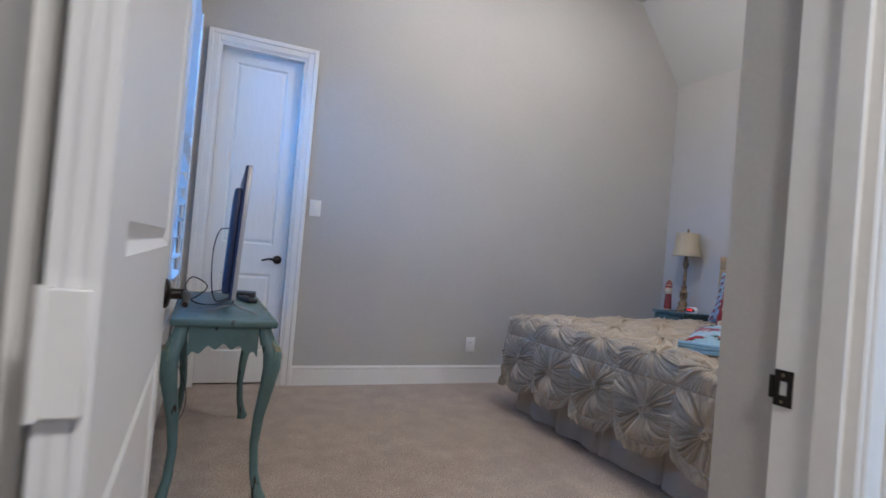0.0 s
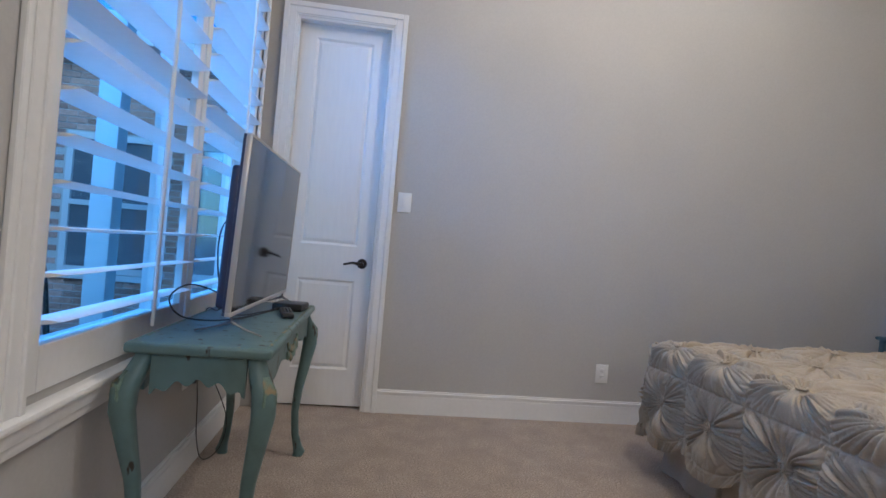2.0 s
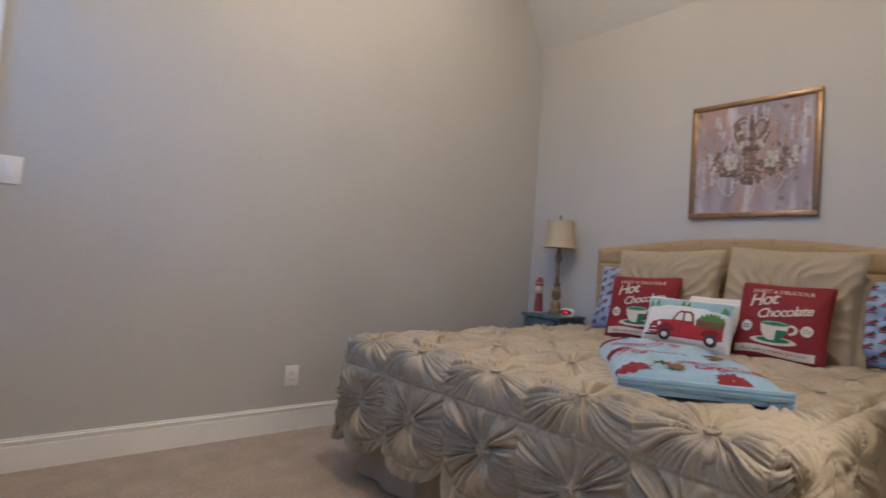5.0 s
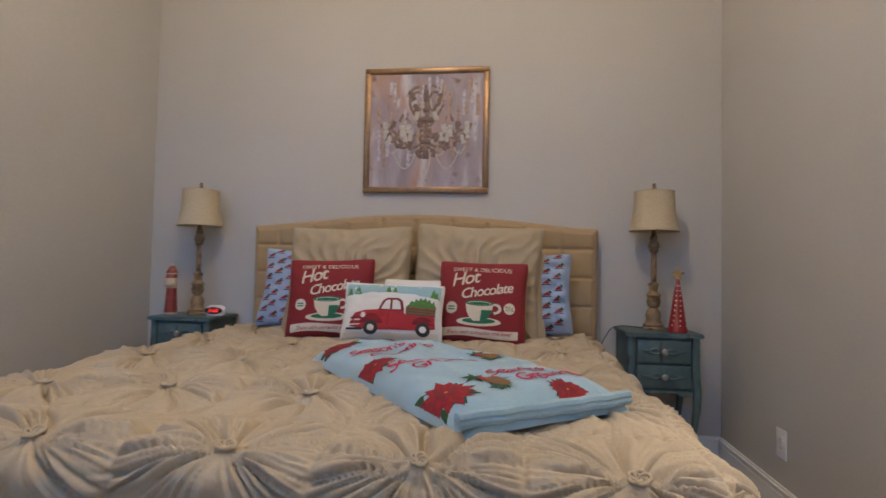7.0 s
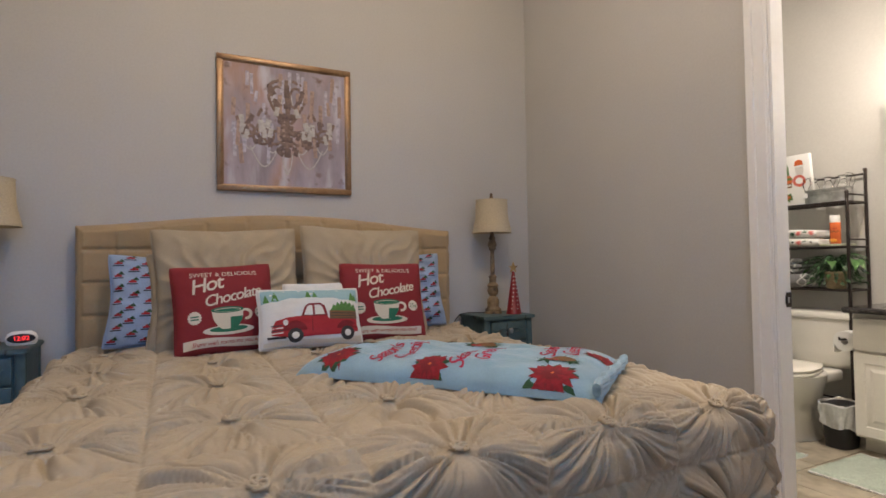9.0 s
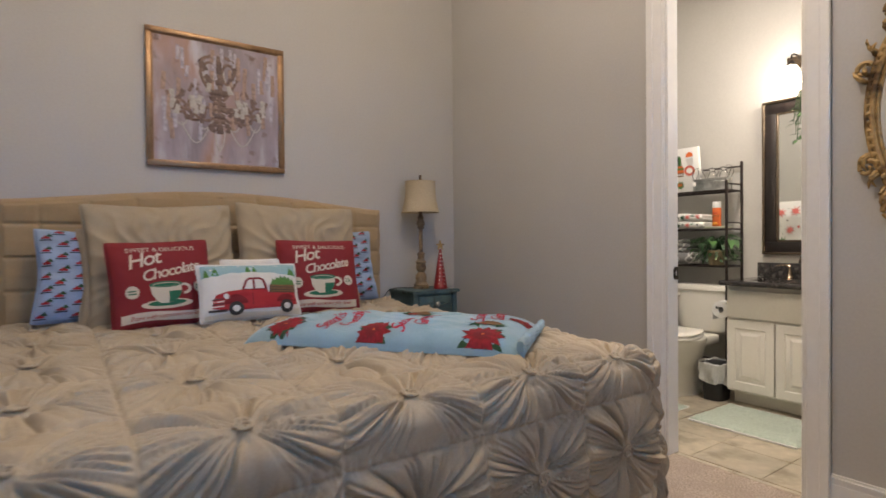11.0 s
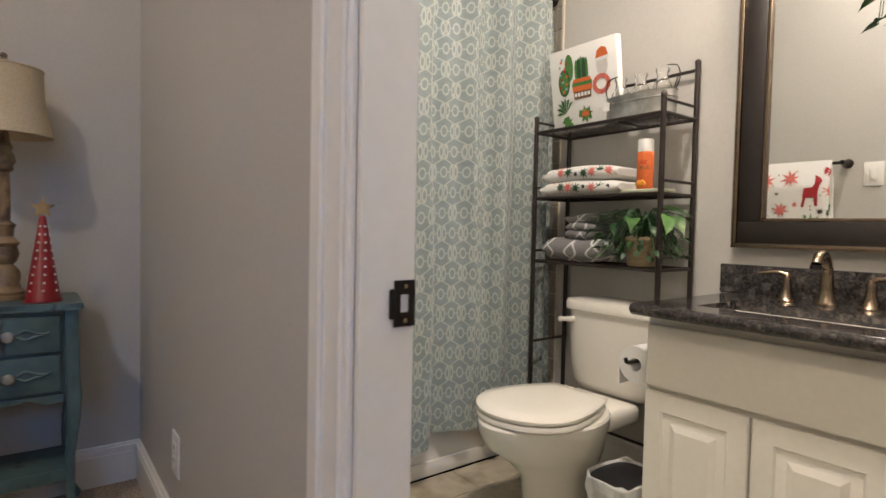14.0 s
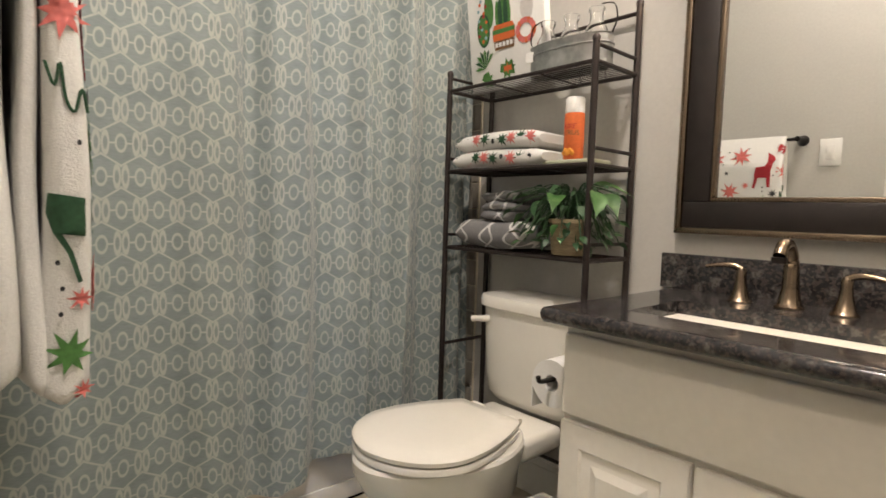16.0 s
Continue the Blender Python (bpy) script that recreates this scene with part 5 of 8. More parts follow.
wall_plate("light_switch", (1.165, 4.738, 1.340), 0, "white rocker light switch beside the closet door", "light switch")
wall_plate("wall_outlet", (2.572, 4.738, 0.327), 0, "white duplex wall outlet above the baseboard", "outlet")
wall_plate("wall_outlet", (4.025, 1.345, 0.322), 180, "white duplex wall outlet above the baseboard", "outlet")


# ---- nightstands, lamps ----
def nightstand(x, y, books):
    X, Y, H = 0.305, 0.350, 0.735
    th = thing("nightstand", (x, y, 0), "worn teal two-drawer nightstand with an open shelf", "nightstand", "nightstands beside the bed")
    outline = []
    for i in range(12):
        s = i / 11
        outline.append((-0.012 - 0.010 * math.sin(s * math.pi * 3), s * Y))
    top = [(-0.020, -0.012)] + outline + [(-0.020, Y + 0.012), (X, Y + 0.012), (X, -0.012)]
    bm = bmesh.new()
    prism(bm, top, H - 0.022, H, "z")
    bmesh.ops.bevel(bm, geom=list(bm.edges), offset=0.005, segments=2, affect="EDGES")
    part("top", bm, TEALN, th)
    legs = ((0.020, 0.020, -1, -1), (0.020, Y - 0.020, -1, 1), (X - 0.02, 0.02, 1, -1), (X - 0.02, Y - 0.02, 1, 1))
    for lx, ly, ox, oy in legs:
        bm = bmesh.new()
        secs = []
        for z, d, w in ((0, 0.018, 0.016), (0.015, 0.022, 0.018), (0.04, 0.012, 0.013), (0.12, -0.004, 0.012), (0.25, -0.004, 0.014), (0.36, 0.006, 0.017), (0.44, 0.008, 0.020), (0.52, 0.002, 0.020), (H - 0.022, 0.0, 0.020)):
            secs.append((lx + (ox * d if ox < 0 else 0.0), ly + oy * d, z, w, w))
        loft(bm, secs, 12, 4)
        part("leg", bm, TEALN, th)
    for y0, y1 in ((0.004, 0.020), (Y - 0.020, Y - 0.004)):
        part("side_panel", B(0.03, X - 0.03, y0, y1, 0.44, H - 0.022), TEALN, th)
    part("back_panel", B(X - 0.016, X - 0.004, 0.03, Y - 0.03, 0.44, H - 0.022), TEALN, th)
    bm = bmesh.new()
    pts = [(0.04, 0.45), (Y - 0.04, 0.45)] + [(0.04 + (Y - 0.08) * (1 - i / 24), 0.420 + 0.018 * math.sin(i / 24 * math.pi) + 0.006 * math.cos(i / 24 * 6 * math.pi)) for i in range(25)]
    prism(bm, pts, 0.006, 0.020, "x")
    part("apron", bm, TEALN, th)
    part("carcass", B(0.016, X - 0.02, 0.022, Y - 0.022, 0.445, H - 0.024), TEALN, th)
    part("shelf", B(0.03, X - 0.03, 0.025, Y - 0.025, 0.180, 0.198, bevel=0.003), TEALN, th)
    part("shelf_lip", B(0.012, 0.030, 0.02, Y - 0.02, 0.168, 0.205, bevel=0.004), TEALN, th)
    for z0 in (0.462, 0.586):
        dr = part("drawer", B(-0.002, 0.014, 0.048, Y - 0.048, z0, z0 + 0.112, bevel=0.004), TEALN, th)
        bm = bmesh.new()
        for s in (-1, 1):
            cy = Y / 2
            tube(bm, catmull([(-0.004, cy + s * 0.018, z0 + 0.060), (-0.005, cy + s * 0.04, z0 + 0.072), (-0.005, cy + s * 0.065, z0 + 0.062), (-0.005, cy + s * 0.09, z0 + 0.058), (-0.004, cy + s * 0.10, z0 + 0.064)], 4), 0.0045, 6)
            tube(bm, catmull([(-0.004, cy + s * 0.018, z0 + 0.054), (-0.005, cy + s * 0.04, z0 + 0.044), (-0.005, cy + s * 0.065, z0 + 0.052), (-0.004, cy + s * 0.09, z0 + 0.056)], 4), 0.0045, 6)
        part("scroll_carving", bm, TEALN, dr)
        bm = LA([(0.006, 0.0), (0.005, 0.010), (0.015, 0.016), (0.017, 0.022), (0.012, 0.029), (0.0, 0.031)], 16)
        kn = part("knob", bm, GALV, dr, "antique silver knob")
        kn.matrix_basis = pose(-0.002, Y / 2, z0 + 0.058, 0, -90, 0)
    return th


nightstand(4.370, 1.560, False)
nightstand(4.370, 4.145, True)

bk = thing("book", (4.49, 4.24, 0.198), "closed dark book lying on the nightstand shelf", "book", turn=6)
part("cover", B(-0.10, 0.10, -0.07, 0.07, 0.0, 0.004), BLACKP, bk)
part("cover", B(-0.10, 0.10, -0.07, 0.07, 0.030, 0.034), BLACKP, bk)
part("spine", B(-0.10, 0.10, 0.068, 0.073, 0.0, 0.034), BLACKP, bk)
part("pages", B(-0.097, 0.097, -0.067, 0.067, 0.004, 0.030), PAPER, bk)
rd = thing("glasses_case", (4.46, 4.24, 0.233), "glossy black glasses case lying on a book", "case", turn=80)
bm = bmesh.new()
loft(bm, [(0, 0, 0.0, 0.060, 0.028), (0, 0, 0.010, 0.068, 0.034), (0, 0, 0.024, 0.066, 0.032), (0, 0, 0.036, 0.05, 0.022)], 20, 2.6)
part("shell", bm, SCREEN, rd)


def table_lamp(x, y):
    th = thing("table_lamp", (x, y, 0.736), "antique gold turned lamp with a parchment drum shade", "lamp", "bedside lamps")
    base = [(0.062, 0.0), (0.062, 0.012), (0.055, 0.016), (0.058, 0.026), (0.046, 0.036), (0.040, 0.050), (0.044, 0.072), (0.040, 0.092), (0.030, 0.104), (0.022, 0.112), (0.034, 0.124), (0.040, 0.145), (0.034, 0.168), (0.042, 0.180), (0.034, 0.190), (0.024, 0.200), (0.026, 0.226), (0.032, 0.238), (0.018, 0.248), (0.012, 0.256)]
    part("base", LA([(r * 0.90, z) for r, z in base], 28), LAMPB, th)
    part("column", LA([(0.014, 0.254), (0.015, 0.30), (0.013, 0.39), (0.014, 0.405)], 16), LAMPB, th)
    part("capital", LA([(0.016, 0.404), (0.024, 0.412), (0.022, 0.424), (0.030, 0.438), (0.026, 0.458), (0.018, 0.470), (0.022, 0.482), (0.014, 0.500), (0.010, 0.540), (0.006, 0.56), (0.006, 0.745)], 20), LAMPB, th)
    bm = bmesh.new()
    n, m = 48, 8
    rings = []
    for t in (1, 0.985):
        for k in range(m + 1):
            s = k / m if t == 1 else 1 - k / m
            r = (0.126 * (1 - s) + 0.100 * s + 0.004 * math.cos(s * math.pi * 2) - 0.003) * (1 if t == 1 else 0.975)
            rings.append([bm.verts.new((r * math.cos(2 * math.pi * i / n), r * math.sin(2 * math.pi * i / n), 0.518 + 0.212 * s)) for i in range(n)])
    for a, b in zip(rings, rings[1:] + rings[:1]):
        for i in range(n):
            bm.faces.new((a[i], a[(i + 1) % n], b[(i + 1) % n], b[i]))
    sh = part("shade", bm, SHADE, th, "cream parchment drum shade")
    for z, r in ((0.520, 0.1265), (0.728, 0.1015)):
        part("shade_trim", T([(r * math.cos(a), r * math.sin(a), z) for a in [2 * math.pi * i / 40 for i in range(41)]], 0.003, 6), SHADE, sh)
    bm = bmesh.new()
    for a in (0, 2.094, 4.189):
        tube(bm, [(0.004, 0, 0.735), (0.099 * math.cos(a), 0.099 * math.sin(a), 0.722)], 0.0018, 6)
    part("spider", bm, BRONZE, th)
    part("finial", LA([(0.004, 0.735), (0.010, 0.742), (0.012, 0.750), (0.007, 0.760), (0.011, 0.766), (0.006, 0.774), (0.0, 0.776)], 16), LAMPB, th)
    return th


table_lamp(4.535, 1.745)
table_lamp(4.535, 4.320)
cable("lamp_cord", catmull([(4.58, 1.78, 0.738), (4.62, 1.90, 0.740), (4.655, 1.955, 0.70), (4.655, 2.02, 0.55), (4.62, 2.05, 0.40), (4.6, 2.04, 0.16)]), "black lamp cord hanging behind the nightstand")

tr = thing("cone_tree", (4.440, 1.650, 0.736), "red tin cone tree with white dots and gold star", "ornament")
part("cone", LA([(0.050, 0.0), (0.050, 0.006), (0.046, 0.012), (0.009, 0.262), (0.006, 0.268)], 40), TREER, tr)
for i in range(9):
    z = 0.035 + i * 0.025
    r = 0.0465 - (z - 0.012) * 0.148
    for a in range(-1, 7):
        ang = radians(180 + a * 51 + i * 3)
        if a in (-1, 0, 1):
            bm = LA([(0.004, 0.0), (0.003, 0.002), (0.0, 0.003)], 10)
            o = part("dot", bm, SNOW, tr)
            o.matrix_basis = pose(r * math.cos(ang), r * math.sin(ang), z, 0, 90, math.degrees(ang))
part("star", (lambda b: (prism(b, [(0.036 * (1 if i % 2 == 0 else 0.42) * math.cos(math.pi * i / 5 + math.pi / 2), 0.292 + 0.036 * (1 if i % 2 == 0 else 0.42) * math.sin(math.pi * i / 5 + math.pi / 2)) for i in range(10)], -0.004, 0.004, "x"), b)[1])(bmesh.new()), GOLD, tr, "gold star topper")

fg = bmesh.new()
lathe(fg, [(0.042, 0.0), (0.045, 0.014), (0.039, 0.10), (0.034, 0.19), (0.046, 0.212), (0.047, 0.235), (0.040, 0.262), (0.036, 0.290), (0.039, 0.298), (0.037, 0.312), (0.022, 0.338), (0.012, 0.350), (0.012, 0.366), (0.0, 0.370)], 22)
for v in fg.verts:
    if 0.20 < v.co.z < 0.27:
        v.co.x -= 0.010
solid("figurine", fg, two_tone(mk("figurine_paint", (0.22, 0.035, 0.03), 0.5, grain=0.15), (0.30, 0.10, 0.07), 9, 0.55, 0.62), "tall red carved holiday figurine with a cream beard", "figurine", at=(4.49, 4.455, 0.736))
figure = bpy.data.objects["figurine"].data
figure.materials.append(mk("figurine_cream", (0.55, 0.46, 0.34), 0.6, grain=0.15, gscale=40))
for poly in figure.polygons:
    z = poly.center.z
    poly.material_index = 1 if 0.20 < z < 0.265 or 0.290 < z < 0.305 or z > 0.345 or z < 0.008 else 0
figure.transform(Matrix.Scale(0.8, 4))

ck = thing("alarm_clock", (4.50, 4.185, 0.736), "white oval alarm clock with red digits", "clock", turn=8)
bm = bmesh.new()
loft(bm, [(0, 0, 0.0, 0.026, 0.048), (0, 0, 0.010, 0.030, 0.056), (0.002, 0, 0.030, 0.028, 0.058), (0.006, 0, 0.048, 0.022, 0.050), (0.010, 0, 0.058, 0.012, 0.034)], 26, 2.4)
part("housing", bm, PLASTIC, ck)
bm = bmesh.new()
prism(bm, [(0.050 * math.cos(a), 0.030 + 0.020 * math.sin(a)) for a in [2 * math.pi * i / 26 for i in range(26)]], -0.0315, -0.026, "x")
fc = part("display", bm, BLACKP, ck, "black oval display")
bm = letters("12:02", 0.026)
dg = part("digits", bm, glowing("red_digits", (1.0, 0.03, 0.03), 2.0), fc, "glowing red digits")
dg.matrix_basis = pose(-0.0325, 0, 0.030, 90, 0, -90)


# ---- pictures and mirror on the walls ----
pic = thing("framed_painting", (4.70, 3.008, 1.848), "chandelier painting in lilac and brown, bronze-gold frame", "painting")
S = 0.372
bm = bmesh.new()
for a, b, d in ((0.0, 0.030, 0.030), (0.022, 0.036, 0.022)):
    o, i = S - a, S - b
    for y0, y1, z0, z1 in ((-o, o, i, o), (-o, o, -o, -i), (-o, -i, -i, i), (i, o, -i, i)):
        box(bm, -d, -0.004, y0, y1, z0, z1, bevel=0.004)
part("frame", bm, FRAMEG, pic)
canvas = two_tone(two_tone(two_tone(mk("painted_canvas", (0.33, 0.28, 0.31), 0.6, grain=0.3, gscale=12, bump=0.3, bscale=80, big=0.2, bigscale=5, stretch=(1, 1, 0.35)), (0.36, 0.22, 0.17), 5, 0.48, 0.68, stretch=(1, 1, 0.4)), (0.50, 0.49, 0.55), 9, 0.55, 0.72, stretch=(1, 1.3, 0.3)), (0.16, 0.10, 0.08), 14, 0.62, 0.75)
part("canvas", B(-0.018, -0.004, -S + 0.034, S - 0.034, -S + 0.034, S - 0.034), canvas, pic)
PD = mk("umber_paint", (0.19, 0.125, 0.10), 0.6, grain=0.3, gscale=60, bump=0.3)
PL = mk("pale_paint", (0.43, 0.40, 0.37), 0.6, grain=0.2, gscale=60, bump=0.3)


def strokes(name, lines, mat, r):
    for ln in lines:
        bm = bmesh.new()
        tube(bm, catmull([(-0.019, y, z) for y, z in ln], 5), r, 5)
        for v in bm.verts:
            v.co.x = -0.018 + (v.co.x + 0.019) * 0.25 - 0.0015
        part(name, bm, mat, pic)


arms = []
for s in (-1, 1):
    arms += [[(0, -0.06), (s * 0.06, -0.10), (s * 0.12, -0.08), (s * 0.16, -0.02), (s * 0.14, 0.03)], [(0, -0.02), (s * 0.09, -0.03), (s * 0.18, -0.05), (s * 0.25, 0.0), (s * 0.27, 0.04)], [(s * 0.08, 0.22), (s * 0.10, 0.16), (s * 0.05, 0.06), (s * 0.02, 0.02)], [(s * 0.03, 0.27), (s * 0.09, 0.24), (s * 0.10, 0.19)], [(s * 0.12, 0.06), (s * 0.14, 0.09), (s * 0.16, 0.05)]]
strokes("painted_arm", arms, PD, 0.009)
prng = random.Random(17)
haze = [[(y, z), (y + prng.uniform(-0.01, 0.01), z - prng.uniform(0.05, 0.16))] for y, z in [(prng.uniform(-0.31, 0.31), prng.uniform(-0.12, 0.32)) for q in range(46)]]
strokes("painted_streak", haze[:24], mk("lilac_paint", (0.40, 0.37, 0.43), 0.6, grain=0.3, gscale=50, bump=0.3), 0.010)
strokes("painted_streak", haze[24:], mk("rust_paint", (0.34, 0.235, 0.19), 0.6, grain=0.3, gscale=50, bump=0.3), 0.012)
blobs = [[(s * y + prng.uniform(-0.02, 0.02), z + prng.uniform(-0.02, 0.02)), (s * y + prng.uniform(-0.03, 0.03), z + prng.uniform(-0.03, 0.03)), (s * y + prng.uniform(-0.02, 0.02), z - 0.03)] for s in (-1, 1) for y, z in ((0.05, -0.04), (0.10, -0.09), (0.17, -0.07), (0.22, -0.03), (0.06, 0.15), (0.08, 0.21), (0.03, -0.13), (0.02, 0.05), (0.13, 0.0), (0.20, 0.03))]
strokes("painted_shadow", blobs, mk("sepia_paint", (0.15, 0.10, 0.085), 0.6, grain=0.3, gscale=50, bump=0.3), 0.014)
strokes("painted_stem", [[(0, 0.27), (0.004, 0.2), (-0.003, 0.1), (0, 0.0), (0.002, -0.1), (0, -0.16)], [(-0.035, 0.0), (0.035, 0.0)], [(-0.04, -0.035), (0.04, -0.035)], [(-0.03, -0.10), (0.03, -0.10)]], PD, 0.014)
strokes("painted_candle", [[(s * d, z0), (s * d, z0 + 0.07)] for s in (-1, 1) for d, z0 in ((0.145, -0.04), (0.125, -0.07), (0.245, -0.02))] , PL, 0.016)
strokes("painted_crystal", [[(s * y, z), (s * (y + 0.012), z - 0.05)] for s in (-1, 1) for y, z in ((0.10, 0.035), (0.122, 0.015), (0.085, -0.015), (0.235, 0.0), (0.215, -0.03), (0.05, 0.11))], PL, 0.017)
strokes("painted_scroll", [[(s * (0.13 + 0.055 * math.cos(a + q)), -0.055 + 0.05 * math.sin(a + q)) for a in (0, 0.9, 1.8, 2.7, 3.6, 4.5)] for s in (-1, 1) for q in (0.3, 3.2)] + [[(s * (0.05 + 0.035 * math.cos(a)), 0.17 + 0.06 * math.sin(a)) for a in (0, 1, 2, 3, 4, 5)] for s in (-1, 1)] + [[(s * (0.215 + 0.04 * math.cos(a)), -0.035 + 0.035 * math.sin(a)) for a in (0, 1, 2, 3, 4, 5)] for s in (-1, 1)], PD, 0.008)
strokes("painted_vase", [[(0, 0.24), (0, 0.17)], [(-0.02, 0.12), (0.02, 0.12)], [(-0.045, 0.06), (0.045, 0.06)], [(-0.03, -0.07), (0.03, -0.07)], [(0, -0.12), (0, -0.17)]], mk("sienna_paint", (0.13, 0.085, 0.07), 0.6, grain=0.3, gscale=50), 0.020)
swags = []
for s in (-1, 1):
    for d0, d1, z, sag in ((0.02, 0.14, -0.05, 0.10), (0.14, 0.26, -0.02, 0.12), (0.05, 0.20, -0.12, 0.11), (0.02, 0.09, 0.2, 0.13)):
        swags.append([(s * (d0 + (d1 - d0) * k / 6), z - sag * math.sin(k / 6 * math.pi)) for k in range(7)])
swags += [[(0.03, -0.15), (0.02, -0.22), (0.0, -0.27)], [(-0.03, -0.15), (-0.02, -0.22), (0.0, -0.27)]]
strokes("painted_bead_string", swags, PL, 0.0035)
bm = bmesh.new()
for x, z in ((-S + 0.002, 0), ):
    box(bm, -0.004, 0.0, -S + 0.02, S - 0.02, -S + 0.02, S - 0.02)
part("backing", bm, PAPER, pic)


def gilt_mirror():
    """Oval wall mirror in a carved scrolled frame, on the south wall."""
    cx, cz, A, Bz = 1.820, 1.50, 0.285, 0.405
    th = thing("gilt_mirror", (cx, 1.345, cz), "oval mirror in an antique gold carved scroll frame", "mirror")
    bm = bmesh.new()
    n = 64
    f = [bm.verts.new((A * math.cos(2 * math.pi * i / n), 0.014, Bz * math.sin(2 * math.pi * i / n))) for i in range(n)]
    g = [bm.verts.new((v.co.x, 0.004, v.co.z)) for v in f]
    bm.faces.new(f)
    bm.faces.new(g[::-1])
    for i in range(n):
        bm.faces.new((f[i], f[(i + 1) % n], g[(i + 1) % n], g[i]))
    part("mirror_glass", bm, MIRROR, th)
    for d, r, y in ((0.000, 0.006, 0.018), (0.016, 0.011, 0.022), (0.034, 0.008, 0.020)):
        pts = [((A + d) * math.cos(2 * math.pi * i / n), y, (Bz + d) * math.sin(2 * math.pi * i / n)) for i in range(n + 1)]
        part("moulding", T(pts, r, 8), GOLD, th)
    rng = random.Random(4)
    bm = bmesh.new()
    for i in range(90):
        a = 2 * math.pi * i / 90
        bmesh.ops.create_icosphere(bm, subdivisions=1, radius=rng.uniform(0.006, 0.010), matrix=Matrix.Translation(((A + 0.025) * math.cos(a), 0.030, (Bz + 0.025) * math.sin(a))) @ Matrix.Diagonal((1.2, 0.6, 1.2, 1)))
    part("beaded_carving", bm, GOLD, th)

    def scroll(a0, rad, size, turns, d, spin):
        c, s = math.cos(a0), math.sin(a0)
        ox, oz = (A + rad) * c, (Bz + rad) * s
        pts, rs = [], []
        for k in range(22):
            t = k / 21
            ang = a0 + spin * (math.pi + turns * 2 * math.pi * t)
            rr = size * (1 - 0.82 * t)
            pts.append((ox + rr * math.cos(ang), 0.020 + 0.012 * t, oz + rr * math.sin(ang)))
            rs.append(0.011 * (1 - 0.45 * t))
        return pts, rs
    for i, (a, rad, size) in enumerate(((270, 0.075, 0.060), (248, 0.080, 0.050), (292, 0.080, 0.050), (228, 0.070, 0.042), (312, 0.070, 0.042), (90, 0.09, 0.07), (68, 0.08, 0.05), (112, 0.08, 0.05), (48, 0.07, 0.045), (132, 0.07, 0.045), (20, 0.06, 0.034), (160, 0.06, 0.034), (335, 0.060, 0.034), (205, 0.060, 0.034))):
        for sp in ((1, -1) if a in (270, 90) else ((1,) if 90 < a < 270 else (-1,))):
            pts, rs = scroll(radians(a), rad, size, 1.1, 0, sp)
            part("scroll", T(pts, rs, 8), GOLD, th)
    # acanthus leaves fanning out of the sides and the bottom
    for a in list(range(196, 345, 9)) + list(range(16, 165, 11)):
        for k in range(2):
            t = radians(a + rng.uniform(-2, 2))
            c, s = math.cos(t), math.sin(t)
            L = rng.uniform(0.045, 0.068) * (1.15 if 230 < a < 310 else 1.0)
            bx, bz = (A + 0.034) * c, (Bz + 0.034) * s
            bend = (1 if math.cos(t) > 0 else -1) * (-0.5 if s < 0 else 0.5)
            pts = [(bx + L * q * math.cos(t + bend * q * (1 + k)), 0.016 + 0.022 * math.sin(q * 2.6), bz + L * q * math.sin(t + bend * q * (1 + k))) for q in (0, 0.25, 0.5, 0.75, 1.0)]
            part("leaf", T(pts, [0.006, 0.009, 0.009, 0.006, 0.003], 6), GOLD, th)
    return th


gilt_mirror()
cl = thing("ceiling_light", (2.45, 2.95, 3.70), "white ceiling light on a short stem above the bed", "ceiling light")
part("canopy", LA([(0.07, 0.0), (0.07, -0.012), (0.05, -0.022), (0.012, -0.025), (0.012, -0.30)], 24), TRIM, cl)
part("holder", LA([(0.012, -0.28), (0.045, -0.285), (0.045, -0.295), (0.012, -0.30)], 24), TRIM, cl)
# the last ring, in the bathroom, is added to go with the fill lamp
for px, py, pz in ((1.7, 2.2, 3.70), (1.7, 3.9, 3.70), (3.3, 2.2, 3.70), (3.3, 3.9, 3.70), (2.90, 0.98, 2.96)):
    dl = thing("downlight", (px, py, pz), "white recessed ceiling downlight", "ceiling light", "recessed downlights")
    bm = bmesh.new()
    lathe(bm, [(0.105, 0.0), (0.105, -0.006), (0.085, -0.010), (0.080, 0.0)], 28)
    part("trim_ring", bm, TRIM, dl)

# ---- bathroom ----
bm = bmesh.new()
box(bm, BX0, 4.05, BY0, BY1 - 0.004, -0.15, -0.006)
box(bm, 2.358, 2.937, BY1 - 0.004, 1.30, -0.15, -0.006)
bf = structure("floor_bath", bm, GROUT, "beige travertine tile floor of the bathroom", "floor")
rng = random.Random(2)


def floor_tile(x0, x1, y0, y1):
    bm = B(x0 + 0.002, x1 - 0.002, y0 + 0.002, y1 - 0.002, -0.010, rng.uniform(-0.0025, -0.001), bevel=0.0015, seg=1)
    return part("tile", bm, TILE, bf, smooth=0)


T0 = 0.33
for i in range(6):
    for j in range(6):
        x0, y0 = BX0 - 0.12 + i * T0, BY1 + 0.03 - (j + 1) * T0
        x1, y1 = min(x0 + T0, 4.05), y0 + T0
        if i == 0:
            x0 = BX0
        y0, y1 = max(y0, BY0), min(y1, BY1 - 0.004)
        if x1 - x0 > 0.03 and y1 - y0 > 0.03:
            floor_tile(x0, x1, y0, y1)
floor_tile(2.36, 2.66, BY1 - 0.002, 1.298)
floor_tile(2.66, 2.935, BY1 - 0.002, 1.298)

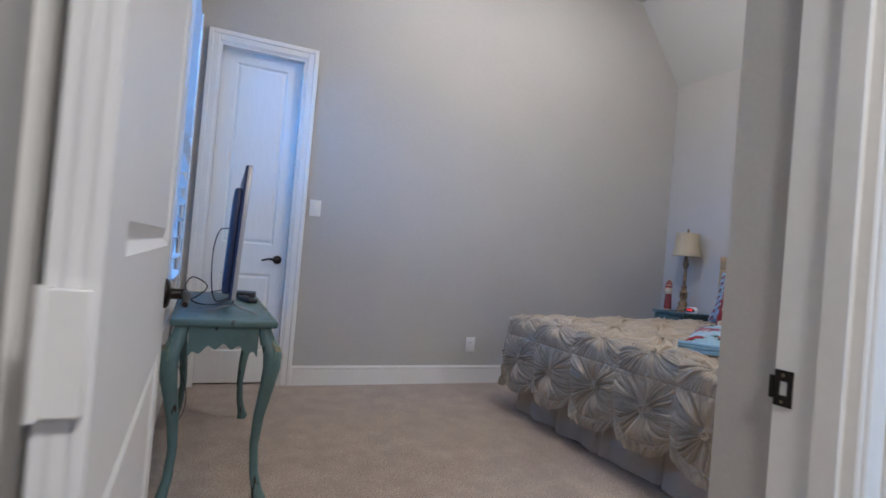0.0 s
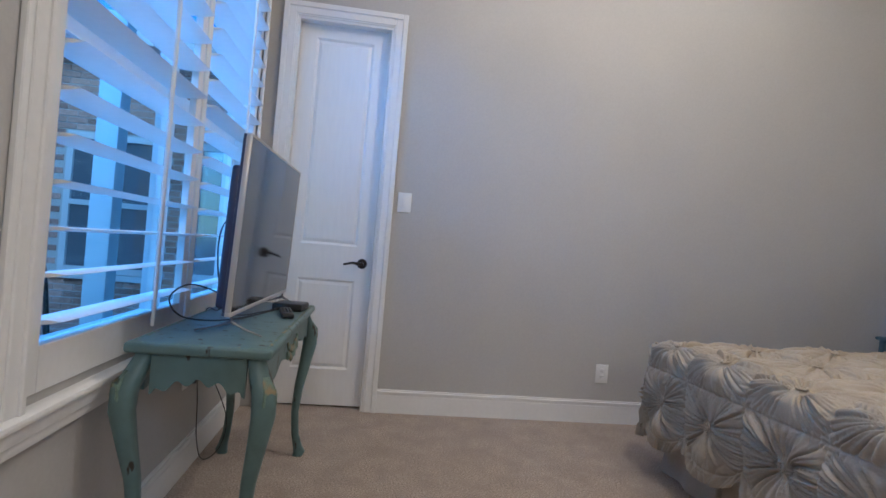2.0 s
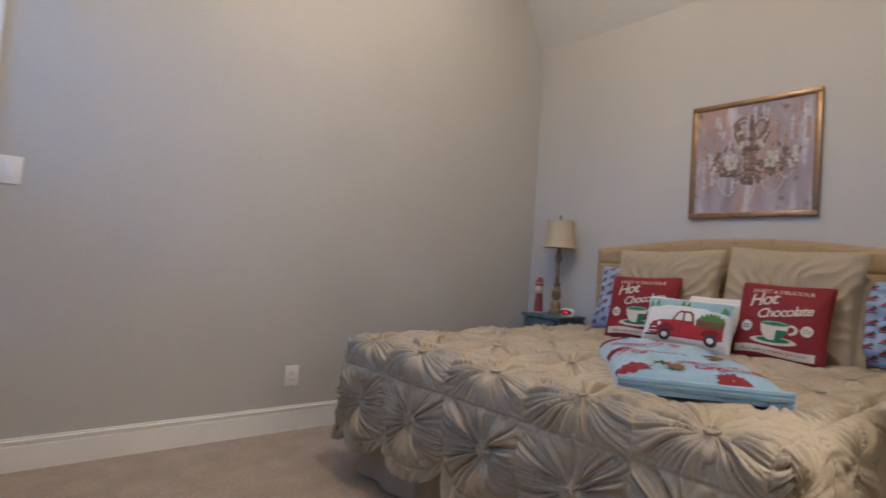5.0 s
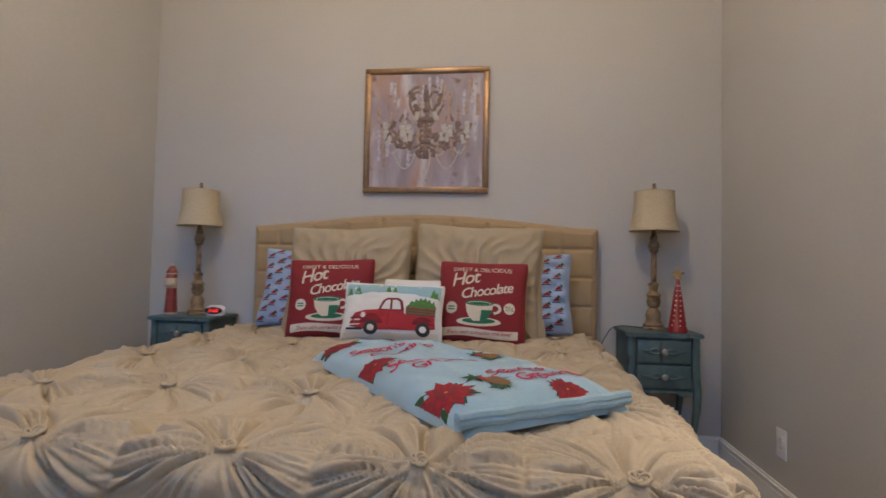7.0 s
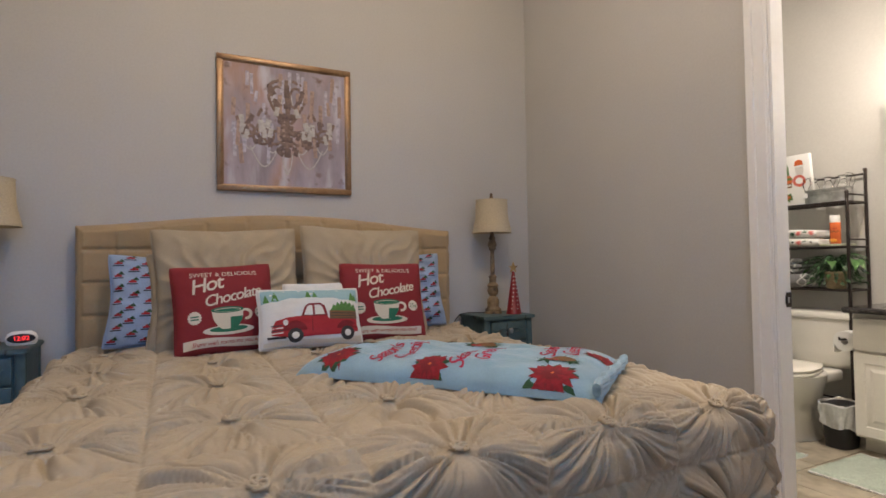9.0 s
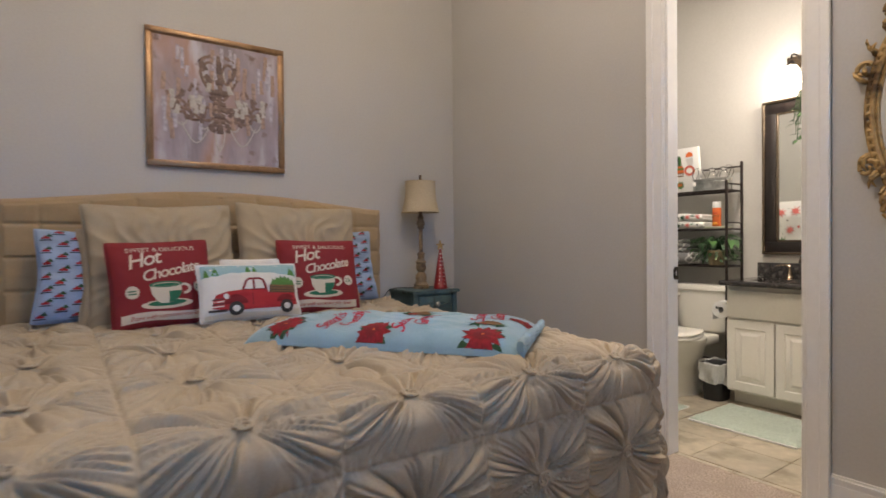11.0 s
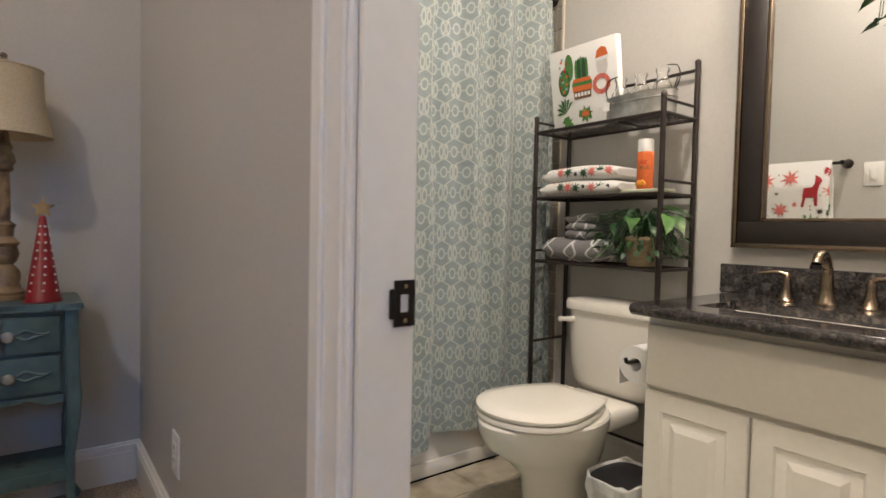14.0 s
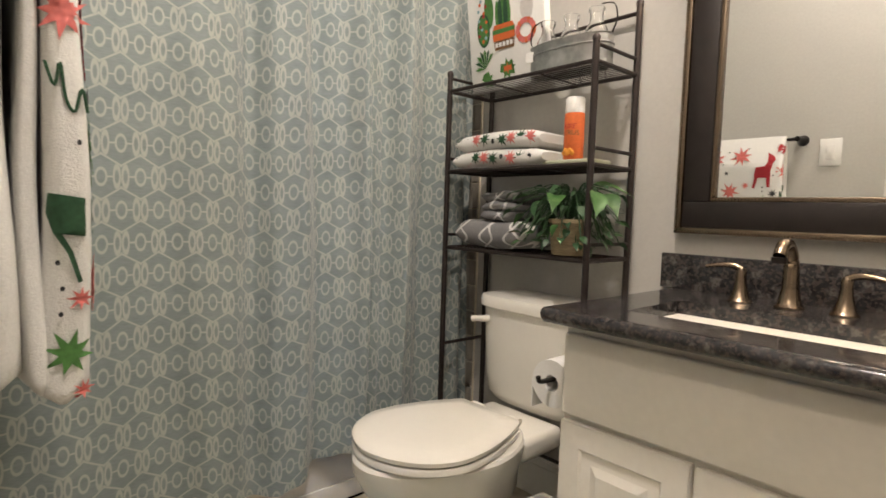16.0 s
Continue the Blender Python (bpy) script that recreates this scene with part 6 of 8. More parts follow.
# tiled end of the tub's recess
ws = bpy.data.objects["wall_bath_south"]
bm = B(3.998, BX1, BY0, BY0 + 0.006, 0.0, 2.105)
gr = structure("tile_backing", bm, WGROUT, "grouted tile wall at the end of the tub", "tile wall")
rows = 21
tile_mesh = finish("tile", B(0, 0.098, 0, 0.006, 0, 0.097, bevel=0.0015, seg=1), WTILE, 0)
edge_mesh = finish("tile", B(0, 0.032, 0, 0.008, 0, 0.097, bevel=0.003, seg=1), WTILE, 0)
for r in range(rows):
    for c in range(-1, 7):
        o = new("tile", edge_mesh if c < 0 else tile_mesh)
        o.parent = gr
        o.location = (4.0 if c < 0 else 4.034 + c * 0.1, BY0 + 0.006, 0.003 + r * 0.100)
part("bullnose", B(3.998, BX1, BY0 + 0.001, BY0 + 0.013, 2.103, 2.150, bevel=0.005), WTILE, gr)

tub = thing("bathtub", (0, 0, 0), "white built-in bathtub behind the curtain", "bathtub")
bm = bmesh.new()
box(bm, 4.065, 4.10, BY0 + 0.012, BY1 - 0.004, 0.0, 0.40, bevel=0.012, seg=3)
box(bm, 4.055, 4.065, BY0 + 0.012, BY1 - 0.004, 0.0, 0.06, bevel=0.003)
part("apron", bm, CHINA, tub)
bm = bmesh.new()
box(bm, 4.055, 4.15, BY0 + 0.012, BY1 - 0.004, 0.40, 0.425, bevel=0.010, seg=3)
box(bm, 4.15, BX1, BY0 + 0.012, BY0 + 0.11, 0.40, 0.425, bevel=0.008)
box(bm, 4.15, BX1, BY1 - 0.11, BY1 - 0.004, 0.40, 0.425, bevel=0.008)
part("rim", bm, CHINA, tub)
part("basin", B(4.15, BX1 - 0.002, BY0 + 0.11, BY1 - 0.11, 0.06, 0.10), CHINA, tub)

rod = thing("shower_rod", (0, 0, 0), "dark bronze shower curtain rod", "curtain rod")
part("rod", T([(4.055, BY0 + 0.012, 2.045), (4.055, BY1 - 0.004, 2.045)], 0.013, 12), BLACKM, rod)
for y, s in ((BY0 + 0.014, 1), (BY1 - 0.006, -1)):
    o = part("flange", LA([(0.030, 0.0), (0.030, 0.008), (0.018, 0.022), (0.015, 0.03)], 20), BLACKM, rod)
    o.matrix_basis = pose(4.055, y, 2.045, -90 * s, 0, 0)


def curtain_mat():
    m = mk("aqua_trellis_curtain", (0.210, 0.252, 0.248), 0.65, grain=0.10, gscale=60, bump=0.2, bscale=300, big=0.08, bigscale=4, sheen=0.3, stretch=(1, 1, 6))
    nt = m.node_tree
    N, L = nt.nodes, nt.links
    b = N["Principled BSDF"]
    old = b.inputs["Base Color"].links[0].from_socket
    uv = N.new("ShaderNodeUVMap")
    uv.uv_map = "cloth"
    sep = N.new("ShaderNodeSeparateXYZ")
    L.new(uv.outputs[0], sep.inputs[0])

    def math_node(op, a, bb=None):
        n = N.new("ShaderNodeMath")
        n.operation = op
        for k, v in enumerate((a, bb)):
            if v is None:
                continue
            if isinstance(v, (int, float)):
                n.inputs[k].default_value = v
            else:
                L.new(v, n.inputs[k])
        return n.outputs[0]
    U, V = sep.outputs[0], sep.outputs[1]
    # woven trellis: rings and twin ovals in alternate columns, tied by slanting strands
    P, Q = 0.086, 0.160
    a1 = math_node("PINGPONG", U, P / 2)
    v1 = math_node("PINGPONG", V, Q / 2)

    def oval(a, v, ca, squash, rad):
        x = math_node("SUBTRACT", a, ca)
        y = math_node("MULTIPLY", v, squash)
        rr = math_node("SQRT", math_node("ADD", math_node("MULTIPLY", x, x), math_node("MULTIPLY", y, y)))
        return math_node("ABSOLUTE", math_node("SUBTRACT", rr, rad))

    def motif(a, v):
        b2 = math_node("SUBTRACT", P / 2, a)
        d = math_node("MINIMUM", oval(a, v, 0.0, 0.58, 0.0112), oval(b2, v, 0.0094, 0.29, 0.0068))
        post = math_node("MAXIMUM", b2, math_node("ABSOLUTE", math_node("SUBTRACT", v, 0.025)))
        post = math_node("MAXIMUM", post, math_node("SUBTRACT", math_node("ABSOLUTE", math_node("SUBTRACT", v, 0.025)), 0.005))
        link = math_node("MAXIMUM", v, math_node("SUBTRACT", math_node("ABSOLUTE", math_node("SUBTRACT", a, 0.019)), 0.0078))
        return math_node("MINIMUM", d, math_node("MINIMUM", post, link))
    d = math_node("MINIMUM", motif(a1, v1), motif(math_node("SUBTRACT", P / 2, a1), math_node("SUBTRACT", Q / 2, v1)))
    slant = math_node("SUBTRACT", v1, math_node("ADD", 0.0265, math_node("MULTIPLY", math_node("SUBTRACT", P / 2, a1), (Q / 2 - 0.053) / (P / 2))))
    d = math_node("MINIMUM", d, math_node("MULTIPLY", math_node("ABSOLUTE", slant), 0.85))
    mr = N.new("ShaderNodeMapRange")
    mr.inputs["From Min"].default_value, mr.inputs["From Max"].default_value = 0.0013, 0.0031
    mr.inputs["To Min"].default_value, mr.inputs["To Max"].default_value = 1.0, 0.0
    L.new(d, mr.inputs["Value"])
    mx = N.new("ShaderNodeMix")
    mx.data_type = "RGBA"
    L.new(mr.outputs[0], mx.inputs["Factor"])
    L.new(old, mx.inputs["A"])
    mx.inputs["B"].default_value = (0.395, 0.41, 0.375, 1)
    L.new(mx.outputs["Result"], b.inputs["Base Color"])
    return m


def shower_curtain():
    th = thing("shower_curtain", (0, 0, 0), "aqua shower curtain with a woven trellis pattern, drawn closed", "shower curtain")
    y0, y1 = BY0 + 0.035, BY1 - 0.02
    ny, nz = 420, 110
    ys, zs = np.linspace(y0, y1, ny), np.linspace(0.165, 1.990, nz)
    Y, Z = np.meshgrid(ys, zs, indexing="ij")
    k = (1.99 - Z) / 1.825
    ph = 25 * (Y - y0) + 3.0 * smooth_noise(Y * 2.6, 0 * Y, 3) + 0.5 * smooth_noise(Y * 3, Z * 1.3, 5)
    deep = 0.35 + 0.65 * np.clip(0.5 + 0.9 * smooth_noise(Y * 2.1 + 4, 0 * Y, 7), 0, 1)
    fold = 0.048 * deep * np.sin(ph) * (1 - 0.30 * k) + 0.013 * np.sin(2.3 * ph + 1) * deep + 0.014 * smooth_noise(Y * 5, Z * 1.2, 9) * k + 0.004 * smooth_noise(Y * 20, Z * 6, 10)
    crease = np.zeros_like(Z)
    for zc, sd in ((0.745, 31), (1.285, 32), (1.62, 33)):
        line = zc + 0.006 * smooth_noise(Y * 3, 0 * Y, sd)
        crease -= 0.004 * np.clip(0.4 + smooth_noise(Y * 4, 0 * Y, sd + 4), 0, 1) * np.exp(-((Z - line) / 0.010) ** 2)
    Z2 = Z + k * (0.022 * np.sin(ph * 0.45 + 1) + 0.012 * smooth_noise(Y * 7, 0 * Y, 41))
    V = np.stack([4.000 - fold - crease, Y, Z2], -1)
    me = mesh_from_grid("cloth", V, curtain_mat())
    arc = np.concatenate([[0], np.cumsum(np.hypot(np.diff(V[:, 30, 0]), np.diff(V[:, 30, 1])))])
    uvl = me.uv_layers.new(name="cloth")
    U = np.repeat(arc[:, None], nz, 1).reshape(-1)
    W = Z.reshape(-1)
    li = np.empty(len(me.loops), dtype=np.int32)
    me.loops.foreach_get("vertex_index", li)
    uvl.data.foreach_set("uv", np.stack([U[li], W[li]], -1).reshape(-1))
    o = new("cloth", me)
    o.parent = th
    for i in range(11):
        y = y0 + 0.04 + (y1 - y0 - 0.08) * i / 10
        hk = part("hook", T([(4.055 + 0.022 * math.cos(a), y, 2.045 + 0.028 * math.sin(a) - 0.008) for a in [math.pi * 2 * q / 18 for q in range(19)]], 0.0025, 6), BLACKM, th, "dark curtain hook with a bead")
        bm = bmesh.new()
        bmesh.ops.create_uvsphere(bm, u_segments=12, v_segments=8, radius=0.011, matrix=Matrix.Translation((4.030, y, 2.012)))
        part("bead", bm, BLACKM, hk)
    return th


shower_curtain()


# ---- toilet ----
def toilet():
    cx = 3.543
    th = thing("toilet", (cx, 0, 0), "white two-piece toilet with closed lid", "toilet")
    bm = bmesh.new()
    loft(bm, [(0, -0.105, 0.383, 0.150, 0.070), (0, -0.105, 0.392, 0.178, 0.084), (0, -0.105, 0.415, 0.196, 0.092), (0, -0.105, 0.47, 0.206, 0.098), (0, -0.105, 0.58, 0.213, 0.102), (0, -0.105, 0.685, 0.217, 0.104)], 48, 3.6)
    tk = part("tank", bm, CHINA, th)
    bm = bmesh.new()
    loft(bm, [(0, -0.103, 0.684, 0.219, 0.107), (0, -0.103, 0.690, 0.227, 0.113), (0, -0.103, 0.712, 0.228, 0.114), (0, -0.103, 0.724, 0.222, 0.108), (0, -0.103, 0.729, 0.19, 0.085)], 48, 3.8)
    part("tank_lid", bm, CHINA, tk)
    lv = bmesh.new()
    tube(lv, [(0.165, -0.014, 0.648), (0.172, 0.008, 0.648), (0.186, 0.014, 0.647), (0.206, 0.016, 0.643)], [0.012, 0.010, 0.009, 0.011], 10)
    part("flush_lever", lv, CHINA, tk)

    def oval(a, b0, b1, z, n=40):
        return [(a * math.cos(t) * (1 - 0.10 * max(math.sin(t), 0)), (b1 if math.sin(t) > 0 else b0) * math.sin(t), z) for t in [2 * math.pi * i / n for i in range(n)]]

    def rings(bm, rr):
        vs = [[bm.verts.new(p) for p in r] for r in rr]
        n = len(vs[0])
        for a, b in zip(vs, vs[1:]):
            for i in range(n):
                bm.faces.new((a[i], a[(i + 1) % n], b[(i + 1) % n], b[i]))
        bm.faces.new(vs[0][::-1])
        bm.faces.new(vs[-1])
    Yc = 0.31
    sh = lambda r, dy: [(x, y + dy, z) for x, y, z in r]
    bm = bmesh.new()
    rings(bm, [sh(oval(0.118, 0.20, 0.19, 0.0), 0.24), sh(oval(0.112, 0.19, 0.175, 0.02), 0.24), sh(oval(0.100, 0.18, 0.150, 0.10), 0.24), sh(oval(0.105, 0.18, 0.155, 0.19), 0.25), sh(oval(0.140, 0.20, 0.195, 0.25), 0.27), sh(oval(0.172, 0.22, 0.240, 0.31), Yc), sh(oval(0.184, 0.235, 0.262, 0.355), Yc), sh(oval(0.186, 0.235, 0.265, 0.385), Yc), sh(oval(0.180, 0.23, 0.258, 0.392), Yc)])
    part("bowl", bm, CHINA, th)
    part("shelf", B(-0.14, 0.14, -0.02, 0.16, 0.32, 0.388, bevel=0.02, seg=3), CHINA, th)
    def lid_line(inset, z, n=60, back=0.140, front=0.565):
        """An elongated seat's outline: straight across the hinges, widest before the middle, round in front."""
        pts = []
        yw = 0.395
        for i in range(n):
            t = -1 + 2 * i / (n - 1)
            q = abs(t)
            if q < 0.62:
                a = q / 0.62 * math.pi / 2
                x, y = (0.184 - inset) * math.sin(a) ** 1.12, yw + (front - inset - yw) * math.cos(a)
            else:
                w = (q - 0.62) / 0.38
                y = yw - (yw - back - inset) * w
                x = (0.184 - inset) - 0.074 * w ** 1.9
            pts.append((math.copysign(x, t), y, z))
        return pts
    bm = bmesh.new()
    rings(bm, [lid_line(0.006, 0.393), lid_line(0.0, 0.397), lid_line(0.0, 0.408), lid_line(0.004, 0.413)])
    part("seat", bm, CHINA, th)
    bm = bmesh.new()
    rings(bm, [lid_line(0.008, 0.4145), lid_line(0.001, 0.418), lid_line(0.0, 0.428), lid_line(0.010, 0.436), lid_line(0.05, 0.441), lid_line(0.10, 0.4425)])
    part("lid", bm, CHINA, th)
    for x in (-0.07, 0.07):
        part("hinge", T([(x - 0.02, 0.118, 0.415), (x + 0.02, 0.118, 0.415)], 0.011, 10), CHINA, th)
    for x in (-0.10, 0.10):
        part("bolt_cap", LA([(0.014, 0.0), (0.013, 0.012), (0.006, 0.018), (0.0, 0.019)], 14, x, 0.16), CHINA, th)
    return th


toilet()


# ---- shelf over the toilet ----
SX0, SX1, SF, SB = 3.355, 3.930, -0.015, -0.225


def etagere():
    th = thing("etagere", (0, 0, 0), "dark bronze metal three-shelf rack over the toilet", "shelf rack")
    for x, y, h in ((SX0, SF, 1.455), (SX1, SF, 1.455), (SX0, SB, 1.600), (SX1, SB, 1.600)):
        po = part("post", T([(x, y, 0.0), (x, y, h)], 0.0095, 12), SHELFM, th)
        part("cap", LA([(0.011, 0.0), (0.011, 0.010), (0.006, 0.016)], 12, x, y), SHELFM, po).location = (0, 0, h - 0.004)
    for z in (0.862, 1.125, 1.398):
        bm = bmesh.new()
        for y in (SF, SB):
            tube(bm, [(SX0, y, z), (SX1, y, z)], 0.0065, 8)
        for x in (SX0, SX1):
            tube(bm, [(x, SF, z), (x, SB, z)], 0.0065, 8)
        sf = part("shelf", bm, SHELFM, th)
        for i in range(11):
            y = SF - 0.018 - i * 0.0175
            part("wire", T([(SX0, y, z + 0.001), (SX1, y, z + 0.001)], 0.0016, 6), SHELFM, sf)
        for x in (SX0 + 0.19, SX0 + 0.38):
            part("cross_wire", T([(x, SF, z - 0.003), (x, SB, z - 0.003)], 0.0028, 6), SHELFM, sf)
        for x in (SX0, SX1):
            part("side_rail", T([(x, SF, z + 0.045), (x, SB, z + 0.045)], 0.0055, 8), SHELFM, th)
    part("back_rail", T([(SX0, SB, 1.575), (SX1, SB, 1.575)], 0.0065, 8), SHELFM, th)
    for x in (SX0, SX1):
        part("brace", T([(x, SF, 0.52), (x, SB, 0.52)], 0.006, 8), SHELFM, th)
    part("brace", T([(SX0, SB, 0.16), (SX1, SB, 0.16)], 0.006, 8), SHELFM, th)
    for x in (SX0 + 0.07, SX0 + 0.16):
        part("scroll_wire", T([(x + 0.03 * math.sin(t * 2), SB + 0.006, 1.57 - 0.17 * t) for t in [q / 10 for q in range(11)]], 0.002, 6), SHELFM, th)
    return th


etagere()

cv = thing("holiday_canvas", (3.745, -0.175, 1.406), "white canvas print of cacti and a llama leaning on the shelf", "canvas")
cv.matrix_basis = pose(3.765, -0.125, 1.407, 8, 0, 180)
CW, CH = 0.33, 0.335
part("canvas", B(-CW / 2, CW / 2, 0, 0.030, 0, CH, bevel=0.002), PAPER, cv)


def cprint(name, outline, mat, d=0.0012):
    bm = bmesh.new()
    f = [bm.verts.new((x - CW / 2, -d, z)) for x, z in outline]
    fc = bm.faces.new(f)
    bmesh.ops.triangulate(bm, faces=[fc])
    part(name, bm, mat, cv, smooth=0)


# the picture is seen from the front: x runs from its own right-hand side
cprint("cactus_print", ellipse(0.100, 0.255, 0.022, 0.055, 20), PRINTGL)
cprint("cactus_print", ellipse(0.072, 0.200, 0.030, 0.055, 20), PRINTGD, 0.0016)
cprint("cactus_print", ellipse(0.072, 0.200, 0.024, 0.048, 20), PRINTGL, 0.0020)
for k in range(14):
    a, b2 = 0.070 + 0.018 * math.sin(k * 2.4), 0.165 + 0.010 * k
    cprint("bulb_print", ellipse(a, b2, 0.006, 0.006, 8), (PRINTO, PRINTBL, PRINTR)[k % 3], 0.0026)
for k in range(5):
    cprint("cactus_print", ellipse(0.138 + 0.012 * k, 0.235, 0.010, 0.055 - 0.004 * abs(k - 2), 16), PRINTGD if k % 2 else PRINTGL, 0.0016 + 0.0004 * (k % 2))
cprint("pot_print", [(0.122, 0.205), (0.202, 0.205), (0.212, 0.185), (0.210, 0.155), (0.115, 0.155), (0.112, 0.185)], PRINTO, 0.0022)
cprint("pot_stripe", [(0.114, 0.190), (0.211, 0.190), (0.212, 0.176), (0.113, 0.176)], PRINTGL, 0.0028)
cprint("pot_rim", [(0.118, 0.155), (0.207, 0.155), (0.204, 0.125), (0.121, 0.125)], PRINTBR, 0.0022)
for k in range(5):
    cprint("pot_pattern", [(0.124 + 0.016 * k, 0.134), (0.136 + 0.016 * k, 0.134), (0.136 + 0.016 * k, 0.148), (0.124 + 0.016 * k, 0.148)], PAPER, 0.0030)
GREYP = mk("grey_print", (0.62, 0.59, 0.56), 0.9, grain=0.06)
cprint("llama_print", ellipse(0.262, 0.235, 0.026, 0.045, 22), GREYP, 0.0014)
cprint("llama_hat", [(0.232, 0.262), (0.292, 0.266), (0.284, 0.295), (0.262, 0.305), (0.240, 0.292)], PRINTO, 0.0020)
cprint("llama_hat_brim", [(0.228, 0.252), (0.294, 0.256), (0.293, 0.268), (0.229, 0.264)], PAPER, 0.0026)
ring = ellipse(0.255, 0.165, 0.040, 0.036, 24) 
for k in range(16):
    a = 2 * math.pi * k / 16
    cprint("wreath_print", ellipse(0.255 + 0.033 * math.cos(a), 0.165 + 0.030 * math.sin(a), 0.010, 0.010, 10), PRINTPK if k % 3 else PRINTO, 0.0018 + 0.0003 * (k % 3))
for k in range(7):
    a = radians(40 + 25 * k)
    cprint("agave_print", [(0.072, 0.075), (0.072 + 0.035 * math.cos(a) - 0.006 * math.sin(a), 0.085 + 0.045 * math.sin(a) + 0.006 * math.cos(a)), (0.072 + 0.050 * math.cos(a), 0.085 + 0.055 * math.sin(a)), (0.072 + 0.03 * math.cos(a) + 0.006 * math.sin(a), 0.085 + 0.04 * math.sin(a) - 0.006 * math.cos(a))], PRINTGD if k % 2 else PRINTGL, 0.0014 + 0.0003 * k)
cprint("succulent_print", star(0.172, 0.060, 0.020, 0.036, 8, 0.2), PRINTGL, 0.0014)
cprint("succulent_print", star(0.080, 0.035, 0.016, 0.030, 8, 0.6), PRINTGL, 0.0014)
cprint("succulent_print", star(0.172, 0.062, 0.008, 0.020, 6, 0.6), PRINTO, 0.0020)

ty = thing("metal_tray", (3.50, -0.10, 1.404), "oval galvanized metal caddy holding glass bottles", "caddy")
bm = bmesh.new()
n = 48
ov = [(0.135 * math.copysign(abs(math.cos(a)) ** 0.8, math.cos(a)), 0.055 * math.copysign(abs(math.sin(a)) ** 0.8, math.sin(a))) for a in [2 * math.pi * i / n for i in range(n)]]
rr = [[bm.verts.new((x * k, y * k, z)) for x, y in ov] for k, z in ((0.93, 0.0), (1.0, 0.004), (1.0, 0.085), (1.03, 0.088), (1.0, 0.086), (0.97, 0.080), (0.96, 0.006))]
for a, b in zip(rr, rr[1:]):
    for i in range(n):
        bm.faces.new((a[i], a[(i + 1) % n], b[(i + 1) % n], b[i]))
bm.faces.new(rr[0][::-1])
bm.faces.new(rr[-1])
part("body", bm, GALV, ty)
part("band", T([(x * 1.005, y * 1.005, 0.062) for x, y in ov + ov[:1]], 0.003, 6), GALV, ty)
part("tag", B(0.098, 0.125, 0.049, 0.052, 0.040, 0.070), PAPER, ty)
for s in (-1, 1):
    part("handle", T(catmull([(s * 0.130, 0.0, 0.080), (s * 0.150, 0.0, 0.120), (s * 0.140, 0.0, 0.165), (s * 0.10, 0.0, 0.175)], 5), 0.002, 6), BLACKM, ty)
for k, dx in enumerate((-0.085, 0.0, 0.085)):
    bt = thing("glass_bottle", (3.50 + dx, -0.10, 1.4095), "clear glass milk bottle standing in a metal caddy", "bottle", "glass bottles")
    prof = [(0.030, 0.0), (0.034, 0.004), (0.035, 0.080), (0.032, 0.100), (0.020, 0.122), (0.018, 0.140), (0.023, 0.150), (0.023, 0.160), (0.019, 0.160), (0.015, 0.140), (0.017, 0.123), (0.029, 0.100), (0.032, 0.080), (0.031, 0.006), (0.0, 0.005)]
    part("glass", LA(prof, 24), GLASS, bt)


def folded_towel(name, at, size, layers, material, label, turn=0.0, group=""):
    th = thing(name, at, label, "towel", group, turn)
    w, d, h = size
    for k in range(layers):
        lh = h / layers
        bm = bmesh.new()
        pts = []
        for i in range(11):
            a = -math.pi / 2 + math.pi * i / 10
            pts.append((d / 2 - lh / 2 + lh / 2 * math.cos(a), lh * k + lh / 2 + lh / 2 * 0.96 * math.sin(a)))
        prof = pts + [(-d / 2, lh * k + lh * 0.97), (-d / 2, lh * k + lh * 0.03)]
        m = 36
        rngs = []
        for j in range(m + 1):
            s = j / m
            x = -w / 2 + w * s
            wob = 0.004 * math.sin(s * 9 + k * 2)
            e = min(1.0, 0.45 + 0.55 * math.sqrt(min(1.0, 9 * min(s, 1 - s))))
            rngs.append([bm.verts.new((x + 0.004 * math.sin(k * 3.1), y * (0.97 + 0.03 * e) + wob, lh * k + (z0 - lh * k - lh / 2) * e + lh / 2 + 0.004 * math.sin(s * 7 + 1.7 * k + 9 * at[2]))) for y, z0 in prof])
        for a, b in zip(rngs, rngs[1:]):
            for i in range(len(prof)):
                bm.faces.new((a[i], a[(i + 1) % len(prof)], b[(i + 1) % len(prof)], b[i]))
        bm.faces.new(rngs[0][::-1])
        bm.faces.new(rngs[-1])
        part("layer", bm, material, th)
    return th


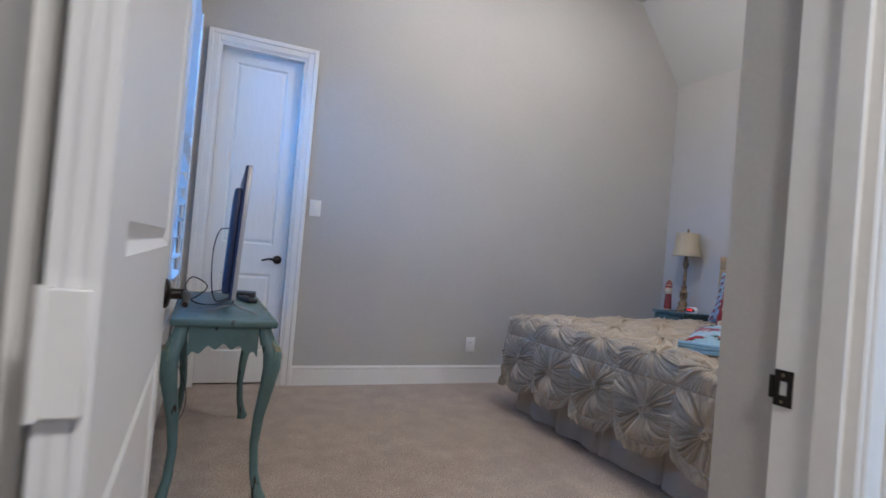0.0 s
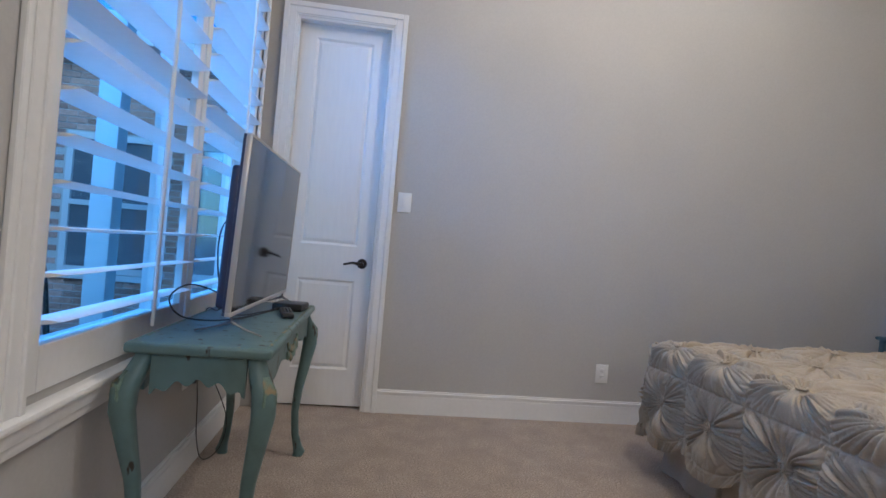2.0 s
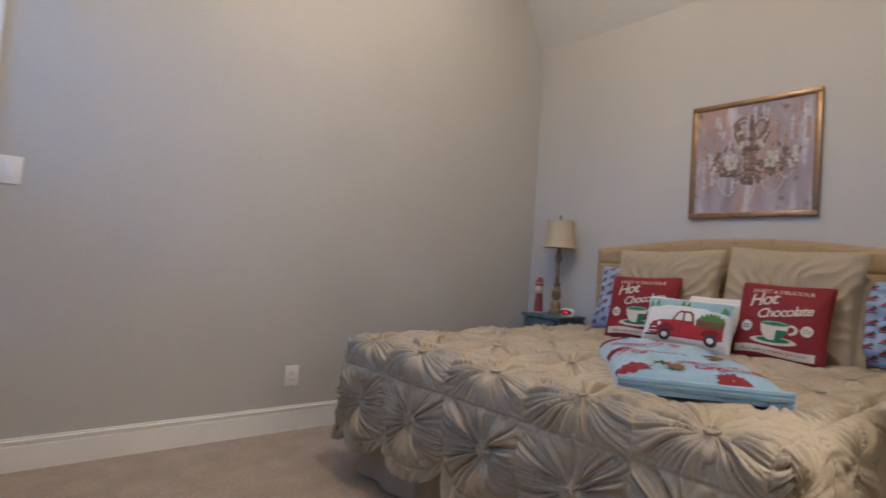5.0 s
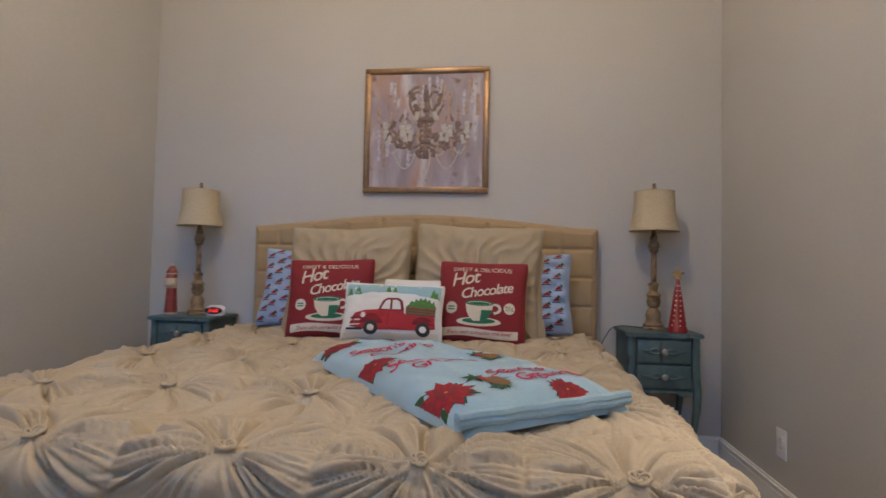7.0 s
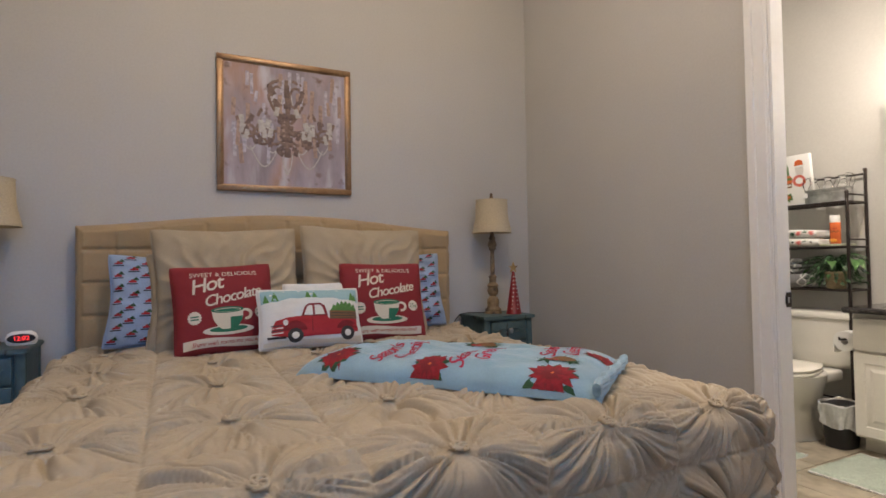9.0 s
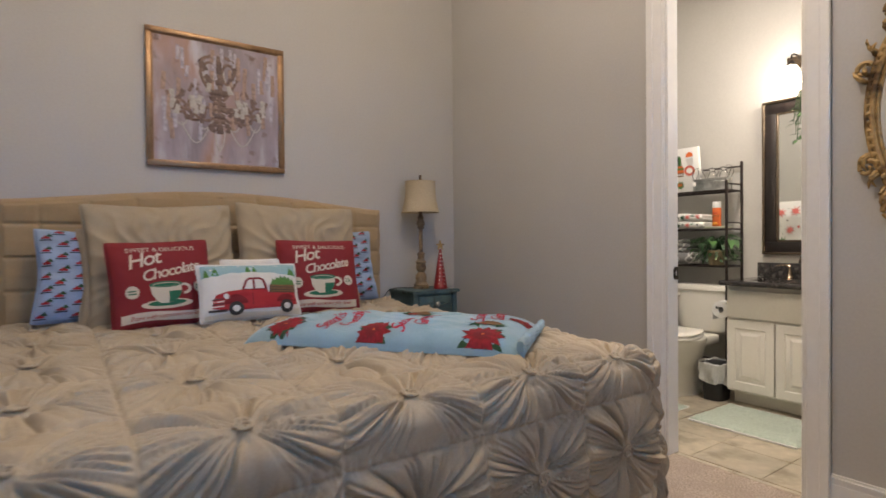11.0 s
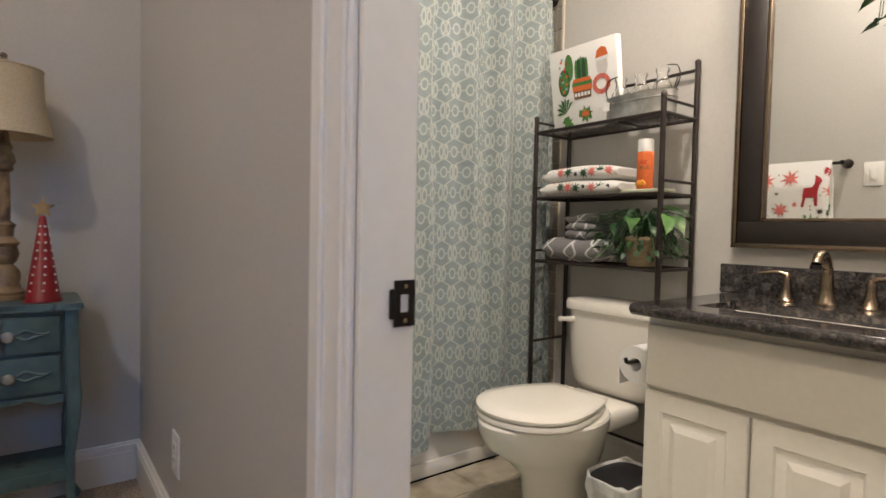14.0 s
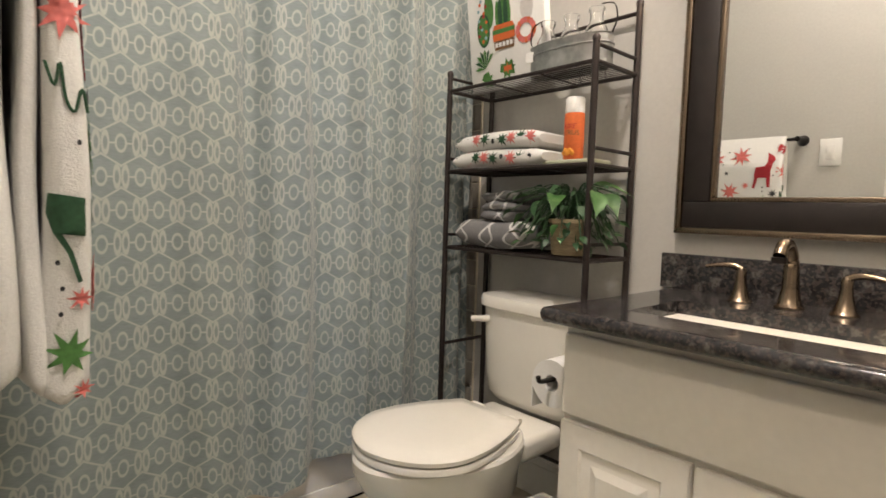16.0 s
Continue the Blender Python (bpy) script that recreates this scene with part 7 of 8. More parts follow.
def lattice_towel_mat():
    m = mk("grey_lattice_terry", (0.20, 0.195, 0.195), 0.95, grain=0.15, gscale=250, bump=0.5, bscale=400)
    nt = m.node_tree
    N, L = nt.nodes, nt.links
    b = N["Principled BSDF"]
    old = b.inputs["Base Color"].links[0].from_socket
    co = N.new("ShaderNodeTexCoord")
    sep = N.new("ShaderNodeSeparateXYZ")
    L.new(co.outputs["Object"], sep.inputs[0])

    def mt(op, a, bb):
        n = N.new("ShaderNodeMath")
        n.operation = op
        for k, v in enumerate((a, bb)):
            if isinstance(v, (int, float)):
                n.inputs[k].default_value = v
            elif v is not None:
                L.new(v, n.inputs[k])
        return n.outputs[0]
    wv = mt("MULTIPLY", mt("SINE", mt("MULTIPLY", mt("ADD", sep.outputs[2], mt("MULTIPLY", sep.outputs[1], 0.6)), 52.0), None), 0.028)
    d = mt("MINIMUM", mt("PINGPONG", mt("ADD", sep.outputs[0], wv), 0.056), mt("PINGPONG", mt("SUBTRACT", sep.outputs[0], wv), 0.056))
    mr = N.new("ShaderNodeMapRange")
    mr.inputs["From Min"].default_value, mr.inputs["From Max"].default_value = 0.004, 0.0065
    mr.inputs["To Min"].default_value, mr.inputs["To Max"].default_value = 1.0, 0.0
    L.new(d, mr.inputs["Value"])
    mx = N.new("ShaderNodeMix")
    mx.data_type = "RGBA"
    L.new(mr.outputs[0], mx.inputs["Factor"])
    L.new(old, mx.inputs["A"])
    mx.inputs["B"].default_value = (0.62, 0.61, 0.59, 1)
    L.new(mx.outputs["Result"], b.inputs["Base Color"])
    return m


LATT = lattice_towel_mat()
folded_towel("grey_towel", (3.745, -0.115, 0.871), (0.28, 0.19, 0.090), 1, LATT, "thick folded grey towel with a white lattice", group="grey towels")
folded_towel("washcloth_stack", (3.725, -0.125, 0.961), (0.15, 0.14, 0.096), 3, LATT, "three folded grey washcloths with a white lattice", group="grey towels")
for k, z in enumerate((1.134, 1.189)):
    tw = folded_towel("holiday_towel", (3.715, -0.110, z), (0.38 - 0.02 * k, 0.19, 0.055), 1, WHITETOWEL, "folded white terry towel printed with stars and greenery", group="holiday hand towels")
    rng = random.Random(k + 3)
    for i in range(9):
        x = 0.155 - 0.038 * i
        mat = (PRINTGD, PRINTPK, PRINTGD, PRINTPK, PRINTGD, PRINTDK, PRINTPK, PRINTGD, PRINTDK)[(i + 4 * k) % 9]
        bm = bmesh.new()
        pts = star(x, 0.028 + rng.uniform(-0.006, 0.006), 0.010, 0.025 if mat is not PRINTDK else 0.006, 8, rng.random(), 0.2, rng)
        bm.free()
        bm = flat(pts)
        for v in bm.verts:
            v.co = (v.co.x, 0.0962 + 0.0003 * i - 16 * (v.co.y - 0.0275) ** 2, v.co.y)
        part("star_print", bm, mat, tw, smooth=0)

dish = thing("small_dish", (3.455, -0.09, 1.133), "pale green rectangular dish on the shelf", "dish")
part("tray", B(-0.085, 0.085, -0.05, 0.05, 0.0, 0.012, bevel=0.005), mk("pale_green_glaze", (0.50, 0.52, 0.38), 0.35, grain=0.04), dish)
cn = thing("spray_can", (3.455, -0.075, 1.146), "orange air freshener can with a white cap", "spray can")
part("can", LA([(0.026, 0.0), (0.0285, 0.003), (0.0285, 0.128), (0.026, 0.134)], 28), PRINTO, cn)
part("cap", LA([(0.027, 0.132), (0.0275, 0.136), (0.0275, 0.172), (0.024, 0.177), (0.0, 0.178)], 28), PLASTIC, cn, "white plastic cap")
for word, z, mat in (("PURE", 0.092, PRINTR), ("CITRUS", 0.074, PRINTGD)):
    bm = letters(word, 0.020, spacing=0.95)
    for v in bm.verts:
        a = v.co.x / 0.0287
        v.co = (-0.0290 * math.sin(a), 0.0290 * math.cos(a), z + v.co.y)
    part("lettering", bm, mat, cn)
for k in range(5):
    a = radians(60 + 14 * k)
    bm = bmesh.new()
    bmesh.ops.create_icosphere(bm, subdivisions=2, radius=0.009, matrix=Matrix.Translation((0.0275 * math.cos(a), 0.0275 * math.sin(a), 0.018 + 0.006 * (k % 2))) @ Matrix.Diagonal((1, 0.35, 1, 1)))
    part("fruit_print", bm, mk("orange_fruit_print", (0.75, 0.30, 0.03), 0.6) if k == 0 else bpy.data.materials["orange_fruit_print"], cn)


def leaf_mesh(L, W, fold=0.25, droop=0.5):
    bm = bmesh.new()
    n = 8
    rows = []
    for i in range(n + 1):
        s = i / n
        w = W * (math.sin(math.pi * min(s * 1.08, 1.0) ** 0.75)) * (1 - 0.25 * s)
        z = -droop * L * s * s
        rows.append([bm.verts.new((s * L, -w, z + fold * w)), bm.verts.new((s * L, 0, z)), bm.verts.new((s * L, w, z + fold * w))])
    for a, b in zip(rows, rows[1:]):
        for k in range(2):
            bm.faces.new((a[k], b[k], b[k + 1], a[k + 1]))
    return bm


def potted_plant(name, at, label, hanging=False):
    th = thing(name, at, label, "plant")
    rng = random.Random(21 if not hanging else 9)
    if not hanging:
        part("pot", LA([(0.046, 0.0), (0.050, 0.004), (0.058, 0.090), (0.062, 0.094), (0.062, 0.106), (0.056, 0.106), (0.052, 0.094), (0.0, 0.090)], 28), POT, th)
        part("soil", LA([(0.052, 0.088), (0.052, 0.095), (0.0, 0.097)], 20), BLACKP, th)
    top = 0.10 if not hanging else 0.0
    for k in range(150 if not hanging else 90):
        a = rng.uniform(0, 2 * math.pi)
        big = k < 6 and not hanging
        reach = rng.uniform(0.03, 0.155) if not hanging else rng.uniform(0.02, 0.11)
        if hanging:
            ex = Vector((reach * math.cos(a), reach * math.sin(a), -rng.uniform(0.0, 0.30)))
            mid = Vector((reach * 0.7 * math.cos(a), reach * 0.7 * math.sin(a), 0.02))
        else:
            a = a if not big else rng.uniform(radians(100), radians(215))
            up = rng.uniform(-0.07, 0.11) if not big else rng.uniform(0.05, 0.11)
            ex = Vector((reach * math.cos(a) * (1.25 if math.cos(a) > 0 else 1.0), min(reach * math.sin(a), 0.12) if math.sin(a) > 0 else max(reach * math.sin(a), -0.09), top + up))
            mid = Vector((ex.x * 0.5, ex.y * 0.5, top + 0.06 + max(up, 0) * 0.4))
        st = part("stem", T(catmull([(0, 0, top), mid, ex], 4), 0.0016, 5), LEAFD, th)
        L = rng.uniform(0.085, 0.125) if big else rng.uniform(0.026, 0.052)
        lf = part("leaf", leaf_mesh(L, L * rng.uniform(0.26, 0.36), 0.25, rng.uniform(0.2, 0.7)), LEAF if (big or rng.random() < 0.22) else LEAFD, th)
        lf.matrix_basis = Matrix.Translation(ex) @ Euler((rng.uniform(-0.5, 0.5), rng.uniform(-0.3, 0.7), a + rng.uniform(-0.6, 0.6))).to_matrix().to_4x4()
    return th


potted_plant("potted_plant", (3.470, -0.095, 0.869), "variegated green houseplant in a ribbed beige pot")


# ---- vanity ----
VX0, VX1, VF = BX0 + 0.004, 3.205, 0.270
van = thing("vanity_cabinet", (0, 0, 0), "white raised-panel bathroom vanity cabinet", "vanity")
part("body", B(VX0, VX1, BY0 + 0.004, VF - 0.02, 0.09, 0.765), CABINET, van)
part("toe_kick", B(VX0, VX1, BY0 + 0.004, VF - 0.09, 0.0, 0.09), CABINET, van)
part("face_frame", B(VX0, VX1, VF - 0.02, VF - 0.002, 0.09, 0.765, bevel=0.002), CABINET, van)
part("false_drawer", B(VX0 + 0.012, VX1 - 0.006, VF - 0.002, VF + 0.017, 0.558, 0.735, bevel=0.006, seg=3), CABINET, van)


def cabinet_door(x0, x1, z0, z1):
    dr = part("door", B(x0, x1, VF - 0.002, VF + 0.014, z0, z1, bevel=0.003), CABINET, van)
    bm = bmesh.new()
    ins = [(0.0, 0.0140), (0.048, 0.0150), (0.056, 0.0065), (0.066, 0.0065), (0.092, 0.0165), (0.11, 0.0165)]
    rr = []
    for d, y in ins:
        rr.append([bm.verts.new((x, VF + y, z)) for x, z in ((x0 + 0.002 + d, z0 + 0.002 + d), (x1 - 0.002 - d, z0 + 0.002 + d), (x1 - 0.002 - d, z1 - 0.002 - d), (x0 + 0.002 + d, z1 - 0.002 - d))])
    for a, b in zip(rr, rr[1:]):
        for i in range(4):
            bm.faces.new((a[i], a[(i + 1) % 4], b[(i + 1) % 4], b[i]))
    bm.faces.new(rr[-1])
    for v in bm.verts:
        v.co.y += 0.004
    part("raised_panel", bm, CABINET, dr, smooth=0)


cabinet_door(2.918, 3.199, 0.105, 0.545)
cabinet_door(2.632, 2.910, 0.105, 0.545)
cabinet_door(2.352, 2.624, 0.105, 0.545)

ct = thing("countertop", (0, 0, 0), "dark speckled granite vanity top with backsplash", "countertop")
CX0, CX1, CF, CT = BX0 + 0.004, 3.205, 0.345, 0.795
KX0, KX1, KY0, KY1 = 2.665, 3.085, 0.005, 0.240   # basin's opening
bm = bmesh.new()
for x0, x1, y0, y1 in ((CX0, KX0, BY0 + 0.004, CF), (KX1, CX1, BY0 + 0.004, CF), (KX0, KX1, BY0 + 0.004, KY0), (KX0, KX1, KY1, CF)):
    box(bm, x0, x1, y0, y1, 0.762, CT)
bmesh.ops.remove_doubles(bm, verts=bm.verts, dist=0.0005)
part("slab", bm, GRANITE, ct, smooth=0)
part("front_edge", T([(CX0, CF, 0.7785), (CX1, CF, 0.7785)], 0.0165, 12), GRANITE, ct)
part("side_edge", T([(CX1, BY0 + 0.004, 0.7785), (CX1, CF, 0.7785)], 0.0165, 12), GRANITE, ct)
part("backsplash", B(CX0, 3.250, BY0 + 0.002, BY0 + 0.022, CT - 0.002, 0.890, bevel=0.003), GRANITE, ct)
bs = thing("sink_basin", (0, 0, 0), "white undermount rectangular sink", "sink")
bm = bmesh.new()
rr = []
for d, z in ((-0.012, 0.761), (-0.006, 0.758), (0.004, 0.74), (0.018, 0.66), (0.050, 0.640)):
    ring = []
    for cxr, cyr, a0 in ((KX1 - d - 0.03, KY1 - d - 0.03, 0), (KX0 + d + 0.03, KY1 - d - 0.03, 90), (KX0 + d + 0.03, KY0 + d + 0.03, 180), (KX1 - d - 0.03, KY0 + d + 0.03, 270)):
        for q in range(6):
            a = radians(a0 + 18 * q)
            ring.append(bm.verts.new((cxr + 0.03 * math.cos(a), cyr + 0.03 * math.sin(a), z)))
    rr.append(ring)
for a, b in zip(rr, rr[1:]):
    for i in range(len(a)):
        bm.faces.new((a[i], a[(i + 1) % len(a)], b[(i + 1) % len(a)], b[i]))
bm.faces.new(rr[-1])
part("bowl", bm, CHINA, bs)
part("drain", LA([(0.020, 0.640), (0.020, 0.643), (0.012, 0.644)], 18, 2.875, 0.12), BRONZE, bs)

fx, fy = 2.895, -0.115
fc = thing("faucet", (fx, fy, CT), "brushed bronze arched faucet spout", "faucet")
part("spout", T(catmull([(0, 0, 0.012), (0, 0, 0.060), (0, 0.004, 0.105), (0, 0.030, 0.140), (0, 0.066, 0.140), (0, 0.086, 0.118)], 6), [0.019 - 0.006 * min(k / 18, 1) for k in range(31)], 16), BRONZE, fc)
part("escutcheon", LA([(0.030, 0.0), (0.030, 0.004), (0.024, 0.010), (0.020, 0.030), (0.017, 0.045)], 24), BRONZE, fc)
part("outlet", LA([(0.015, 0.0), (0.015, 0.012)], 16, 0, 0.087), BLACKM, fc).location = (0, 0, 0.104)
for s in (-1, 1):
    hd = part("handle", LA([(0.027, 0.0), (0.027, 0.003), (0.021, 0.010), (0.014, 0.035), (0.011, 0.060), (0.012, 0.072), (0.008, 0.080), (0.0, 0.082)], 22), BRONZE, fc)
    hd.location = (s * 0.102, 0, 0)
    part("lever", T(catmull([(0, 0, 0.076), (s * 0.018, 0.002, 0.084), (s * 0.045, 0.006, 0.084), (s * 0.078, 0.010, 0.078)], 5), [0.009 - 0.0003 * q for q in range(16)], 10), BRONZE, hd)


# ---- mirror, light fixture, plants ----
mr = thing("vanity_mirror", (0, BY0, 0), "rectangular mirror in a wide black frame with bronze beading", "mirror")
MX0, MX1, MZ0, MZ1 = 2.50, 3.213, 0.947, 1.990
DARKW = mk("espresso_wood", (0.016, 0.012, 0.011), 0.33, grain=0.2, gscale=30, bump=0.05)


def frame_ring(bm, o, i, y0, y1, bevel=0.0):
    for x0, x1, z0, z1 in ((MX0 + o, MX1 - o, MZ0 + o, MZ0 + i), (MX0 + o, MX1 - o, MZ1 - i, MZ1 - o), (MX0 + o, MX0 + i, MZ0 + i, MZ1 - i), (MX1 - i, MX1 - o, MZ0 + i, MZ1 - i)):
        box(bm, x0, x1, y0, y1, z0, z1, bevel=bevel)


for nm, o, i, d, mat in (("outer_moulding", 0.0, 0.016, 0.034, BRONZE), ("frame", 0.016, 0.086, 0.026, DARKW), ("inner_moulding", 0.086, 0.098, 0.024, BRONZE)):
    bm = bmesh.new()
    frame_ring(bm, o, i, 0.001, d, 0.003)
    part(nm, bm, mat, mr)
for o in (0.003, 0.092):
    bm = bmesh.new()
    n = 0
    d = 0.034 if o < 0.05 else 0.024
    for z in np.arange(MZ0 + o, MZ1 - o, 0.008):
        for x in (MX0 + o, MX1 - o):
            box(bm, x - 0.003, x + 0.003, d, d + 0.003, z, z + 0.0045)
    for x in np.arange(MX0 + o, MX1 - o, 0.008):
        for z in (MZ0 + o, MZ1 - o):
            box(bm, x, x + 0.0045, d, d + 0.003, z - 0.003, z + 0.003)
    part("beading", bm, BRONZE, mr, smooth=0)
part("mirror_glass", B(MX0 + 0.096, MX1 - 0.096, 0.002, 0.012, MZ0 + 0.096, MZ1 - 0.096), MIRROR, mr, smooth=0)

lf = thing("vanity_light", (2.78, BY0, 2.20), "bronze vanity light bar with three glowing glass shades", "light fixture")
part("back_plate", B(-0.28, 0.28, 0.0, 0.02, -0.02, 0.06, bevel=0.004), BRONZE, lf)
BULB = glowing("lit_frosted_glass", (1.0, 0.86, 0.66), 9.0)
for dx in (-0.2, 0.0, 0.2):
    arm = part("arm", T(catmull([(dx, 0.015, 0.03), (dx, 0.07, 0.05), (dx, 0.14, 0.04), (dx, 0.15, 0.01)], 5), 0.006, 8), BLACKM, lf)
    part("socket", LA([(0.012, 0.0), (0.018, -0.010), (0.028, -0.035), (0.030, -0.040)], 18, dx, 0.15), BLACKM, arm)
    bm = LA([(0.032, 0.0), (0.050, -0.05), (0.060, -0.105), (0.057, -0.105), (0.047, -0.05), (0.029, -0.002)], 24)
    sh = part("shade", bm, BULB, arm, "glowing frosted glass shade")
    sh.location = (dx, 0.15, -0.038)
    sh.visible_shadow = False

hp = potted_plant("hanging_plant", (2.815, 0.02, 1.94), "trailing green plant on the vanity light", hanging=True)
part("hanger", T([(0, 0, -0.02), (0, -0.02, 0.16), (0, -0.10, 0.25)], 0.002, 6), LEAFD, hp)

# ---- towel bar with towel, switch, paper, bin, mats ----
tb = thing("towel_bar", (0, 0, 0), "dark bronze towel bar on the wall", "towel bar")
NB = BY1 - 0.003
part("bar", T([(3.345, NB - 0.075, 1.375), (3.93, NB - 0.075, 1.375)], 0.008, 12), BLACKM, tb)
for x in (3.34, 3.935):
    part("bracket", T([(x, NB, 1.375), (x, NB - 0.015, 1.375), (x, NB - 0.075, 1.375), (x, NB - 0.090, 1.375)], [0.026, 0.020, 0.011, 0.013], 14), BLACKM, tb)


def hanging_towel():
    th = thing("holiday_hand_towel", (0, 0, 0), "white terry towel printed with poinsettias and a red deer", "towel")
    x0, x1, zt = 3.385, 3.745, 1.392

    def slab(name, yc, z_end, h0, h1, seed):
        n, m = 64, 40
        rings = []
        for j in range(m + 1):
            s = j / m
            z = z_end + (zt - z_end) * s
            hy = h0 + (h1 - h0) * s
            pinch = 1 - 0.75 * max(0.0, 1 - s / 0.03) ** 2
            cy = yc + (NB - 0.075 - yc) * max(0.0, (s - 0.80) / 0.20)
            ring = []
            for i in range(n):
                a = 2 * math.pi * i / n
                c, q = math.cos(a), math.sin(a)
                x = (x0 + x1) / 2 + (x1 - x0) / 2 * math.copysign(abs(c) ** 0.22, c)
                y = cy + hy * pinch * math.copysign(abs(q) ** 0.6, q)
                wv = 0.006 * math.sin(x * 26 + seed) * (1 - s) + 0.004 * math.sin(z * 11 + x * 9 + seed)
                ring.append((x + 0.010 * (1 - s) * math.sin(z * 9 + seed) * (1 if c < 0 else 0.3), y + wv, z))
            rings.append(ring)
        V = np.array(rings)
        V = np.concatenate([V, V[:, :1]], 1)
        low = np.repeat(V[:1].mean(axis=1, keepdims=True), V.shape[1], 1)
        o = new(name, mesh_from_grid(name, np.concatenate([low * 0.6 + V[:1] * 0.4, V], 0), WHITETOWEL))
        o.parent = th
        return V

    F = slab("front_fold", NB - 0.122, 0.705, 0.036, 0.018, 1.0)
    slab("back_fold", NB - 0.040, 0.735, 0.026, 0.012, 2.6)
    x0 = 3.402
    slab("inner_fold", NB - 0.078, 0.722, 0.016, 0.010, 4.1)
    x0 = 3.385

    def lay(name, outline, mat, face, lift):
        """A print on the towel's broad front (x, z) or on its narrow side (y, z)."""
        bm = flat(outline)
        for axis in (0, 1):
            vals = [v.co[axis] for v in bm.verts]
            k = min(vals) + 0.012
            while k < max(vals):
                co, no = [0, 0, 0], [0, 0, 0]
                co[axis], no[axis] = k, 1
                bmesh.ops.bisect_plane(bm, geom=bm.verts[:] + bm.edges[:] + bm.faces[:], plane_co=co, plane_no=no)
                k += 0.012
        for v in bm.verts:
            a, b = v.co.x, v.co.y
            if face == "front":
                near = F[:, 33:63].reshape(-1, 3)
                i = np.argmin((near[:, 0] - a) ** 2 + (near[:, 2] - b) ** 2)
                v.co = (a, near[i, 1] - lift, b)
            else:
                near = F[:, 22:43].reshape(-1, 3)
                i = np.argmin((near[:, 1] - a) ** 2 + (near[:, 2] - b) ** 2)
                v.co = (near[i, 0] - lift, a, b)
        part(name, bm, mat, th, smooth=60)

    rng = random.Random(6)
    for a, b, r, mat in ((3.45, 1.06, 0.055, PRINTGL), (3.56, 1.30, 0.05, PRINTPK), (3.60, 1.13, 0.045, PRINTPK), (3.66, 1.03, 0.05, PRINTGL), (3.68, 1.29, 0.050, PRINTPK), (3.41, 1.12, 0.022, PRINTDK), (3.53, 1.16, 0.018, PRINTPK), (3.52, 0.97, 0.03, PRINTPK), (3.47, 0.86, 0.05, PRINTPK), (3.64, 0.86, 0.05, PRINTGL), (3.70, 1.17, 0.030, PRINTGD), (3.62, 1.22, 0.012, PRINTDK)):
        lay("star_print", star(a, b, r * 0.40, r, 8, rng.random(), 0.2, rng), mat, "front", 0.0035)
    deer = [(3.495, 1.205), (3.490, 1.245), (3.450, 1.250), (3.440, 1.275), (3.445, 1.315), (3.420, 1.300), (3.408, 1.280), (3.418, 1.262), (3.425, 1.225), (3.424, 1.150), (3.436, 1.150), (3.442, 1.195), (3.478, 1.195), (3.488, 1.145), (3.500, 1.148), (3.492, 1.190)]
    lay("deer_print", deer, PRINTR, "front", 0.004)
    for q in range(30):
        a, b = rng.uniform(x0 + 0.015, x1 - 0.015), rng.uniform(0.78, 1.34)
        lay("dot_print", ellipse(a, b, 0.004, 0.004, 6), PRINTDK if q % 2 else PRINTGD, "front", 0.003)
    yc = NB - 0.122
    for dy, b, r, mat in ((0.006, 1.225, 0.036, PRINTPK), (0.002, 0.775, 0.034, PRINTGL), (-0.012, 0.85, 0.018, PRINTPK), (0.014, 1.33, 0.03, PRINTR), (-0.014, 0.72, 0.015, PRINTPK)):
        lay("star_print", [(max(min(a, yc + 0.032), yc - 0.032), c) for a, c in star(yc + dy, b, r * 0.40, r, 8, rng.random(), 0.2, rng)], mat, "side", 0.003)
    leg = [(yc - 0.026, 0.985), (yc + 0.024, 0.992), (yc + 0.026, 0.965), (yc + 0.020, 0.940), (yc + 0.004, 0.912), (yc - 0.008, 0.872), (yc - 0.013, 0.874), (yc - 0.002, 0.915), (yc + 0.010, 0.938), (yc - 0.026, 0.934)]
    lay("deer_leg_print", leg, PRINTGD, "side", 0.0036)
    for dy, b in ((0.015, 0.90), (0.012, 0.83), (-0.01, 1.06), (0.01, 0.865)):
        lay("dot_print", ellipse(yc + dy, b, 0.003, 0.004, 6), PRINTDK, "side", 0.003)
    bm = bmesh.new()
    tube(bm, catmull([(x0 - 0.002, yc + 0.026, 1.16), (x0 - 0.004, yc + 0.016, 1.13), (x0 - 0.005, yc + 0.010, 1.16), (x0 - 0.005, yc + 0.004, 1.115), (x0 - 0.005, yc - 0.006, 1.10), (x0 - 0.004, yc - 0.014, 1.13), (x0 - 0.003, yc - 0.020, 1.10)], 5), 0.0022, 5)
    part("script_print", bm, PRINTGD, th)
    return th


hanging_towel()
wall_plate("light_switch", (3.227, NB, 1.315), 0, "white double rocker switch beside the bathroom door", "light switch")

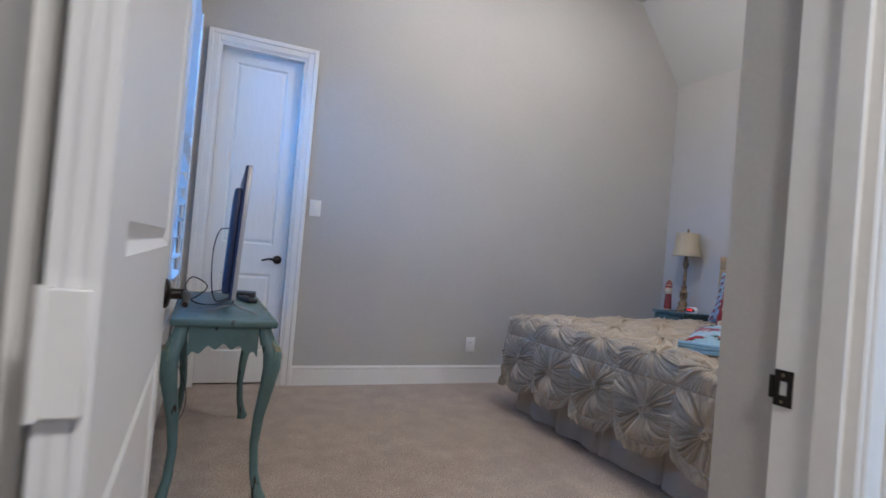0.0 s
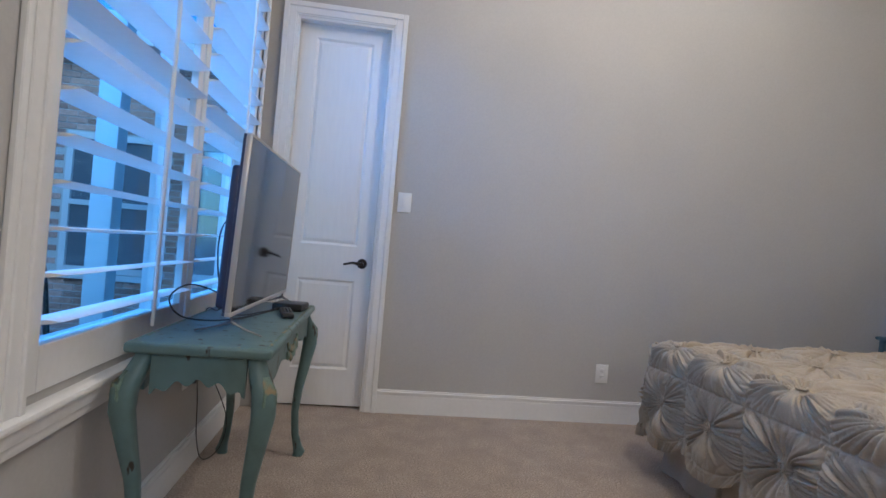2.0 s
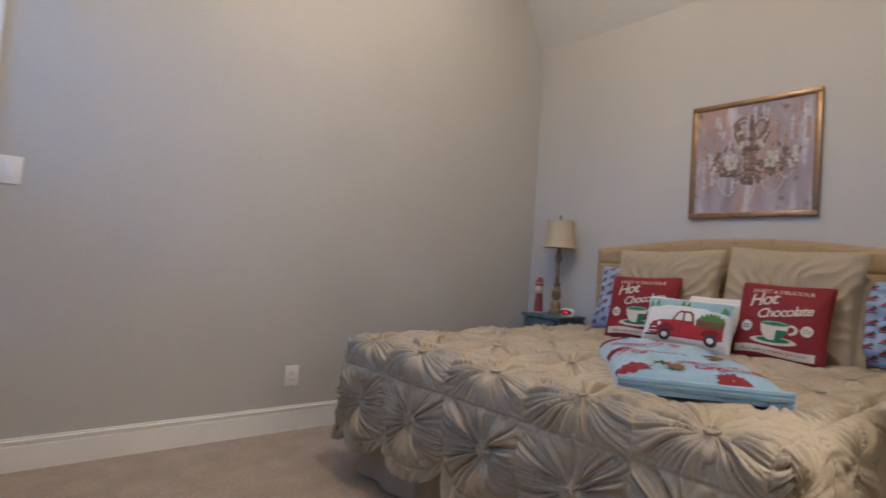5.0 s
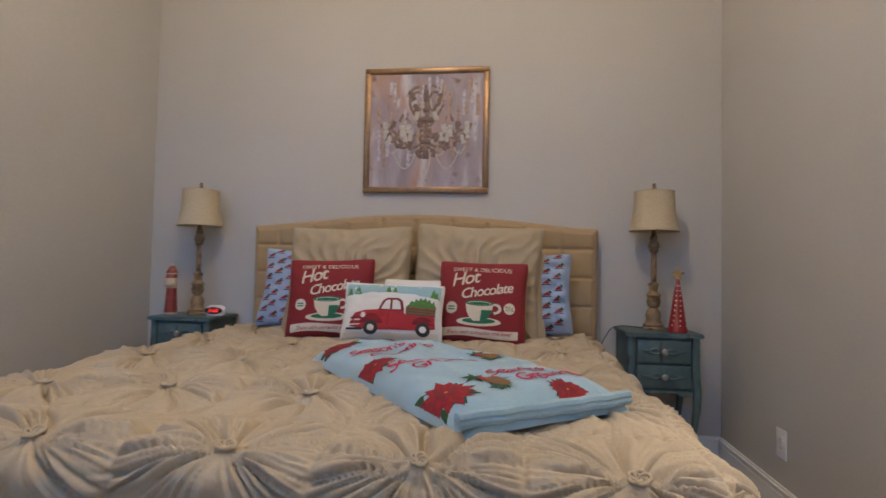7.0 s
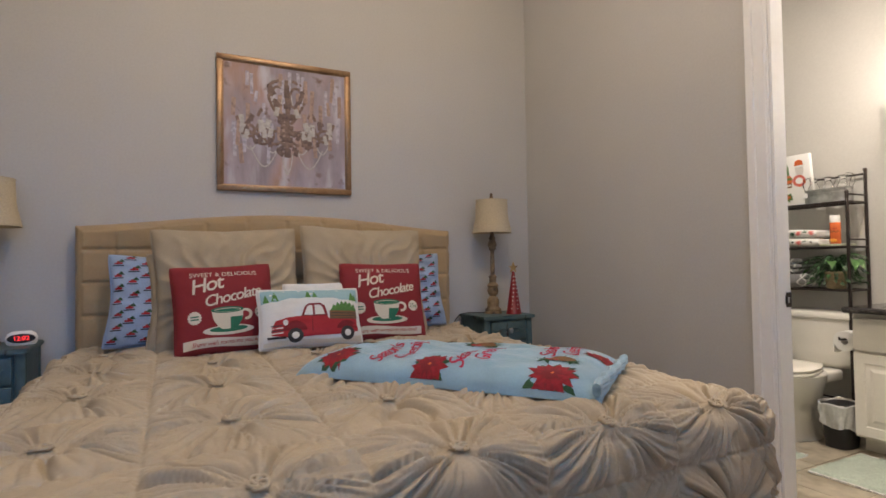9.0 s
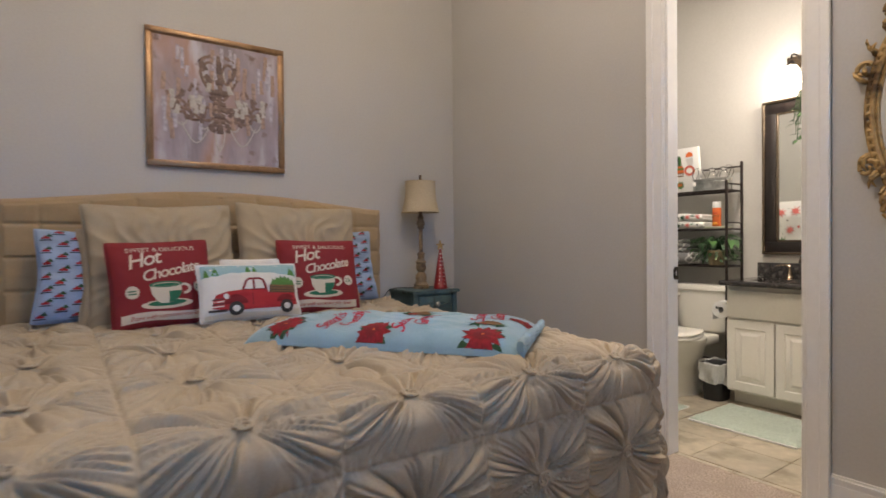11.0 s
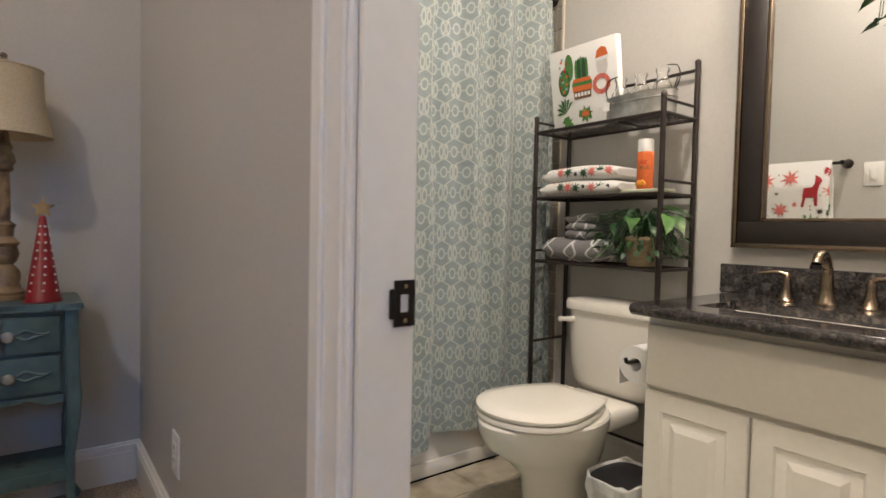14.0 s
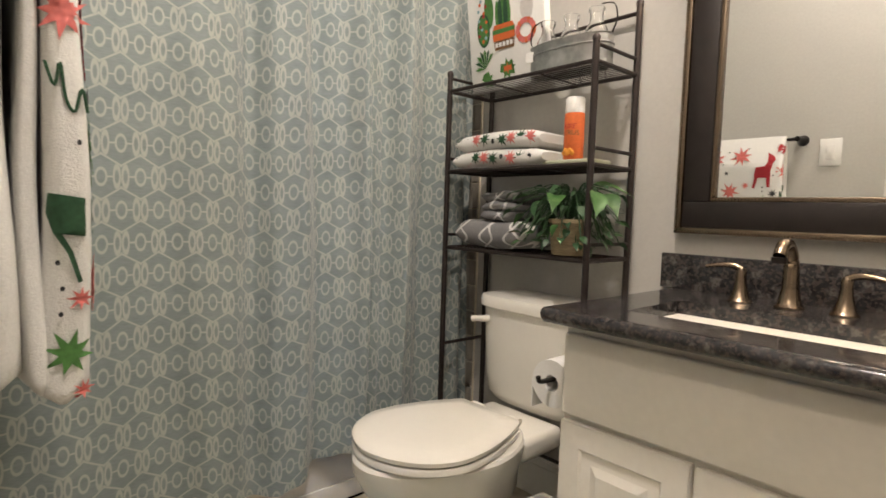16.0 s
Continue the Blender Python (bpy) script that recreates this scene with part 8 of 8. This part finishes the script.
ph = thing("paper_holder", (VX1, 0.115, 0.60), "dark bronze toilet paper holder on the vanity side", "paper holder")
part("mount", T([(0.0, 0.03, 0.07), (0.006, 0.03, 0.07), (0.02, 0.03, 0.07)], [0.022, 0.022, 0.008], 16), BLACKM, ph)
part("arm", T(catmull([(0.02, 0.03, 0.07), (0.055, 0.03, 0.065), (0.065, 0.03, 0.02), (0.065, 0.045, 0.004), (0.065, 0.15, 0.004), (0.065, 0.165, 0.018)], 5), 0.006, 8), BLACKM, ph)
pr2 = thing("toilet_paper", (VX1 + 0.065, 0.130, 0.592), "roll of white toilet paper on a bronze arm", "toilet paper")
bm = bmesh.new()
n = 32
rr = [[bm.verts.new((r * math.cos(2 * math.pi * i / n), y, r * math.sin(2 * math.pi * i / n))) for i in range(n)] for r, y in ((0.020, 0.0), (0.056, 0.0), (0.056, 0.10), (0.020, 0.10))]
for a, b in zip(rr, rr[1:] + rr[:1]):
    for i in range(n):
        bm.faces.new((a[i], a[(i + 1) % n], b[(i + 1) % n], b[i]))
part("roll", bm, PAPER, pr2)
part("loose_sheet", B(0.054, 0.0575, 0.0, 0.10, -0.07, 0.0), PAPER, pr2)

wb = thing("waste_bin", (3.305, 0.215, 0.0), "small black bin with a translucent white liner", "bin")
bm = bmesh.new()
loft(bm, [(0, 0, 0.0, 0.066, 0.085), (0, 0, 0.12, 0.074, 0.095), (0, 0, 0.235, 0.082, 0.105)], 28, 3)
part("bin_body", bm, BLACKP, wb)
BAG = mk("white_liner", (0.62, 0.62, 0.60), 0.35, grain=0.08, bump=0.8, bscale=60)
n, m = 60, 14
rr = []
for j in range(m + 1):
    s = j / m
    ring = []
    for i in range(n):
        a = 2 * math.pi * i / n
        wob = 0.006 * math.sin(7 * a + 3 * s) + 0.004 * math.sin(13 * a - 5 * s)
        low = 0.075 + 0.070 * (0.5 + 0.5 * math.sin(a * 1.0 + 0.8)) + 0.02 * math.sin(3 * a)
        z = low + (0.245 - low) * s + 0.006 * math.sin(5 * a) * s
        k = 0.071 + 0.012 * z / 0.235 + 0.006 + (wob * (1.2 - s))
        ring.append((k * math.copysign(abs(math.cos(a)) ** 0.67, math.cos(a)), 1.28 * k * math.copysign(abs(math.sin(a)) ** 0.67, math.sin(a)), z))
    rr.append(ring)
rr.append([(x * 0.93, y * 0.93, 0.242 + 0.004 * math.sin(i)) for i, (x, y, z) in enumerate(rr[-1])])
rr.append([(x * 0.86, y * 0.86, 0.12) for x, y, z in rr[-2]])
V = np.array(rr)
V = np.concatenate([V, V[:, :1]], 1)
o = new("liner", mesh_from_grid("liner", V, BAG))
o.parent = wb
o["label"] = "white plastic bag folded over the rim"


def bath_mat(name, x0, x1, y0, y1, label, turn=0.0, bite=None):
    th = thing(name, ((x0 + x1) / 2, (y0 + y1) / 2, -0.001), label, "bath mat", turn=turn)
    w, d = (x1 - x0) / 2, (y1 - y0) / 2
    nx, ny = int((x1 - x0) / 0.012), int((y1 - y0) / 0.012)
    X, Y = np.meshgrid(np.linspace(-w, w, nx), np.linspace(-d, d, ny), indexing="ij")
    e = np.minimum(np.minimum(w - np.abs(X), d - np.abs(Y)) / 0.02, 1)
    Z = 0.004 + 0.014 * np.sqrt(np.clip(e, 0, 1)) + 0.004 * smooth_noise(X * 90, Y * 90, 1) + 0.003 * smooth_noise(X * 30, Y * 30, 2)
    o = new("plush_top", mesh_from_grid("plush_top", np.stack([X, Y, Z], -1), BATHMAT))
    o.parent = th
    part("backing", B(-w, w, -d, d, 0.0, 0.005), PAPER, th)
    bm = bmesh.new()
    rng = random.Random(int(x0 * 100))
    for s in (-1, 1):
        for i in range(int(2 * w / 0.014)):
            x = -w + 0.007 + i * 0.014
            box(bm, x - 0.005, x + 0.005, s * d if s > 0 else -d - 0.014, d + 0.014 if s > 0 else -d, 0.001, 0.007 + rng.uniform(0, 0.003))
    part("fringe", bm, PAPER, th)["kind"] = "stuff"
    return th


bath_mat("bath_mat", 2.60, 3.18, 0.30, 0.765, "sage green bath mat with a pale fringed edge")
bath_mat("toilet_mat", 3.30, 3.82, 0.56, 0.95, "sage green mat in front of the toilet")

# ---- outside the window ----
BRICK = mk("red_brick", (0.36, 0.215, 0.165), 0.9, grain=0.25, gscale=40, bump=0.4, bscale=90, big=0.15, random_v=0.35)
MORTAR = mk("mortar", (0.42, 0.40, 0.37), 0.95, grain=0.2, gscale=80)
PAVE = mk("patio_concrete", (0.40, 0.39, 0.36), 0.9, grain=0.15, gscale=30, big=0.15, bigscale=2)
FASCIA = mk("white_fascia", (0.52, 0.53, 0.53), 0.6, grain=0.03)
DARKG = mk("dark_glazing", (0.10, 0.115, 0.13), 0.08, spec=0.8)
structure("ground", B(-60, 0.08, -60, 60, -0.45, -0.30), PAVE, "pale concrete patio outside the window", "ground")
nb = thing("brick_house", (0, 0, -0.30), "red brick house wing across the patio with white windows", "house")
part("wall", B(-4.2, -4.02, 1.5, 12.0, 0.0, 3.3), MORTAR, nb)
bw = part("side_wall", B(-6.5, 0.0, 8.0, 8.18, 0.0, 3.3), MORTAR, nb)
brick_mesh = finish("brick", B(0, 0.205, -0.012, 0.008, 0, 0.063, bevel=0.003, seg=1), BRICK, 0)
WINS = [(-2.55, -1.55, 0.75, 2.35), (-1.15, -0.25, 0.75, 2.35)]   # x from, x to, sill, head
count = 0
rest = bmesh.new()
for r in range(44):
    for c in range(20):
        x0 = -4.2 + c * 0.215 + (0.107 if r % 2 else 0)
        z0 = 0.01 + r * 0.074
        if any(a - 0.19 < x0 < b - 0.01 and q - 0.05 < z0 < w for a, b, q, w in WINS):
            continue
        if x0 > -3.1 and 0.4 < z0 < 2.9 and count < 295:
            o = new("brick", brick_mesh)
            o.parent = bw
            o.location = (x0, 8.0, z0)
            count += 1
        else:
            box(rest, x0, x0 + 0.205, 7.988, 8.008, z0, z0 + 0.063)
far = part("far_bricks", rest, BRICK, nb, smooth=0)
far["kind"] = "stuff"
rest = bmesh.new()
for r in range(44):
    for c in range(30):
        y0 = 1.5 + c * 0.215 + (0.107 if r % 2 else 0)
        box(rest, -4.028, -4.008, y0, y0 + 0.205, 0.01 + r * 0.074, 0.073 + r * 0.074)
far = part("far_bricks", rest, BRICK, nb, smooth=0)
far["kind"] = "stuff"
for a, b, q, w in WINS:
    bm = bmesh.new()
    for x0, x1, z0, z1 in ((a, a + 0.07, q, w), (b - 0.07, b, q, w), (a + 0.07, b - 0.07, q, q + 0.07), (a + 0.07, b - 0.07, w - 0.07, w), ((a + b) / 2 - 0.025, (a + b) / 2 + 0.025, q + 0.07, w - 0.07), (a + 0.07, b - 0.07, (q + w) / 2 - 0.03, (q + w) / 2 + 0.03)):
        box(bm, x0, x1, 7.95, 8.02, z0, z1)
    wn2 = part("window", bm, FASCIA, nb, smooth=0)
    part("pane", B(a + 0.05, b - 0.05, 7.985, 8.0, q + 0.05, w - 0.05), DARKG, wn2, smooth=0)
    part("sill", B(a - 0.08, b + 0.08, 7.90, 8.02, q - 0.07, q - 0.005), FASCIA, wn2, smooth=0)
bm = bmesh.new()
box(bm, -4.5, -3.55, 1.3, 12.0, 3.3, 3.48)
box(bm, -4.5, 0.05, 7.55, 8.4, 3.3, 3.48)
part("eave", bm, FASCIA, nb, smooth=0)
bm = bmesh.new()
prism(bm, [(-4.5, 3.48), (-3.5, 3.48), (-6.5, 5.2), (-7.5, 5.2)], 1.2, 12.0, "y")
part("roof", bm, mk("grey_shingles", (0.10, 0.095, 0.09), 0.95, grain=0.3, gscale=20, bump=0.6, bscale=30), nb, smooth=0)
for x, y in ((-1.0, 5.6), (-0.35, 7.3)):
    po = thing("porch_post", (x, y, -0.30), "white square porch post on the patio", "post", "porch posts")
    part("shaft", B(-0.08, 0.08, -0.08, 0.08, 0.2, 2.9, bevel=0.01), FASCIA, po)
    part("plinth", B(-0.11, 0.11, -0.11, 0.11, 0.0, 0.2, bevel=0.01), FASCIA, po)
ch = thing("patio_chair", (-0.80, 5.1, -0.30), "dark wrought-iron patio chair with a scrolled back", "chair", turn=120)
part("seat", B(-0.23, 0.23, -0.22, 0.22, 0.42, 0.45, bevel=0.01), BLACKM, ch)
for x in (-0.21, 0.21):
    for y in (-0.2, 0.2):
        part("leg", T([(x, y, 0), (x * 0.95, y * 0.95, 0.43)], 0.012, 8), BLACKM, ch)
    part("back_post", T([(x, 0.21, 0.43), (x, 0.26, 0.95)], 0.012, 8), BLACKM, ch)
part("back_rail", T(catmull([(-0.21, 0.26, 0.95), (0, 0.27, 1.04), (0.21, 0.26, 0.95)], 8), 0.012, 8), BLACKM, ch)
for s in (-1, 1):
    part("scroll", T([(s * 0.09 + (0.085 - 0.07 * q / 20) * math.cos(q * 0.55) * s, 0.245, 0.72 + (0.13 - 0.10 * q / 20) * math.sin(q * 0.55)) for q in range(21)], 0.008, 6), BLACKM, ch)
